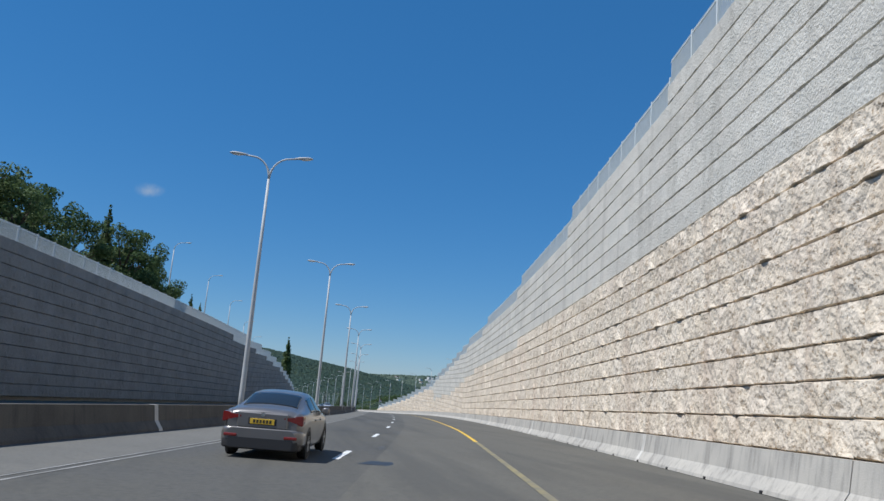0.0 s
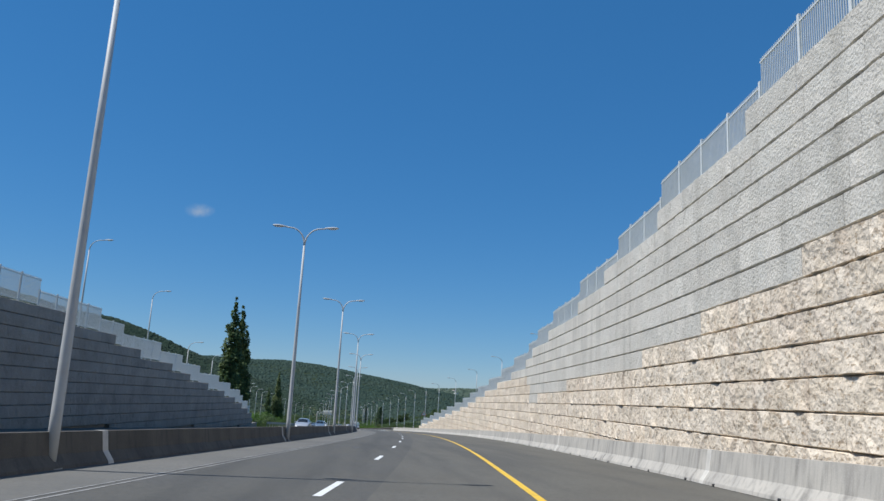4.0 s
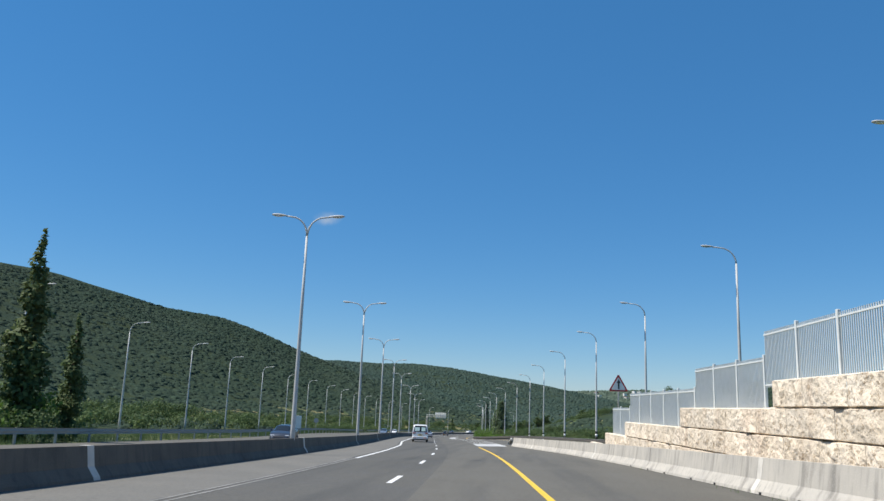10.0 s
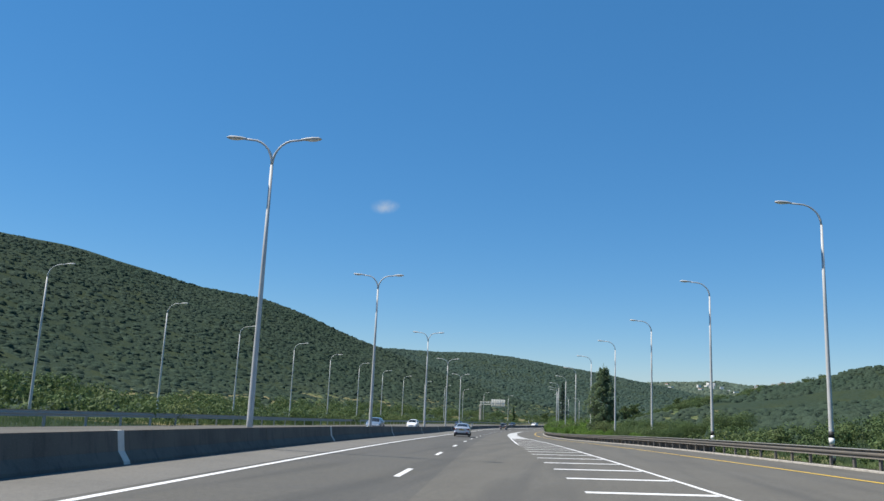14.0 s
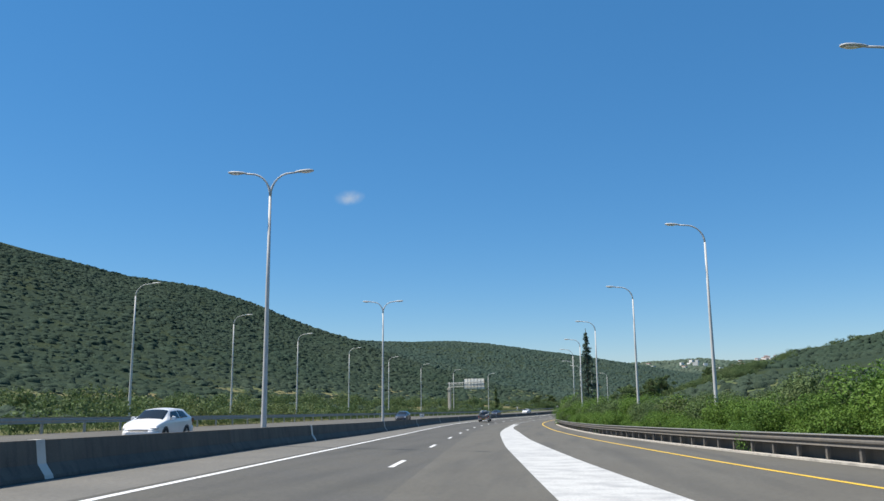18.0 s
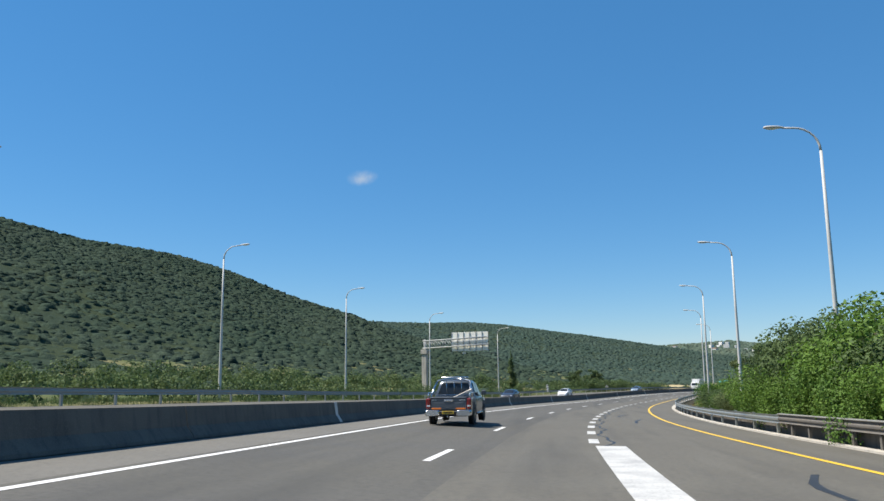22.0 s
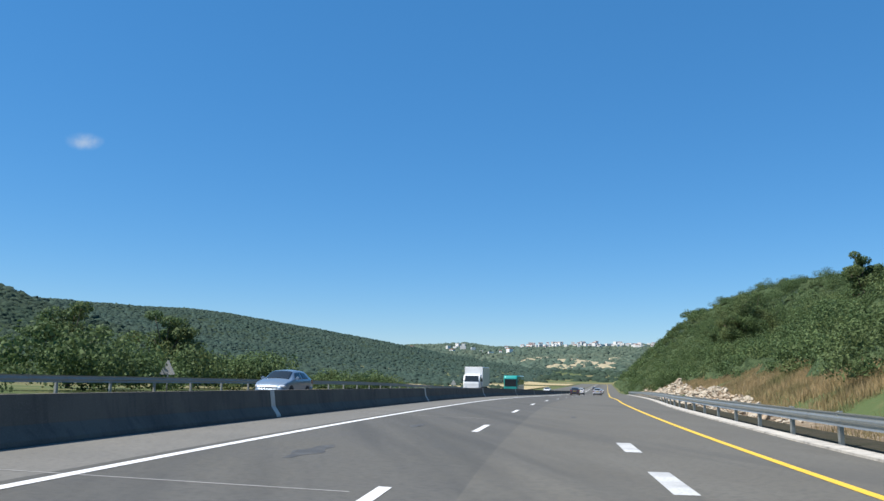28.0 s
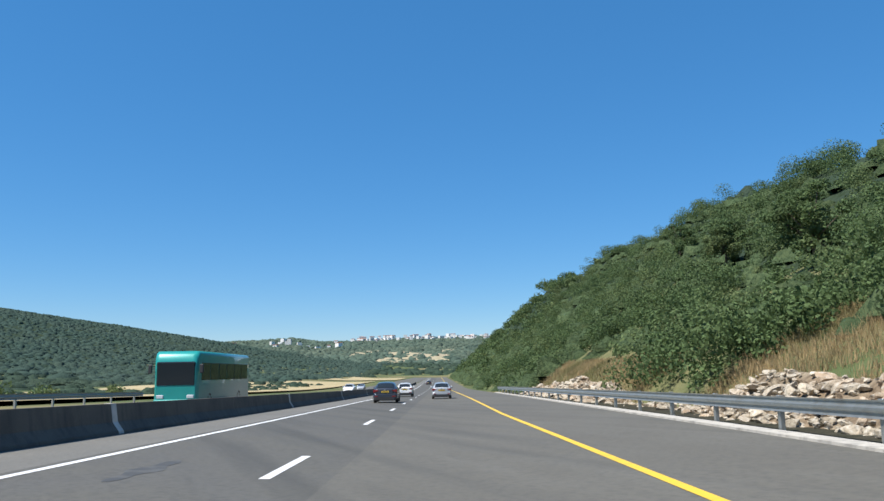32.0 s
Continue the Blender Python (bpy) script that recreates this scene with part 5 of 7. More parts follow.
put_copies(broad_tree(42, 6.0, 3.0), [(650, 19, 0, 0.95), (697, 22, 2, 1.2), (712, 24, 3, 1.2), (836, 27, 1, 0.85), (846, 22, 2, 0.85), (868, 25, 5, 0.8), (893, 29, 0, 0.75), (775, 29, 4, 1.15), (800, 31, 1, 1.1), (230, -29, 2, 0.8), (240, -32, 1, 0.9), (252, -33, 3, 0.9), (757, -30, 1, 0.95), (748, -31, 3, 0.9)])

put_copies(broad_tree(43, 7.2, 3.6, 60, 42000, 0.07), [(824, 22, 3, 1.12), (828.5, 24.5, 1, 1.05)])

# ---- rock cut under the right-hand hill ----
def rock_mesh(seed):
    q = np.random.default_rng(seed)
    bm = bmesh.new()
    bmesh.ops.create_icosphere(bm, subdivisions=2, radius=1)
    dirs = [Vector(q.normal(size=3)).normalized() for _ in range(9)]
    for v in bm.verts:
        c = v.co.copy()
        for n in dirs:
            over = c.dot(n) - 0.5
            if over > 0:
                c -= n * over
        v.co = c + Vector(q.normal(0, 0.015, 3))
    me = bpy.data.meshes.new("rock")
    bm.to_mesh(me)
    bm.free()
    me.materials.append(ROCK)
    return me


CUT_HIGH = table((728, 0), (745, 0.5), (755, 1.15), (785, 1.9), (800, 2.1), (815, 1.7), (826, 1.2), (831, 0.2), (841, 0.2), (846, 1.2), (862, 1.5), (878, 1.1), (884, 0.0))


def cut_point(s, u, q=0.0):
    """A point on the rock cut at a share u of its height."""
    high = float(CUT_HIGH(s)) * (0.8 + 0.16 * math.sin(s / 5) + 0.13 * math.sin(s / 1.7))
    return place(s, 8.15 + 1.85 * u + q, -0.1 + high * u)


def rock_face():
    """An uneven rock cut along the foot of the hill."""
    q = np.random.default_rng(3)
    ss = np.arange(726, 886, 0.5)
    n, verts = 8, []
    for s in ss:
        for k in range(n):
            u = k / (n - 1)
            jut = 0.2 * math.sin(s * 0.9 + k * 1.7) * math.sin(s * 0.37 + k) + q.normal(0, 0.08)
            verts.append(cut_point(s + q.normal(0, 0.1), u, 0.15 + (jut if 0 < k < n - 1 else 0)))
    i, j = np.meshgrid(np.arange(len(ss) - 1), np.arange(n - 1), indexing="ij")
    a = (i * n + j).ravel()
    return fast_mesh(verts, np.vstack([np.stack([a, a + n, a + n + 1], 1), np.stack([a, a + n + 1, a + 1], 1)]))


CUT_EARTH = material("cut_earth", (0.2, 0.15, 0.1), 0.95, grain=[(0.7, (0.3, 0.25, 0.18), 0.8, 0.45, 0.62), (5, (0.1, 0.075, 0.05), 0.7, 0.45, 0.65)], bump=0.1, bump_scale=6, shine=0.1)
tagged(part("rock_cut", rock_face(), CUT_EARTH), "brown earth and broken limestone cut below the hillside", "rock", kind="structure")
stones = [rock_mesh(k) for k in range(6)]


def rock_place(s, u):
    size = 0.08 + 0.26 * r.random() ** 2.6
    return Matrix.Translation(cut_point(s, u)) @ Euler((r.uniform(-0.5, 0.5), r.uniform(-0.5, 0.5), r.uniform(0, 6))).to_matrix().to_4x4() @ Matrix.Diagonal((size * 1.1, size * r.uniform(0.9, 1.5), size * r.uniform(0.5, 0.9), 1))


for k in range(270):
    ob = part("rock", stones[r.randrange(6)], None)
    ob.matrix_world = rock_place(r.uniform(786, 826), r.uniform(0, 1.02))
    tagged(ob, "pale angular limestone rock on the roadside cut", "rock", "rocks of the cut")
shapes = []
for me in stones:
    co, tri = np.empty(len(me.vertices) * 3), np.empty(len(me.polygons) * 3, np.int32)
    me.vertices.foreach_get("co", co)
    me.polygons.foreach_get("vertices", tri)
    shapes.append((co.reshape(-1, 3), tri.reshape(-1, 3)))
vs, ts, at = [], [], 0
for k in range(3300):
    s = r.uniform(735, 884)
    if r.random() * 1.6 > CUT_HIGH(s) + 0.2:
        continue
    co, tri = shapes[r.randrange(6)]
    vs.append(np.c_[co, np.ones(len(co))] @ np.array(rock_place(s, r.uniform(0, 1.03))).T[:, :3])
    ts.append(tri + at)
    at += len(co)
tagged(part("rubble", fast_mesh(np.vstack(vs), np.vstack(ts)), ROCK), "pale limestone rubble covering the roadside cut", "rock", kind="stuff")
leafy_stuff("rock_shrubs", [(s, 9.5 + r.uniform(-0.2, 0.5), size) for s, size in ((752, 0.5), (761, 0.4), (774, 0.7), (776, 0.6), (789, 0.55), (797, 0.75), (799, 0.6), (806, 0.45), (813, 0.5), (820, 0.4), (851, 0.6), (856, 0.45), (868, 0.5))], 900, 0.035, LEAF_DARK, "small grey-green bushes growing between the rocks of the cut", 23)
for s, d, size in ((812, 14.5, 0.55), (809, 15.0, 0.35), (776, 13.6, 0.3), (860, 12.0, 0.3)):
    ob = part("boulder", stones[int(s) % 6], None)
    ob.matrix_world = onto_land(s, d, s, size, 0.1)
    tagged(ob, "grey limestone boulder in the dry grass", "rock", "boulders on the slope")
for k in range(34):
    ob = part("outcrop", stones[k % 6], None)
    s, d = r.uniform(345, 440), r.uniform(34, 75)
    ob.matrix_world = onto_land(s, d, k, r.uniform(0.5, 1.3), 0.1) @ Matrix.Diagonal((1.5, 1.2, 0.7, 1))
    tagged(ob, "pale limestone outcrop among the green scrub", "rock", "outcrops on the low hill")


def grass_tufts(name, s0, s1, d0, d1, count, tall, mat, label, seed, test=None):
    """Blades of grass as narrow triangles, joined."""
    q = np.random.default_rng(seed)
    s, d = q.uniform(s0, s1, count), q.uniform(d0, d1, count)
    if test is not None:
        m = test(s, d)
        s, d = s[m], d[m]
    n = len(s)
    p = place(s, d, 0, False)
    p[:, 2] += land(s, d) + cross(s, d) - 0.05
    k = 7
    p = np.repeat(p, k, 0) + np.c_[q.normal(0, 0.2, (n * k, 2)), np.zeros(n * k)]
    a = q.uniform(0, 6.28, n * k)
    side = np.stack([np.cos(a), np.sin(a), 0 * a], 1) * 0.014
    tip = np.c_[q.normal(0, 0.18, (n * k, 2)), q.uniform(0.5, 1.1, n * k)] * tall
    verts = np.stack([p - side, p + side, p + tip], 1).reshape(-1, 3)
    return tagged(part(name, fast_mesh(verts, np.arange(n * k * 3).reshape(-1, 3)), mat), label, "grass", kind="stuff")


grass_tufts("dry_grass", 735, 832, 9.9, 16, 17000, 0.45, DRY, "straw-coloured dry grass on the hillside above the rocks", 1, lambda s, d: bumpy(s, d, 6, 1) > -0.6)
grass_tufts("dry_grass", 840, 890, 9.6, 13, 4500, 0.42, DRY, "straw-coloured dry grass bank above the guardrail", 5)
grass_tufts("dry_grass", 600, 735, 8.2, 14, 6000, 0.4, DRY, "dry grass mixed with weeds behind the guardrail", 2, lambda s, d: (d > GUARD(s) + 1) & (bumpy(s, d, 5, 3) > -0.2))
grass_tufts("rough_grass", 318, 440, 15, 30, 9000, 0.4, LEAF_DARK, "rough green grass on the low ground by the slip road", 3, lambda s, d: d > GUARD(s) + 0.8)
leafy_stuff("low_scrub", [(r.uniform(322, 425), r.uniform(17, 46), r.uniform(0.7, 1.6)) for _ in range(260)], 300, 0.1, LEAF_DARK, "dark green bushes on the low ground beyond the guardrail", 16)
grass_tufts("green_grass", 226, 700, -34, -22.8, 12000, 0.45, LEAF_DARK, "rough green grass on the verge of the oncoming road", 4)
# ---- vehicles ----
def car_paint(name, colour, metal=0.4):
    return material(name, colour, 0.32, metal, grain=[(1.5, tuple(c * 0.8 for c in colour), 0.4, 0.45, 0.7)], coat=0.6)


GLASS_DARK = material("tinted_window", (0.02, 0.026, 0.032), 0.08, 0.0, shine=0.35)
RUBBER = material("tyre_rubber", (0.02, 0.02, 0.02), 0.85, grain=[(20, (0.04, 0.038, 0.035), 0.5, 0.4, 0.7)])
RIM = material("alloy_rim", (0.45, 0.46, 0.47), 0.35, 0.8)
TAIL = material("red_tail_light", (0.2, 0.018, 0.016), 0.2, coat=0.5)
HEADLIGHT = material("clear_headlight", (0.7, 0.72, 0.75), 0.15, 0.3, coat=0.5)
AMBER = material("amber_reflector", (0.6, 0.16, 0.02), 0.3)
PLATE = material("yellow_number_plate", (0.75, 0.48, 0.04), 0.5)
TRIM = material("black_plastic", (0.03, 0.03, 0.032), 0.6)
CHROME = material("chrome", (0.62, 0.62, 0.62), 0.22, 1.0)


def loft(rows, seg=4):
    """Closed body: rows along y of (y, half width, low z, high z, corner)."""
    bm = bmesh.new()
    rings = []
    for y, w, z0, z1, c in rows:
        c = min(c, w * 0.9, (z1 - z0) * 0.45)
        pts = []
        for cx, cz, a0 in ((w - c, z0 + c * 0.6, -90), (w - c, z1 - c, 0), (-w + c, z1 - c, 90), (-w + c, z0 + c * 0.6, 180)):
            for k in range(seg + 1):
                a = radians(a0 + 90 * k / seg)
                pts.append((cx + c * math.cos(a), cz + c * math.sin(a) * (0.6 if a0 in (-90, 180) else 1)))
        rings.append([bm.verts.new((x, y, z)) for x, z in pts])
    n = len(rings[0])
    for a, b in zip(rings, rings[1:]):
        for k in range(n):
            bm.faces.new((a[k], a[(k + 1) % n], b[(k + 1) % n], b[k])).smooth = True
    bm.faces.new(rings[0][::-1]), bm.faces.new(rings[-1])
    return bm


def panel(points, thick=0.012):
    """A thin slab over a polygon of points, out along its normal."""
    bm = bmesh.new()
    a = [Vector(p) for p in points]
    n = (a[1] - a[0]).cross(a[2] - a[0]).normalized()
    lo, hi = [bm.verts.new(p - n * 0.05) for p in a], [bm.verts.new(p + n * thick) for p in a]
    bm.faces.new(hi), bm.faces.new(lo[::-1])
    for k in range(len(a)):
        j = (k + 1) % len(a)
        bm.faces.new((lo[k], lo[j], hi[j], hi[k]))
    return bm


def wheel(parent, x, y, radius, width=0.21):
    side = 1 if x > 0 else -1
    bm = bmesh.new()
    prof = [(0.62, 0.5), (0.9, 0.5), (1.0, 0.36), (1.0, -0.36), (0.9, -0.5), (0.62, -0.5)]
    rings = [[bm.verts.new((q * width, math.cos(a) * p * radius, math.sin(a) * p * radius)) for p, q in prof] for a in (2 * math.pi * k / 24 for k in range(24))]
    for k in range(24):
        a, b = rings[k], rings[(k + 1) % 24]
        for i in range(len(prof)):
            j = (i + 1) % len(prof)
            bm.faces.new((a[i], a[j], b[j], b[i])).smooth = True
    w = part("wheel", bm, RUBBER, parent)
    w.location = (x, y, radius)
    bm = bmesh.new()
    bmesh.ops.create_cone(bm, cap_ends=True, segments=20, radius1=radius * 0.63, radius2=radius * 0.6, depth=width * 0.8, matrix=Matrix.Rotation(math.pi / 2 * side, 4, "Y"))
    for k in range(5):
        box(side * width * 0.4, side * width * 0.4 + side * 0.02, -0.03, 0.03, 0.03, radius * 0.58, 0, bm, Matrix.Rotation(2 * math.pi * k / 5, 4, "X"))
    part("rim", bm, RIM, w)
    return w


def greenhouse(thing, paint, rear, top_rear, top_front, front, zb, zt, wb, wt, pillars, rear_glass=(0.1, 0.9), roof_name="roof"):
    """The cabin over the belt line: painted shell and separate panes. Ends are y values at belt and roof."""
    rows = []
    for u in (0, 0.5, 0.85, 1):
        rows.append((rear + (top_rear - rear) * u, wb + (wt - wb) * u, zb - 0.06, zb + (zt - zb) * (1 - (1 - u) ** 1.3) + 0.001, 0.12))
    rows += [((top_rear + top_front) / 2, wt + 0.01, zb - 0.06, zt + 0.03, 0.14)]
    for u in (1, 0.85, 0.5, 0):
        rows.append((front + (top_front - front) * u, wb + (wt - wb) * u, zb - 0.06, zb + (zt - zb) * (1 - (1 - u) ** 1.15) + 0.001, 0.12))
    bm = bmesh.new()
    def ring(y, z, w_low, w_high):
        pts = [(w_low, zb - 0.06), (w_low, zb), (w_high, max(z - 0.09, zb)), (w_high - 0.05, max(z - 0.03, zb)), (w_high - 0.2, z), (0, z + 0.015)]
        pts += [(-x, q) for x, q in pts[-2::-1]]
        return [bm.verts.new((x, y, q)) for x, q in pts]
    def wide(u):
        return wb + (wt - wb) * u
    rings = [ring(rear + (top_rear - rear) * u, zb + (zt - zb) * u, wb, wide(u)) for u in (0.0, 0.35, 0.7, 0.93)]
    rings += [ring(top_rear + (top_front - top_rear) * u, zt + 0.025 * math.sin(math.pi * u), wb, wt) for u in (0.08, 0.35, 0.65, 0.92)]
    rings += [ring(front + (top_front - front) * u, zb + (zt - zb) * u, wb, wide(u)) for u in (0.93, 0.7, 0.35, 0.0)]
    n = len(rings[0])
    for a, b in zip(rings, rings[1:]):
        for k in range(n - 1):
            bm.faces.new((a[k], a[k + 1], b[k + 1], b[k])).smooth = True
    bm.faces.new(rings[0][::-1]), bm.faces.new(rings[-1])
    bmesh.ops.recalc_face_normals(bm, faces=bm.faces)
    part(roof_name, bm, paint, thing)
    u0, u1 = rear_glass
    def end(y0, y1, a, b, flip):
        pts = [(-(wide(a) - 0.1), y0 + (y1 - y0) * a, zb + (zt - zb) * a), (wide(a) - 0.1, y0 + (y1 - y0) * a, zb + (zt - zb) * a), (wide(b) - 0.16, y0 + (y1 - y0) * b, zb + (zt - zb) * b), (-(wide(b) - 0.16), y0 + (y1 - y0) * b, zb + (zt - zb) * b)]
        return panel(pts[::-1] if flip else pts, 0.02)
    part("rear_window", end(rear, top_rear, u0, u1, False), GLASS_DARK, thing)
    part("windscreen", end(front, top_front, 0.06, 0.92, True), GLASS_DARK, thing)
    for side in (1, -1):
        for y0, y1, y2, y3 in pillars:
            zl, zh = zb + 0.03, zt - 0.11
            ph = (zh - zb) / (zt - zb)
            x0, x1 = wb * 1.0, wide(ph)
            pts = [(side * x0, y0, zl), (side * x0, y1, zl), (side * x1, y2, zh), (side * x1, y3, zh)]
            part("side_window", panel(pts if side > 0 else pts[::-1], 0.012), GLASS_DARK, thing)


def bars(thing, y, z, w, h, n=6):
    """A yellow plate with plain dark bars in place of its digits."""
    plate = part("number_plate", box(-w / 2, w / 2, y - 0.012, y, z, z + h, 0.004), PLATE, thing)
    for k in range(n):
        x = -w * 0.4 + w * 0.8 * (k + 0.5) / n
        part("plate_bar", box(x - w * 0.04, x + w * 0.04, y - 0.016, y - 0.012, z + h * 0.2, z + h * 0.8), BLACK, plate)


class Shell:
    """A car's smooth skin: y along, v from sill (0) over belt (0.5) to the middle of the roof (1)."""

    def __init__(self, rows):
        r = np.array(rows, float)
        self.ys = np.linspace(r[0, 0], r[-1, 0], 61)
        cols = []
        for c in range(1, r.shape[1]):
            w = np.interp(self.ys, r[:, 0], r[:, c])
            for _ in range(2):
                w[1:-1] = 0.25 * w[:-2] + 0.5 * w[1:-1] + 0.25 * w[2:]
            cols.append(w)
        self.cols = cols

    def at(self, y, v):
        zs, wm, zb, wr, zr = (np.interp(y, self.ys, c) for c in self.cols)
        rise = max(zr - zb, 0.02)
        soft = min(0.1, rise * 0.5)
        pts = [(wm * 0.93, zs), (wm * 0.985, zs + (zb - zs) * 0.3), (wm, zs + (zb - zs) * 0.66), (wm * 0.975, zb), (wr + (wm * 0.95 - wr) * 0.45, zb + rise * 0.5), (wr, zr - soft), (wr * 0.82, zr - soft * 0.3), (wr * 0.45, zr), (0, zr + 0.012)]
        knots = [0, 0.17, 0.34, 0.5, 0.62, 0.74, 0.82, 0.91, 1.0]
        k = min(max(int(np.searchsorted(knots, v, side="right")) - 1, 0), 7)
        u = (v - knots[k]) / (knots[k + 1] - knots[k])
        p = [pts[max(k - 1, 0)], pts[k], pts[k + 1], pts[k + 2] if k < 7 else (-pts[7][0], pts[7][1])]
        return tuple(0.5 * (2 * p[1][i] + (p[2][i] - p[0][i]) * u + (2 * p[0][i] - 5 * p[1][i] + 4 * p[2][i] - p[3][i]) * u * u + (3 * p[1][i] - p[0][i] - 3 * p[2][i] + p[3][i]) * u ** 3) for i in (0, 1))

    def mesh(self):
        bm, rings = bmesh.new(), []
        vs = np.linspace(0, 1, 21)
        for y in self.ys:
            half = [self.at(y, v) for v in vs]
            rings.append([bm.verts.new((x, y, z)) for x, z in half] + [bm.verts.new((-x, y, z)) for x, z in half[-2::-1]])
        for a, b in zip(rings, rings[1:]):
            for k in range(len(a) - 1):
                bm.faces.new((a[k], a[k + 1], b[k + 1], b[k])).smooth = True
            bm.faces.new((a[-1], a[0], b[0], b[-1]))
        bm.faces.new(rings[0][::-1]), bm.faces.new(rings[-1])
        bmesh.ops.recalc_face_normals(bm, faces=bm.faces)
        return bm

    def patch(self, low, high, y_low, y_high, mirror, out=0.006, nu=10, nv=8):
        """A pane that follows the skin: v from low to high; y_low, y_high: the y range at each; mirror: 0 across the middle, 1 or -1 one side."""
        bm, grid = bmesh.new(), []
        for i in range(nv + 1):
            f = i / nv
            v = low + (high - low) * f
            row = []
            for j in range(nu + 1):
                g = j / nu
                y = (y_low[0] + (y_high[0] - y_low[0]) * f) * (1 - g) + (y_low[1] + (y_high[1] - y_low[1]) * f) * g
                (x, z), (xa, za), (xb, zb) = self.at(y, v), self.at(y, max(v - 0.01, 0)), self.at(y, min(v + 0.01, 1))
                n = Vector((zb - za, 0, xa - xb))
                n = n.normalized() if n.length > 1e-6 else Vector((0, 0, 1))
                row.append((x + n.x * out, y, z + n.z * out + out * 0.3))
            grid.append(row)
        sides = (1, -1) if mirror == 0 else (mirror,)
        for side in sides:
            vert = [[bm.verts.new((x * side, y, z)) for x, y, z in row] for row in grid]
            for i in range(nv):
                for j in range(nu):
                    q = (vert[i][j], vert[i][j + 1], vert[i + 1][j + 1], vert[i + 1][j])
                    bm.faces.new(q if side > 0 else q[::-1]).smooth = True
        bmesh.ops.remove_doubles(bm, verts=bm.verts, dist=0.002)
        bmesh.ops.solidify(bm, geom=bm.faces[:], thickness=0.012)
        bmesh.ops.recalc_face_normals(bm, faces=bm.faces)
        return bm


def swept_lamp(side, w, k):
    """A lamp that wraps round the rear corner, tall outside and drawn to a point inwards."""
    bm = box(0, 1, 0, 1, 0, 1)
    for v in bm.verts:
        x, y, z = round(v.co.x), round(v.co.y), round(v.co.z)
        low, high = (0.72, 0.95) if x else (0.84, 0.9)
        v.co = (side * w * (0.5 if not x else 0.975), (0.3 if x else 0.0) if y else (-0.005 if x else -0.05), (high if z else low + 0.06 * (y and x)) * k)
    if side < 0:
        bmesh.ops.reverse_faces(bm, faces=bm.faces)
    bmesh.ops.bevel(bm, geom=list(bm.edges), offset=0.018, segments=2, affect="EDGES")
    return bm


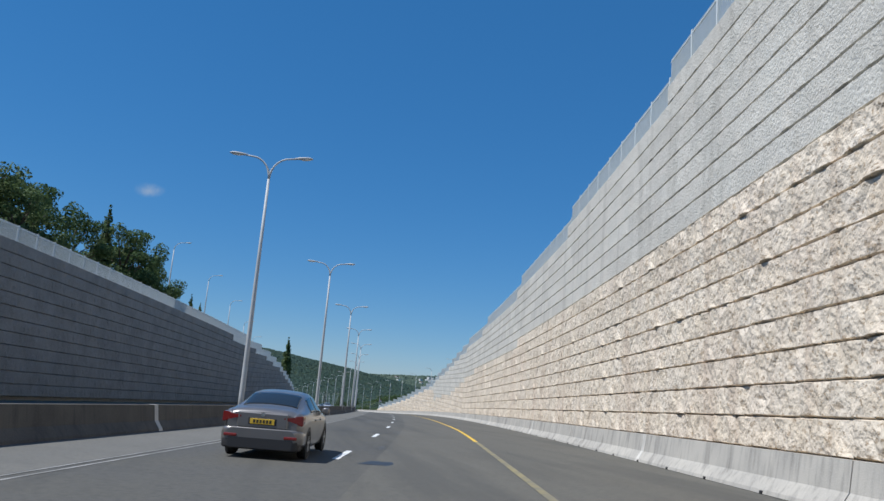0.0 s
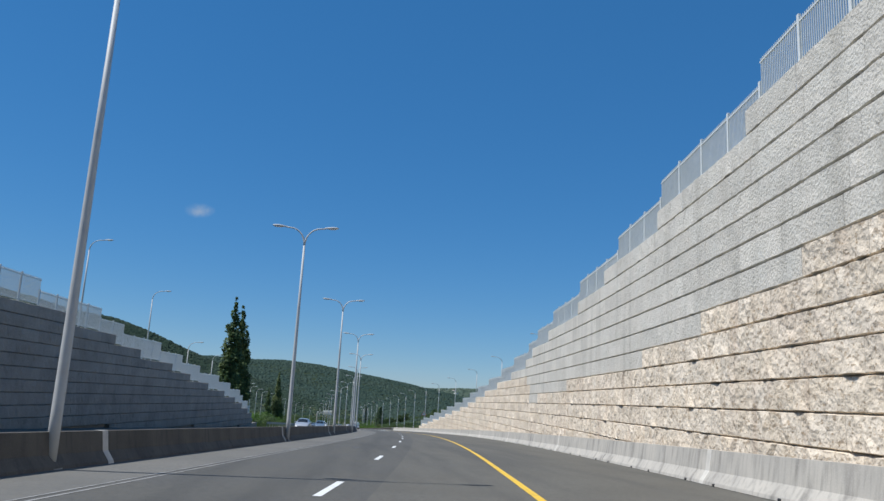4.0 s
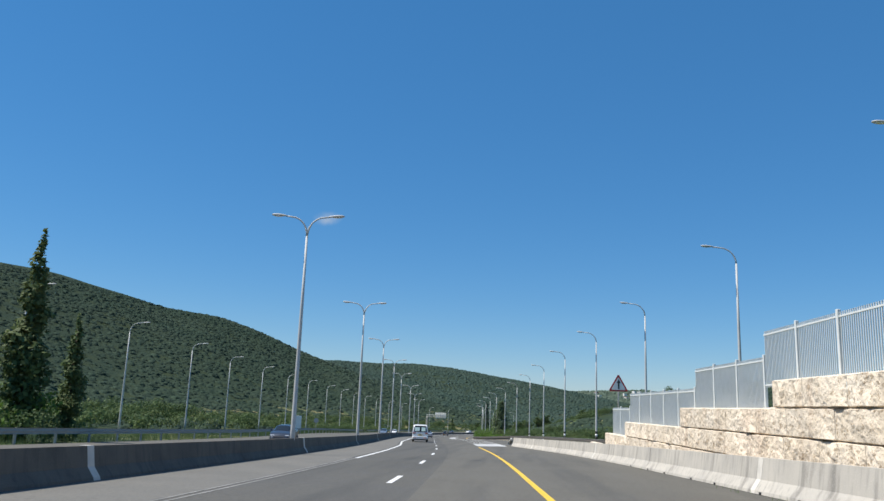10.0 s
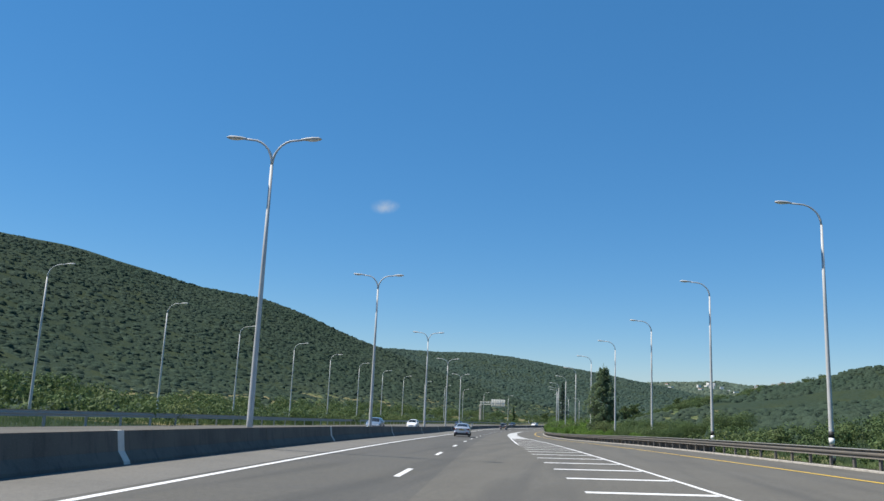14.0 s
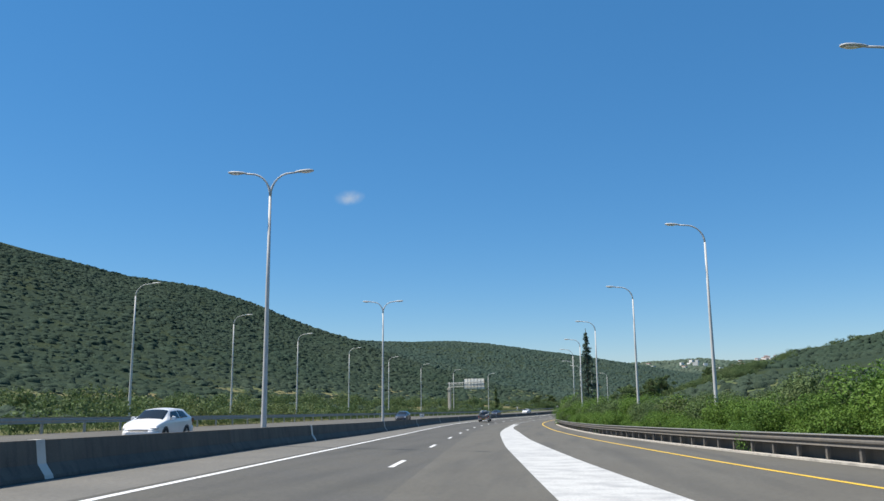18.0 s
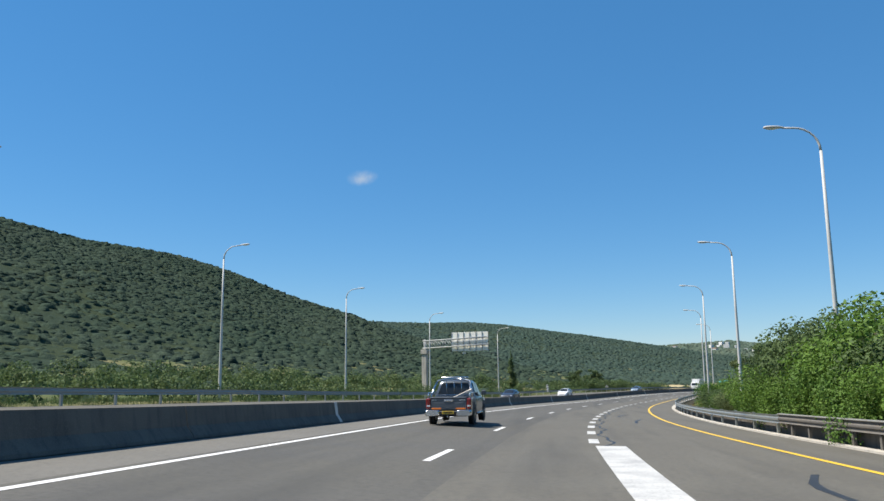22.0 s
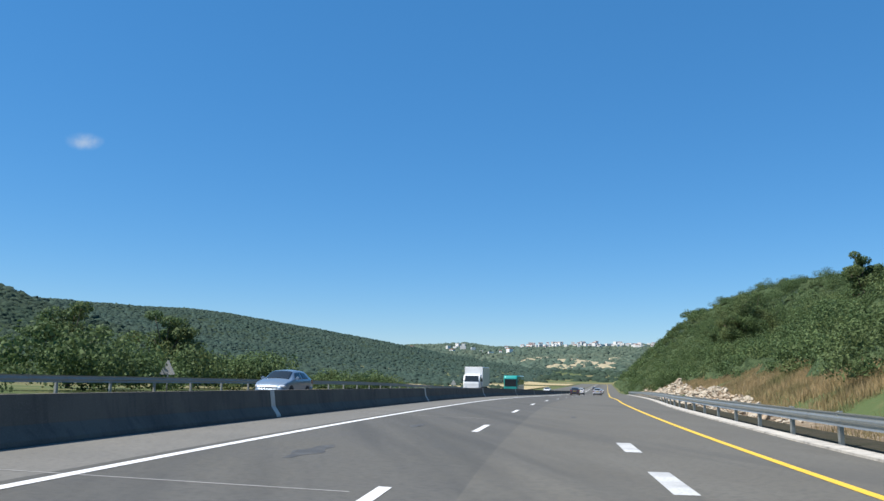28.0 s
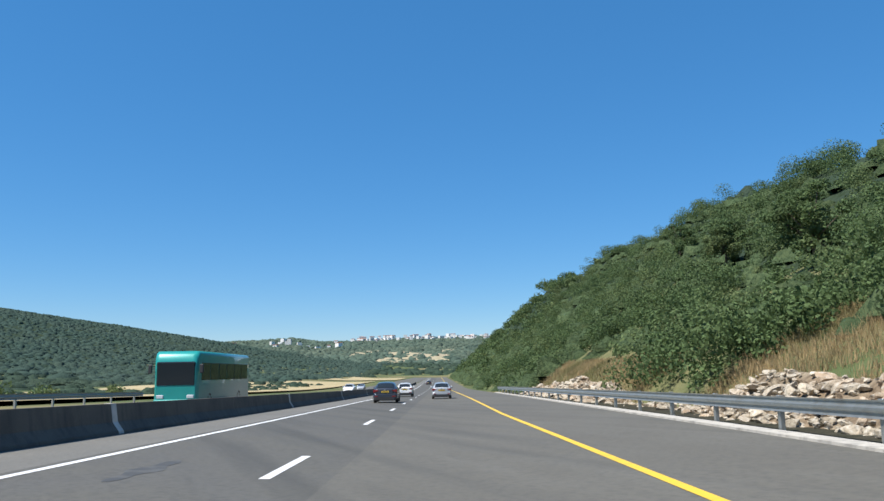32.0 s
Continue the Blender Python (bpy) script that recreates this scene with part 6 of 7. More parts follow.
def sedan(name, label, paint, tall=1.46, long=4.6, wide=0.89, hatch=False, group=""):
    """A saloon car, its rear at y = 0, its nose towards +y."""
    car = empty(name, Matrix(), label, "car", group)
    k, w = tall / 1.46, wide
    if hatch:
        rows = [(0, 0.3, w * 0.84, 0.86 * k, w * 0.74, 0.92 * k), (0.06, 0.27, w * 0.93, 0.94 * k, w * 0.8, 1.0 * k), (0.3, 0.24, w * 0.98, 0.96 * k, w * 0.74, 1.2 * k), (0.62, 0.22, w, 0.96 * k, w * 0.7, 1.4 * k), (1.6, 0.21, w, 0.94 * k, w * 0.7, 1.46 * k), (2.4, 0.21, w, 0.92 * k, w * 0.7, 1.42 * k), (3.25, 0.21, w, 0.9 * k, w * 0.8, 0.98 * k), (3.8, 0.22, w * 0.97, 0.8 * k, w * 0.74, 0.86 * k), (4.1, 0.25, w * 0.86, 0.66 * k, w * 0.66, 0.72 * k), (4.2, 0.32, w * 0.7, 0.54 * k, w * 0.5, 0.58 * k)]
        rear, front, doors, nose = (0.1, 0.58), (2.45, 3.2), ((0.75, 1.62), (1.7, 2.75)), 4.2
    else:
        rows = [(-0.02, 0.32, w * 0.83, 0.86 * k, w * 0.74, 0.96 * k), (0.04, 0.28, w * 0.92, 0.93 * k, w * 0.78, 1.04 * k), (0.25, 0.24, w * 0.97, 0.95 * k, w * 0.78, 1.07 * k), (0.6, 0.22, w * 0.995, 0.96 * k, w * 0.76, 1.1 * k), (1.0, 0.21, w, 0.96 * k, w * 0.72, 1.25 * k), (1.5, 0.21, w, 0.95 * k, w * 0.7, 1.41 * k), (2.1, 0.21, w, 0.94 * k, w * 0.7, 1.46 * k), (2.7, 0.21, w, 0.92 * k, w * 0.7, 1.43 * k), (3.1, 0.21, w, 0.91 * k, w * 0.72, 1.25 * k), (3.6, 0.21, w, 0.88 * k, w * 0.8, 0.97 * k), (4.2, 0.22, w * 0.96, 0.78 * k, w * 0.72, 0.85 * k), (4.5, 0.25, w * 0.84, 0.64 * k, w * 0.62, 0.7 * k), (4.6, 0.32, w * 0.7, 0.54 * k, w * 0.5, 0.58 * k)]
        rear, front, doors, nose = (0.66, 1.4), (2.78, 3.55), ((1.2, 2.02), (2.1, 3.12)), 4.6
    skin = Shell(rows)
    part("body", skin.mesh(), paint, car)
    part("rear_window", skin.patch(0.79, 1.0, rear, rear, 0), GLASS_DARK, car)
    part("windscreen", skin.patch(0.78, 1.0, front, front, 0), GLASS_DARK, car)
    lid = part("boot_lid", box(-w * 0.62, w * 0.62, -0.045, 0.05, 0.63 * k, 0.97 * k, 0.03), paint, car)
    part("plate_recess", box(-0.31, 0.31, -0.05, -0.03, 0.7 * k, 0.86 * k, 0.012), TRIM, lid)
    part("badge", tube([(0, -0.05, 0.925 * k), (0, -0.035, 0.925 * k)], 0.045, 14), CHROME, lid)
    bars(car, -0.05, 0.72 * k, 0.52, 0.115)
    part("rear_bumper", loft([(-0.1, w * 0.8, 0.34, 0.62 * k, 0.1), (-0.06, w * 0.92, 0.31, 0.64 * k, 0.12), (0.12, w * 0.99, 0.28, 0.64 * k, 0.12), (0.5, w * 1.004, 0.28, 0.62 * k, 0.1)]), paint, car)
    part("bumper_insert", loft([(-0.11, w * 0.76, 0.22, 0.43, 0.05), (-0.07, w * 0.9, 0.2, 0.43, 0.06), (0.14, w * 0.97, 0.2, 0.42, 0.06)]), TRIM, car, "black lower bumper insert")
    part("front_bumper", loft([(nose - 0.3, w * 0.97, 0.22, 0.56, 0.12), (nose, w * 0.8, 0.24, 0.54, 0.12), (nose + 0.07, w * 0.6, 0.28, 0.5, 0.1)]), paint, car)
    part("grille", box(-0.45, 0.45, nose - 0.05, nose + 0.045, 0.46, 0.58, 0.02), TRIM, car)
    for side in (1, -1):
        for y0, y1 in doors:
            part("side_window", skin.patch(0.525, 0.715, (y0, y1), (y0 + (0.22 if y0 == doors[0][0] else 0.02), y1 - (0.4 if y0 == doors[1][0] else 0.0)), side), GLASS_DARK, car)
        part("tail_light", swept_lamp(side, w, k), TAIL, car)
        part("reflector", box(side * w * 0.72 - 0.14, side * w * 0.72 + 0.14, -0.115, -0.05, 0.44, 0.5, 0.012), TAIL, car)
        part("headlight", box(side * w * 0.7 - 0.2, side * w * 0.7 + 0.14, nose - 0.4, nose - 0.06, 0.58 * k, 0.69 * k, 0.03), HEADLIGHT, car)
        y = doors[1][1] - 0.15
        part("mirror", loft([(y, 0.05, 0.97 * k, 1.07 * k, 0.04), (y + 0.05, 0.1, 0.94 * k, 1.1 * k, 0.06), (y + 0.16, 0.08, 0.95 * k, 1.08 * k, 0.05)]), paint, car).location.x = side * (w + 0.07)
        for y in (doors[0][1] - 0.3, doors[1][1] - 0.55):
            part("door_handle", box(side * (w - 0.03), side * (w + 0.02), y, y + 0.18, 0.8 * k, 0.835 * k, 0.01), paint, car)
        for y in (0.92, nose - 0.9):
            bm = bmesh.new()
            bmesh.ops.create_cone(bm, cap_ends=True, segments=24, radius1=0.36, radius2=0.36, depth=0.06, matrix=Matrix.Translation((side * (w - 0.03), y, 0.34)) @ Matrix.Rotation(math.pi / 2, 4, "Y"))
            part("wheel_arch", bm, TRIM, car)
            wheel(car, side * (w - 0.095), y, 0.315)
    part("underbody", box(-w * 0.85, w * 0.85, 0.15, nose - 0.2, 0.17, 0.32, 0.02), TRIM, car)
    return car


def van():
    car = empty("van", Matrix(), "white passenger van with dark red tail lights on the motorway", "van")
    paint, wide, long, tall = car_paint("white_van_paint", (0.74, 0.75, 0.74), 0.0), 0.91, 4.85, 1.93
    part("body", loft([(0.0, wide * 0.9, 0.5, 1.05, 0.1), (0.06, wide * 0.97, 0.36, 1.1, 0.12), (0.3, wide, 0.28, 1.12, 0.1), (3.4, wide, 0.26, 1.1, 0.1), (4.0, wide * 0.98, 0.26, 1.0, 0.14), (4.6, wide * 0.92, 0.28, 0.86, 0.18), (long, wide * 0.75, 0.35, 0.7, 0.15)]), paint, car)
    greenhouse(car, paint, 0.02, 0.22, 3.0, 4.15, 1.08, tall, wide * 0.985, wide * 0.88, [(0.55, 1.5, 1.45, 0.6), (1.62, 2.35, 2.3, 1.6), (2.45, 3.55, 2.95, 2.42)], (0.08, 0.9))
    part("rear_bumper", loft([(-0.16, wide * 0.86, 0.38, 0.62, 0.07), (-0.1, wide * 0.98, 0.36, 0.64, 0.08), (0.1, wide * 1.01, 0.36, 0.64, 0.08)]), paint, car)
    part("plate_garnish", box(-0.4, 0.4, -0.03, 0.02, 0.92, 0.97, 0.01), CHROME, car, "bright strip above the number plate")
    bars(car, -0.02, 0.74, 0.5, 0.12)
    part("badge", tube([(0, -0.01, 1.06), (0, 0.02, 1.06)], 0.05, 14), CHROME, car)
    arm = part("wiper", tube([(0.08, -0.03, 1.12), (-0.05, -0.02, 1.26), (-0.42, 0.02, 1.3)], 0.012, 6), BLACK, car)
    # Daylight seen through the van, put on the glass as pale opaque panels.
    shade = material("pale_daylight", (0.5, 0.66, 0.62), 0.6)
    for x0, x1 in ((-0.64, -0.08), (0.14, 0.62)):
        pts = [(x0, 0.058, 1.24), (x1, 0.058, 1.24), (x1 * 0.97, 0.156, 1.66), (x0 * 0.97, 0.156, 1.66)]
        part("window_daylight", panel(pts, 0.024), shade, car, "pale green panel for daylight seen through the rear window")
    for side in (1, -1):
        part("tail_light", box(side * 0.7 - 0.16, side * 0.7 + 0.2, -0.02, 0.25, 0.92, 1.1, 0.03), TAIL, car, "dark red tail light")
        part("reverse_light", box(side * 0.6 - 0.06, side * 0.6 + 0.05, -0.03, 0.1, 0.96, 1.05, 0.02), HEADLIGHT, car)
        part("bumper_reflector", box(side * 0.62 - 0.16, side * 0.62 + 0.16, -0.175, -0.1, 0.45, 0.5, 0.01), AMBER, car)
        part("headlight", box(side * 0.68 - 0.18, side * 0.68 + 0.16, 4.45, 4.72, 0.72, 0.86, 0.03), HEADLIGHT, car)
        part("mirror", box(side * 1.03 - 0.09, side * 1.03 + 0.09, 3.45, 3.55, 1.12, 1.36, 0.03), TRIM, car)
        for y in (0.85, 3.75):
            bm = bmesh.new()
            bmesh.ops.create_cone(bm, cap_ends=True, segments=24, radius1=0.38, radius2=0.38, depth=0.05, matrix=Matrix.Translation((side * (wide - 0.015), y, 0.36)) @ Matrix.Rotation(math.pi / 2, 4, "Y"))
            part("wheel_arch", bm, TRIM, car)
            wheel(car, side * (wide - 0.1), y, 0.325)
        part("door_handle", box(side * wide, side * (wide + 0.03), 2.4, 2.6, 0.98, 1.03, 0.01), TRIM, car)
    part("underbody", box(-0.8, 0.8, 0.2, 4.4, 0.22, 0.4, 0.02), TRIM, car)
    return car


def pickup():
    car = empty("pickup_truck", Matrix(), "dark grey pickup truck with chrome roll bars on the motorway", "pickup truck")
    paint, wide, long = car_paint("dark_grey_paint", (0.1, 0.118, 0.135), 0.6), 0.925, 5.3
    belt = 1.12
    part("cab_body", loft([(1.62, wide * 0.985, 0.42, belt, 0.1), (1.8, wide, 0.4, belt + 0.02, 0.1), (3.6, wide, 0.38, belt, 0.1), (4.5, wide * 0.98, 0.4, belt - 0.06, 0.16), (5.1, wide * 0.92, 0.42, belt - 0.16, 0.2), (long, wide * 0.75, 0.48, belt - 0.3, 0.2)]), paint, car)
    greenhouse(car, paint, 1.68, 1.86, 3.1, 4.0, belt, 1.8, wide * 0.94, wide * 0.74, [(1.95, 2.6, 2.58, 2.02), (2.7, 3.55, 2.98, 2.66)], (0.12, 0.86))
    for side in (1, -1):
        part("bed_side", loft([(0.04, 0.05, 0.52, 1.1, 0.03), (0.1, 0.06, 0.5, 1.12, 0.03), (1.6, 0.06, 0.48, 1.12, 0.03)]), paint, car).location.x = side * (wide - 0.06)
        part("tail_light", box(side * (wide - 0.085) - 0.095, side * (wide - 0.085) + 0.09, -0.02, 0.2, 0.68, 1.1, 0.035), TAIL, car)
        part("tail_light_lens", box(side * (wide - 0.09) - 0.07, side * (wide - 0.09) + 0.07, -0.027, 0.1, 0.76, 0.83, 0.012), HEADLIGHT, car)
        part("bumper_corner", loft([(-0.25, 0.25, 0.42, 0.62, 0.06), (-0.18, 0.31, 0.4, 0.64, 0.06), (0.05, 0.32, 0.42, 0.64, 0.06)]), CHROME, car, "chrome bumper corner").location.x = side * 0.64
        part("reflector", box(side * 0.5 - 0.2, side * 0.5 + 0.2, -0.02, 0.02, 0.66, 0.72, 0.008), AMBER, car)
        part("side_rail", tube([(side * 0.86, 0.12, 1.1), (side * 0.86, 0.14, 1.27), (side * 0.86, 0.3, 1.31), (side * 0.86, 1.1, 1.31), (side * 0.86, 1.3, 1.28)], 0.028, 8), CHROME, car)
        part("roll_bar", tube([(side * 0.84, 1.0, 1.1), (side * 0.8, 1.2, 1.5), (side * 0.68, 1.42, 1.8), (side * 0.4, 1.46, 1.86), (0, 1.47, 1.87)], 0.035, 8), CHROME, car)
        part("roll_bar_stay", tube([(side * 0.82, 0.55, 1.14), (side * 0.78, 0.95, 1.5), (side * 0.7, 1.38, 1.76)], 0.03, 8), CHROME, car)
        part("mirror", box(side * 1.04 - 0.1, side * 1.04 + 0.1, 3.35, 3.45, belt + 0.03, belt + 0.24, 0.03), paint, car)
        part("side_step", tube([(side * 0.93, 1.75, 0.42), (side * 0.95, 3.5, 0.42)], 0.035, 8), CHROME, car)
        part("headlight", box(side * 0.7 - 0.2, side * 0.7 + 0.16, 4.95, 5.2, 0.82, 0.98, 0.03), HEADLIGHT, car)
        for y in (1.05, 4.2):
            bm = bmesh.new()
            bmesh.ops.create_cone(bm, cap_ends=True, segments=24, radius1=0.47, radius2=0.47, depth=0.06, matrix=Matrix.Translation((side * (wide - 0.02), y, 0.44)) @ Matrix.Rotation(math.pi / 2, 4, "Y"))
            part("wheel_arch", bm, TRIM, car)
            wheel(car, side * (wide - 0.1), y, 0.385, 0.26)
        for y in (2.35, 3.1):
            part("door_handle", box(side * wide, side * (wide + 0.03), y, y + 0.18, belt - 0.16, belt - 0.12, 0.01), CHROME, car)
    gate = part("tailgate", box(-wide + 0.17, wide - 0.17, 0.0, 0.07, 0.62, 1.12, 0.03), paint, car)
    part("tailgate_panel", box(-wide + 0.3, wide - 0.3, -0.012, 0.02, 0.7, 0.94, 0.02), paint, gate)
    part("tailgate_lip", box(-wide + 0.18, wide - 0.18, -0.02, 0.08, 1.1, 1.15, 0.02), paint, gate)
    for x, w in ((-0.58, 0.2), (0.56, 0.26)):
        part("badge", box(x - w / 2, x + w / 2, -0.008, 0.01, 1.02, 1.05), CHROME, gate)
    part("tailgate_handle", box(-0.2, 0.2, -0.03, 0.02, 0.97, 1.05, 0.015), CHROME, car)
    part("bed_floor", box(-wide + 0.1, wide - 0.1, 0.05, 1.62, 0.58, 0.64), TRIM, car)
    part("bumper", box(-0.36, 0.36, -0.16, 0.02, 0.42, 0.6, 0.03), TRIM, car)
    bars(car, -0.165, 0.48, 0.48, 0.12, 7)
    part("tow_hitch", tube([(0, -0.28, 0.42), (0, -0.26, 0.36), (0, -0.1, 0.34)], 0.03, 8), CHROME, car)
    part("roof_bar", tube([(-0.6, 1.75, 1.9), (-0.55, 1.75, 1.94), (0.55, 1.75, 1.94), (0.6, 1.75, 1.9)], 0.03, 8), CHROME, car)
    for x in (-0.32, 0.0, 0.32):
        part("cab_guard_bar", tube([(x, 1.52, 1.1), (x, 1.5, 1.82)], 0.014, 6), CHROME, car)
    part("guard_crossbar", tube([(-0.7, 1.5, 1.2), (0.7, 1.5, 1.2)], 0.016, 6), CHROME, car)
    part("underbody", box(-0.7, 0.7, 0.3, 5.0, 0.36, 0.6, 0.03), TRIM, car)
    load = part("timber", box(-0.05, 0.05, 0, 0.9, -0.06, 0.06, 0.01), material("pale_timber", (0.5, 0.46, 0.4), 0.8), car, "pale timber in the load bed")
    load.matrix_local = Matrix.Translation((0.15, 0.4, 1.08)) @ Euler((radians(22), 0, radians(-60))).to_matrix().to_4x4()
    return car


def put(thing, s, d, turn=0.0):
    thing.matrix_world = stand(s, d, 0.0, turn)
    return thing


put(sedan("car", "grey metallic saloon car on the grey asphalt", car_paint("grey_metallic", (0.2, 0.19, 0.185), 0.5)), 17.2, -3.4)
put(sedan("car", "silver blue saloon car on the grey asphalt", car_paint("silver_metallic", (0.46, 0.5, 0.55), 0.45), 1.43), 434.0, -4.2)
put(van(), 341.2, -4.15)
put(pickup(), 582.4, -5.0)
far_colours = [("silver", (0.5, 0.52, 0.54), 0.4), ("white", (0.75, 0.75, 0.74), 0.0), ("dark", (0.05, 0.06, 0.08), 0.4), ("blue grey", (0.2, 0.26, 0.33), 0.4)]
protos = {}
for s, off, which, turn in ((206, -6.2, 0, 180), (249, -6.5, 3, 180), (265, -6.5, 1, 180), (318, -6.5, 2, 180), (443, -6.5, 3, 180), (482, -6.5, 1, 180), (564, -6.5, 2, 180), (658, -6.5, 2, 180), (690, -6.5, 1, 180), (745, -6.5, 3, 180), (930, -6.0, 1, 180), (985, -9.5, 0, 180), (858, 4.4, 2, 0), (873, 8.5, 0, 0), (888, 4.5, 1, 0), (960, 8.4, 1, 0), (1010, 8.5, 0, 0), (1080, 4.8, 2, 0)):
    name, colour, metal = far_colours[which]
    m = stand(s, float(MEDIAN(s)) + off, 0, turn)
    if which not in protos:
        protos[which] = sedan("car", "%s hatchback car on the motorway" % name, car_paint(name.replace(" ", "_") + "_paint", colour, metal), 1.48, 4.2, 0.88, True, "passing cars")
        protos[which].matrix_world = m
    else:
        copy_thing(protos[which], m)


def box_truck():
    car = empty("box_truck", Matrix(), "white box truck with a tall cargo body on the oncoming road", "truck")
    paint = car_paint("white_truck_paint", (0.76, 0.77, 0.77), 0.0)
    part("cargo_box", box(-1.2, 1.2, 0.0, 6.0, 0.95, 3.5, 0.04), paint, car)
    part("cab", loft([(6.15, 1.05, 0.5, 2.45, 0.12), (6.4, 1.1, 0.45, 2.6, 0.15), (7.4, 1.1, 0.45, 2.45, 0.2), (7.85, 1.05, 0.45, 1.6, 0.2), (7.95, 0.95, 0.5, 1.4, 0.2)]), paint, car)
    part("windscreen", panel([(0.95, 7.87, 1.62), (-0.95, 7.87, 1.62), (-0.85, 7.46, 2.35), (0.85, 7.46, 2.35)][::1], 0.03), GLASS_DARK, car)
    for side in (1, -1):
        part("side_window", box(side * 1.09 - 0.02, side * 1.09 + 0.03, 6.6, 7.4, 1.6, 2.2, 0.01), GLASS_DARK, car)
        part("headlight", box(side * 0.75 - 0.18, side * 0.75 + 0.18, 7.85, 8.0, 0.75, 0.95, 0.03), HEADLIGHT, car)
        part("mirror", box(side * 1.3 - 0.08, side * 1.3 + 0.08, 7.4, 7.5, 1.6, 2.05, 0.02), TRIM, car)
        for y in (1.5, 7.0):
            wheel(car, side * 1.0, y, 0.45, 0.3)
    part("chassis", box(-0.5, 0.5, 0.2, 7.0, 0.55, 0.95, 0.02), TRIM, car)
    part("front_bumper", box(-1.05, 1.05, 7.85, 8.05, 0.4, 0.7, 0.04), paint, car)
    return car


def coach():
    car = empty("coach", Matrix(), "turquoise green coach on the oncoming road", "bus")
    paint = car_paint("turquoise_paint", (0.02, 0.3, 0.27), 0.1)
    part("body", loft([(0, 1.2, 0.4, 3.25, 0.15), (0.15, 1.25, 0.35, 3.35, 0.2), (11.6, 1.25, 0.35, 3.35, 0.2), (11.9, 1.2, 0.4, 3.1, 0.3), (12.0, 1.1, 0.5, 2.6, 0.3)]), paint, car)
    part("windscreen", box(-1.1, 1.1, 11.85, 12.03, 1.4, 2.75, 0.06), GLASS_DARK, car)
    for side in (1, -1):
        for k in range(6):
            part("side_window", box(side * 1.25 - 0.02, side * 1.25 + 0.015, 0.6 + 1.8 * k, 2.3 + 1.8 * k, 1.7, 2.7, 0.01), GLASS_DARK, car)
        part("headlight", box(side * 0.85 - 0.2, side * 0.85 + 0.2, 11.9, 12.04, 0.7, 0.9, 0.03), HEADLIGHT, car)
        part("mirror", box(side * 1.45 - 0.1, side * 1.45 + 0.1, 11.9, 12.05, 2.1, 2.6, 0.03), TRIM, car)
        for y in (2.8, 9.6):
            wheel(car, side * 1.1, y, 0.5, 0.3)
    part("front_bumper", box(-1.2, 1.2, 11.95, 12.1, 0.35, 0.65, 0.05), paint, car)
    return car


put(box_truck(), 811.5, float(MEDIAN(811)) - 6.6, 180)
put(coach(), 858.0, float(MEDIAN(858)) - 6.6, 180)
# ---- signs, gantry, fields, town ----
SIGN_RED = material("red_sign_film", (0.5, 0.03, 0.03), 0.5)
SIGN_BACK = material("grey_sign_back", (0.4, 0.4, 0.39), 0.6, 0.4)
PANEL_BACK = material("cream_sign_back", (0.86, 0.84, 0.76), 0.6, grain=[(1.5, (0.74, 0.72, 0.64), 0.5, 0.45, 0.7)])
STEEL_DARK = material("dark_steel", (0.1, 0.1, 0.1), 0.6, 0.3)


def warning_sign(s, d, high, size, label, back=False, base=0.0):
    """A triangular warning sign on a post; the plate faces the oncoming driver."""
    sign = empty("warning_sign", stand(s, d, base, 0, False), label, "road sign")
    part("post", tube([(0, 0.06, -0.3), (0, 0.06, high + size * 0.8)], 0.045, 10), GALV, sign)
    def tri(k, y, thick):
        h = size * 0.87
        pts = [(-size / 2 * k, y, high + h / 3 - h / 3 * k), (size / 2 * k, y, high + h / 3 - h / 3 * k), (0, y, high + h / 3 + h * 2 / 3 * k)]
        bm = bmesh.new()
        f, b = [bm.verts.new(p) for p in pts], [bm.verts.new((p[0], p[1] + thick, p[2])) for p in pts]
        bm.faces.new(f), bm.faces.new(b[::-1])
        for i in range(3):
            bm.faces.new((f[i], b[i], b[(i + 1) % 3], f[(i + 1) % 3]))
        bmesh.ops.bevel(bm, geom=[e for e in bm.edges if abs(e.verts[0].co.y - e.verts[1].co.y) > 0.001], offset=size * 0.05 * k, segments=3, affect="EDGES")
        return bm
    part("plate", tri(1, 0, 0.012), SIGN_BACK if back else SIGN_RED, sign, "red bordered plate" if not back else "grey plate back")
    if not back:
        face = part("face", tri(0.74, -0.004, 0.003), WHITE, sign, "white face")
        part("arrow_stem", box(-0.03 * size, 0.05 * size, -0.009, -0.005, high + size * 0.12, high + size * 0.5), BLACK, face)
        part("arrow_head", panel([(-0.09 * size, -0.006, high + size * 0.42), (0.11 * size, -0.006, high + size * 0.42), (0.01 * size, -0.006, high + size * 0.6)], 0.003), BLACK, face)
    return sign


warning_sign(297.5, 9.15, 3.0, 1.25, "red and white triangular merging traffic sign on a tall post", base=1.2)
warning_sign(745, -22.6, 1.5, 1.0, "back of a triangular road sign on a post", True)
warning_sign(832, -22.6, 1.5, 1.0, "back of a triangular road sign beyond the barrier", True)
m = stand(376, -24.4, 0, 0, False)
m.translation.z += land_at(376, -24.4)
board = empty("road_sign", m, "plain white sign board on two posts beside the oncoming road", "road sign")
part("board", box(-0.55, 0.55, -0.02, 0.02, 0.75, 2.75, 0.01), WHITE, board)
for x in (-0.35, 0.35):
    part("post", tube([(x, 0.06, -0.2), (x, 0.06, 2.6)], 0.04, 8), GALV, board)
m = stand(370, -20.6, 0, 0)
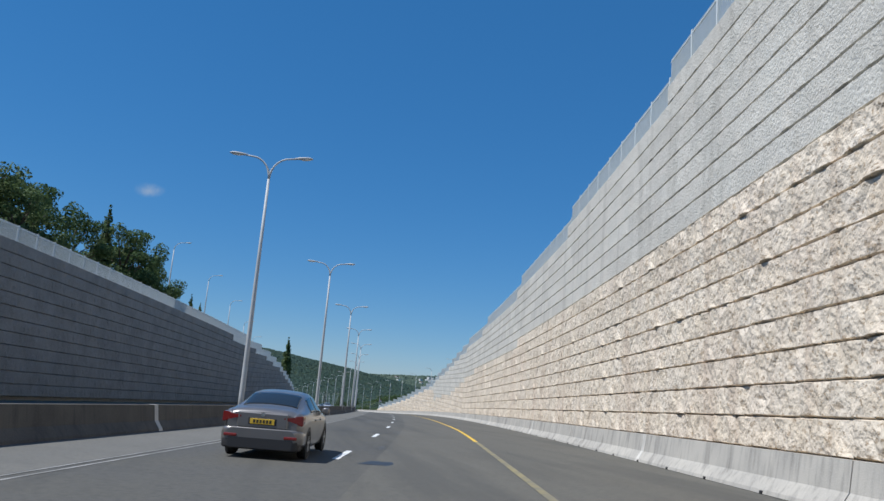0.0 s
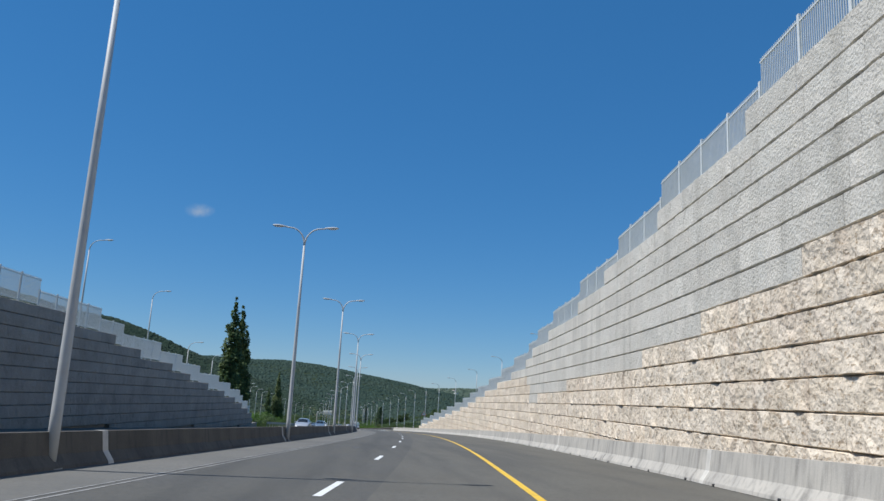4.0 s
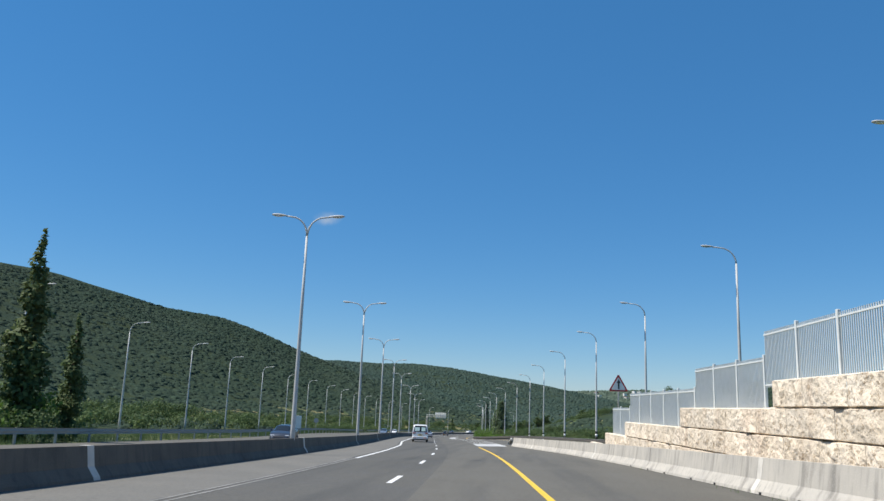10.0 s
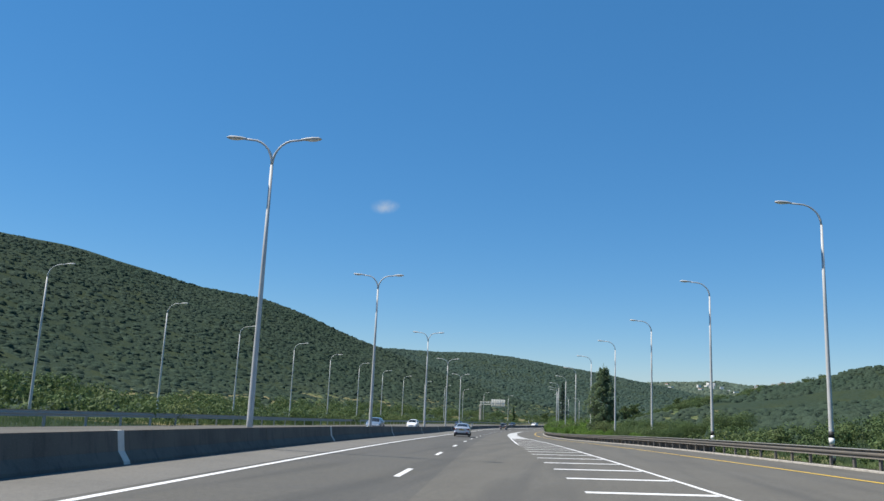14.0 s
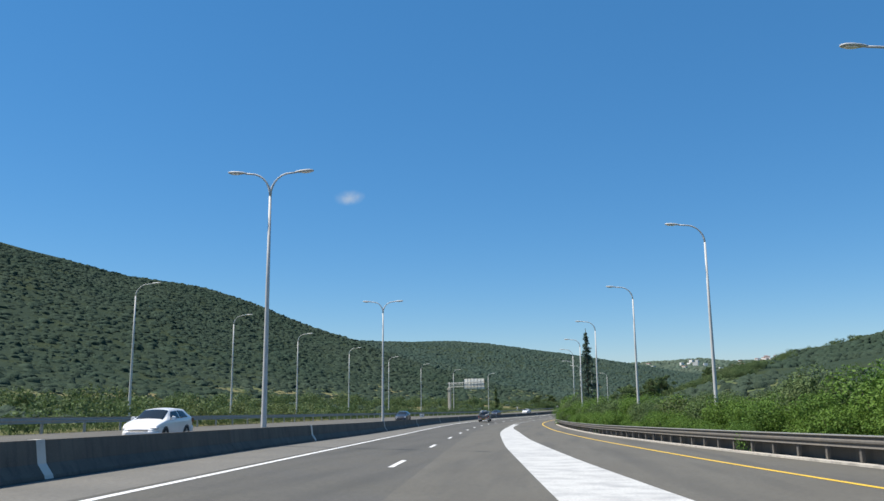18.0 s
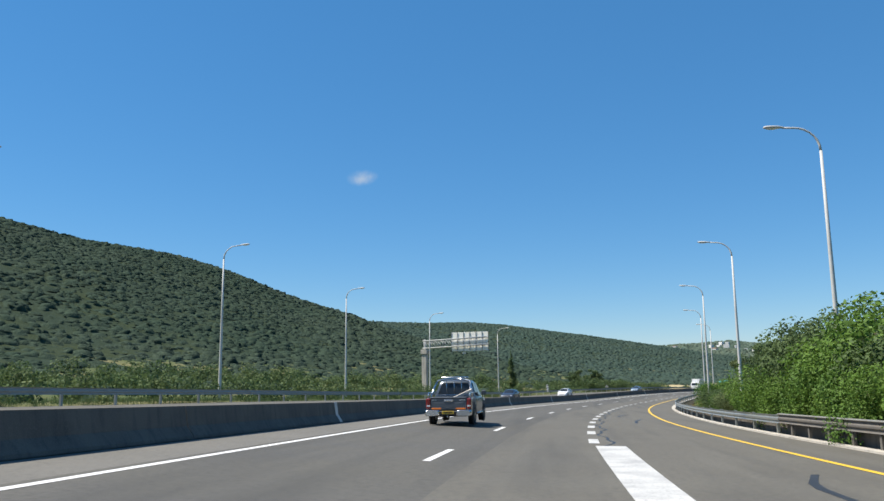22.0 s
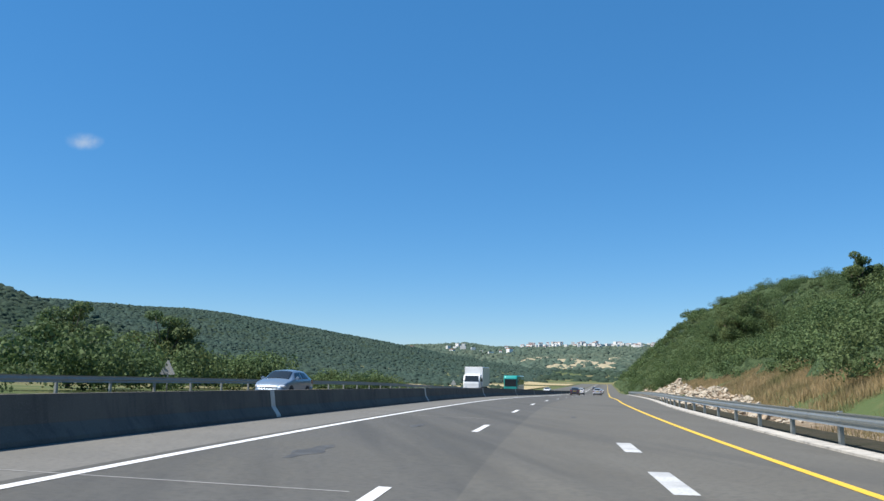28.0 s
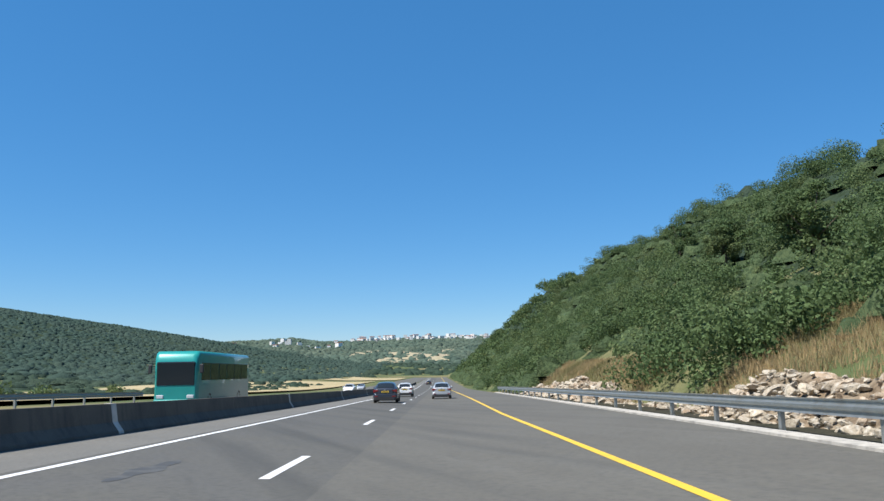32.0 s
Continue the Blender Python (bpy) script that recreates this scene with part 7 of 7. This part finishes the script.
disc = empty("road_sign", m, "back of a round road sign on a post", "road sign")
part("post", tube([(0, 0.04, -0.1), (0, 0.04, 2.2)], 0.035, 8), GALV, disc)
part("plate", tube([(0, 0, 2.0), (0, 0.012, 2.0)], 0.36, 20), SIGN_BACK, disc)
m = stand(700, -21.5, 0, 0)
mark = empty("hazard_marker", m, "black and white striped hazard marker board", "road sign")
plate = part("board", box(-0.18, 0.18, -0.015, 0.015, 0.6, 1.9, 0.005), WHITE, mark)
for k in range(3):
    part("stripe", panel([(-0.17, -0.016, 0.68 + 0.42 * k), (0.17, -0.016, 0.82 + 0.42 * k), (0.17, -0.016, 1.02 + 0.42 * k), (-0.17, -0.016, 0.88 + 0.42 * k)], 0.003), BLACK, plate)
part("post", tube([(0, 0.04, -0.1), (0, 0.04, 1.7)], 0.03, 8), GALV, mark)


def kilometre_plate(s, digit):
    """A small white plate on the median barrier with the kilometre figures."""
    m = stand(s, float(MEDIAN(s)) - 0.34, 0.85)
    sign = empty("kilometre_plate", m, "small white kilometre plate on the median barrier", "road sign")
    plate = part("plate", box(-0.24, 0.24, -0.012, 0.012, 0.14, 0.5, 0.006), WHITE, sign)
    part("post", box(-0.02, 0.02, 0.012, 0.03, 0.0, 0.4), GALV, sign)
    def figures(text, size, x, z):
        cu = bpy.data.curves.new("figures", "FONT")
        cu.body, cu.size, cu.extrude = text, size, 0.001
        tmp = new("tmp", cu)
        me = bpy.data.meshes.new_from_object(tmp.evaluated_get(bpy.context.evaluated_depsgraph_get()))
        bpy.data.objects.remove(tmp)
        ob = part("figures", me, BLACK, plate)
        ob.matrix_local = Matrix.Translation((x, -0.0145, z)) @ Matrix.Rotation(math.pi / 2, 4, "X")
    figures("18", 0.36, -0.22, 0.2)
    if digit:
        figures(digit, 0.2, 0.12, 0.18)
    for x in (-0.24, 0.232):
        part("border", box(x, x + 0.008, -0.0145, -0.012, 0.14, 0.5), BLACK, plate)
    return sign


kilometre_plate(245.5, "")
kilometre_plate(538, "4")

# the sign gantry over the oncoming road, seen from behind
gs, gd, GANTRY_TURN = 667.0, -31.9, -5
gantry = empty("sign_gantry", stand(gs, gd, 0, GANTRY_TURN), "steel cantilever sign gantry with cream panel backs over the oncoming road", "sign gantry")
gz = 7.3
part("column", box(-0.42, 0.42, -0.35, 0.35, -0.3, gz - 0.7, 0.05), CONCRETE, gantry, "pale concrete column")
part("column_head", box(-0.55, 0.55, -0.48, 0.48, gz - 0.7, gz, 0.05), CONCRETE, gantry)
part("mast", box(-0.16, 0.16, -0.16, 0.16, gz, gz + 1.6, 0.02), POLE, gantry)
reach, y0, y1 = 10.6, -0.45, 0.45
for y in (y0, y1):
    for z in (gz + 0.2, gz + 1.35):
        part("chord", tube([(-0.2, y, z), (reach, y, z + 0.35)], 0.07, 8), POLE, gantry)
    for k in range(11):
        x = reach * k / 11
        lift = 0.35 * x / reach
        part("web", tube([(x, y, gz + 1.35 + lift), (x + reach / 11, y, gz + 0.2 + lift)], 0.035, 6), POLE, gantry)
        part("web", tube([(x, y, gz + 0.2 + lift), (x, y, gz + 1.35 + lift)], 0.03, 6), POLE, gantry)
for k in range(6):
    x = reach - 6.2 + 1.04 * k
    part("sign_panel", box(x, x + 1.0, y1 + 0.16, y1 + 0.2, gz + 1.55, gz + 2.55, 0.01), PANEL_BACK, gantry, "cream back of a sign panel")
    part("sign_panel", box(x, x + 1.0, y1 + 0.16, y1 + 0.2, gz - 0.35, gz + 1.5, 0.01), PANEL_BACK, gantry, "cream back of a sign panel")
for k in range(7):
    x = reach - 6.22 + 1.04 * k
    part("stiffener", box(x - 0.018, x + 0.018, y1 + 0.06, y1 + 0.15, gz - 0.6, gz + 2.62, 0.0), STEEL_DARK, gantry)
part("walkway", box(reach - 1.6, reach + 0.9, y1 + 0.25, y1 + 0.9, gz - 0.75, gz - 0.68, 0.0), STEEL_DARK, gantry)
part("sign_lamp", box(reach - 4.6, reach - 4.1, y1 + 0.5, y1 + 0.9, gz - 0.75, gz - 0.55, 0.03), WHITE, gantry)

# pale stubble fields in the valley
STUBBLE = material("stubble_field", (0.38, 0.3, 0.16), 0.95, grain=[(0.05, (0.3, 0.25, 0.12), 0.8, 0.4, 0.65), (0.6, (0.44, 0.36, 0.2), 0.5, 0.45, 0.7)])


def field(s0, s1, d0, d1, label):
    ss, dd = np.arange(s0, s1 + 1, 10.0), np.linspace(d0, d1, 12)
    s, d = np.meshgrid(ss, dd, indexing="ij")
    p = place(s, d, 0, False)
    p[..., 2] += land(s, d) + cross(s, d) + 0.35
    n = len(dd)
    i, j = np.meshgrid(np.arange(len(ss) - 1), np.arange(n - 1), indexing="ij")
    a = (i * n + j).ravel()
    ob = part("field", fast_mesh(p.reshape(-1, 3), np.vstack([np.stack([a, a + 1, a + n + 1], 1), np.stack([a, a + n + 1, a + n], 1)]), True), STUBBLE)
    return tagged(ob, label, "field", kind="structure")


field(830, 1180, -74, -30, "pale straw-coloured stubble field in the valley")
field(1250, 1420, -66, -24, "pale stubble field beside the far road")


# the town on the far ridge
def house(w, l, h):
    bm = box(-w / 2, w / 2, -l / 2, l / 2, -6, h)
    return bm


TOWN_WHITE = material("white_render", (0.7, 0.68, 0.64), 0.8, grain=[(0.2, (0.55, 0.53, 0.5), 0.5, 0.4, 0.7)], vary=0.12)
ROOF_RED = material("red_tile_roof", (0.35, 0.13, 0.08), 0.8)
rt = random.Random(17)
for k in range(120):
    az = rt.uniform(15.5, 26.5) if k < 105 else rt.uniform(5, 15)
    w, l, h = rt.uniform(6, 13), rt.uniform(7, 10), rt.choice((4, 5, 6, 8, 11))
    p = far_point(az, rt.uniform(1850, 2010) if k < 105 else rt.uniform(1500, 1900))
    ob = empty("house", Matrix.Translation(p) @ Matrix.Rotation(rt.uniform(0, 3), 4, "Z"), "small white house of the distant hill town", "house", "town houses")
    part("house_body", house(w, l, h), TOWN_WHITE, ob)
    if k % 3 == 0:
        part("roof", box(-w / 2 - 0.4, w / 2 + 0.4, -l / 2 - 0.4, l / 2 + 0.4, h, h + 1.2, 0.5), ROOF_RED, ob)
    for q in range(3):
        part("window", box(-w / 2 + w * (q + 0.3) / 3, -w / 2 + w * (q + 0.65) / 3, -l / 2 - 0.06, -l / 2 + 0.02, h * 0.45, h * 0.75), GLASS_DARK, ob)

# weeds along the barrier foot
grass_tufts("weeds", 150, 284, 6.55, 6.78, 60, 0.3, LEAF, "small green weeds at the foot of the concrete barrier", 6)

# a small wisp of cloud over the ridge; emission stands in for sunlight on it
WISP = bpy.data.materials.new("cloud_wisp")
WISP.use_nodes = True
wn2, wl2 = WISP.node_tree.nodes, WISP.node_tree.links
wn2.remove(wn2["Principled BSDF"])
spot, fluff, whole = wn2.new("ShaderNodeTexCoord"), wn2.new("ShaderNodeTexNoise"), wn2.new("ShaderNodeTexGradient")
centre, thick, cover = wn2.new("ShaderNodeMapping"), wn2.new("ShaderNodeMath"), wn2.new("ShaderNodeMapRange")
glow, clear, blend = wn2.new("ShaderNodeEmission"), wn2.new("ShaderNodeBsdfTransparent"), wn2.new("ShaderNodeMixShader")
whole.gradient_type, thick.operation = "SPHERICAL", "MULTIPLY"
centre.inputs["Scale"].default_value = (1 / 95, 1 / 95, 1 / 48)
fluff.inputs["Scale"].default_value, fluff.inputs["Detail"].default_value = 0.02, 5.0
cover.inputs["From Min"].default_value, cover.inputs["From Max"].default_value, cover.inputs["To Max"].default_value = 0.06, 0.55, 0.5
cover.interpolation_type = "SMOOTHSTEP"
glow.inputs["Color"].default_value, glow.inputs["Strength"].default_value = (0.85, 0.93, 1.0, 1), 0.5
for a, b in ((spot.outputs["Object"], centre.inputs[0]), (centre.outputs[0], whole.inputs[0]), (spot.outputs["Object"], fluff.inputs["Vector"]), (whole.outputs["Fac"], thick.inputs[0]), (fluff.outputs["Fac"], thick.inputs[1]), (thick.outputs[0], cover.inputs["Value"]), (cover.outputs[0], blend.inputs[0]), (clear.outputs[0], blend.inputs[1]), (glow.outputs[0], blend.inputs[2]), (blend.outputs[0], wn2["Material Output"].inputs["Surface"])):
    wl2.new(a, b)
away = 3600.0
cloud_at = (-0.242 * away, 480 + 0.95 * away, 5 + 0.2456 * away)
cloud_verts = [(x, -0.002 * (x * x + z * z), z - 0.12 * x) for z in range(-60, 61, 15) for x in range(-105, 106, 15)]
cloud = part("cloud", mesh_of(cloud_verts, [(k * 15 + n, k * 15 + n + 1, k * 15 + n + 16, k * 15 + n + 15) for k in range(8) for n in range(14)], True), WISP)
cloud.location = cloud_at
tagged(cloud, "small thin white wisp of cloud in the blue sky", "cloud", kind="structure")
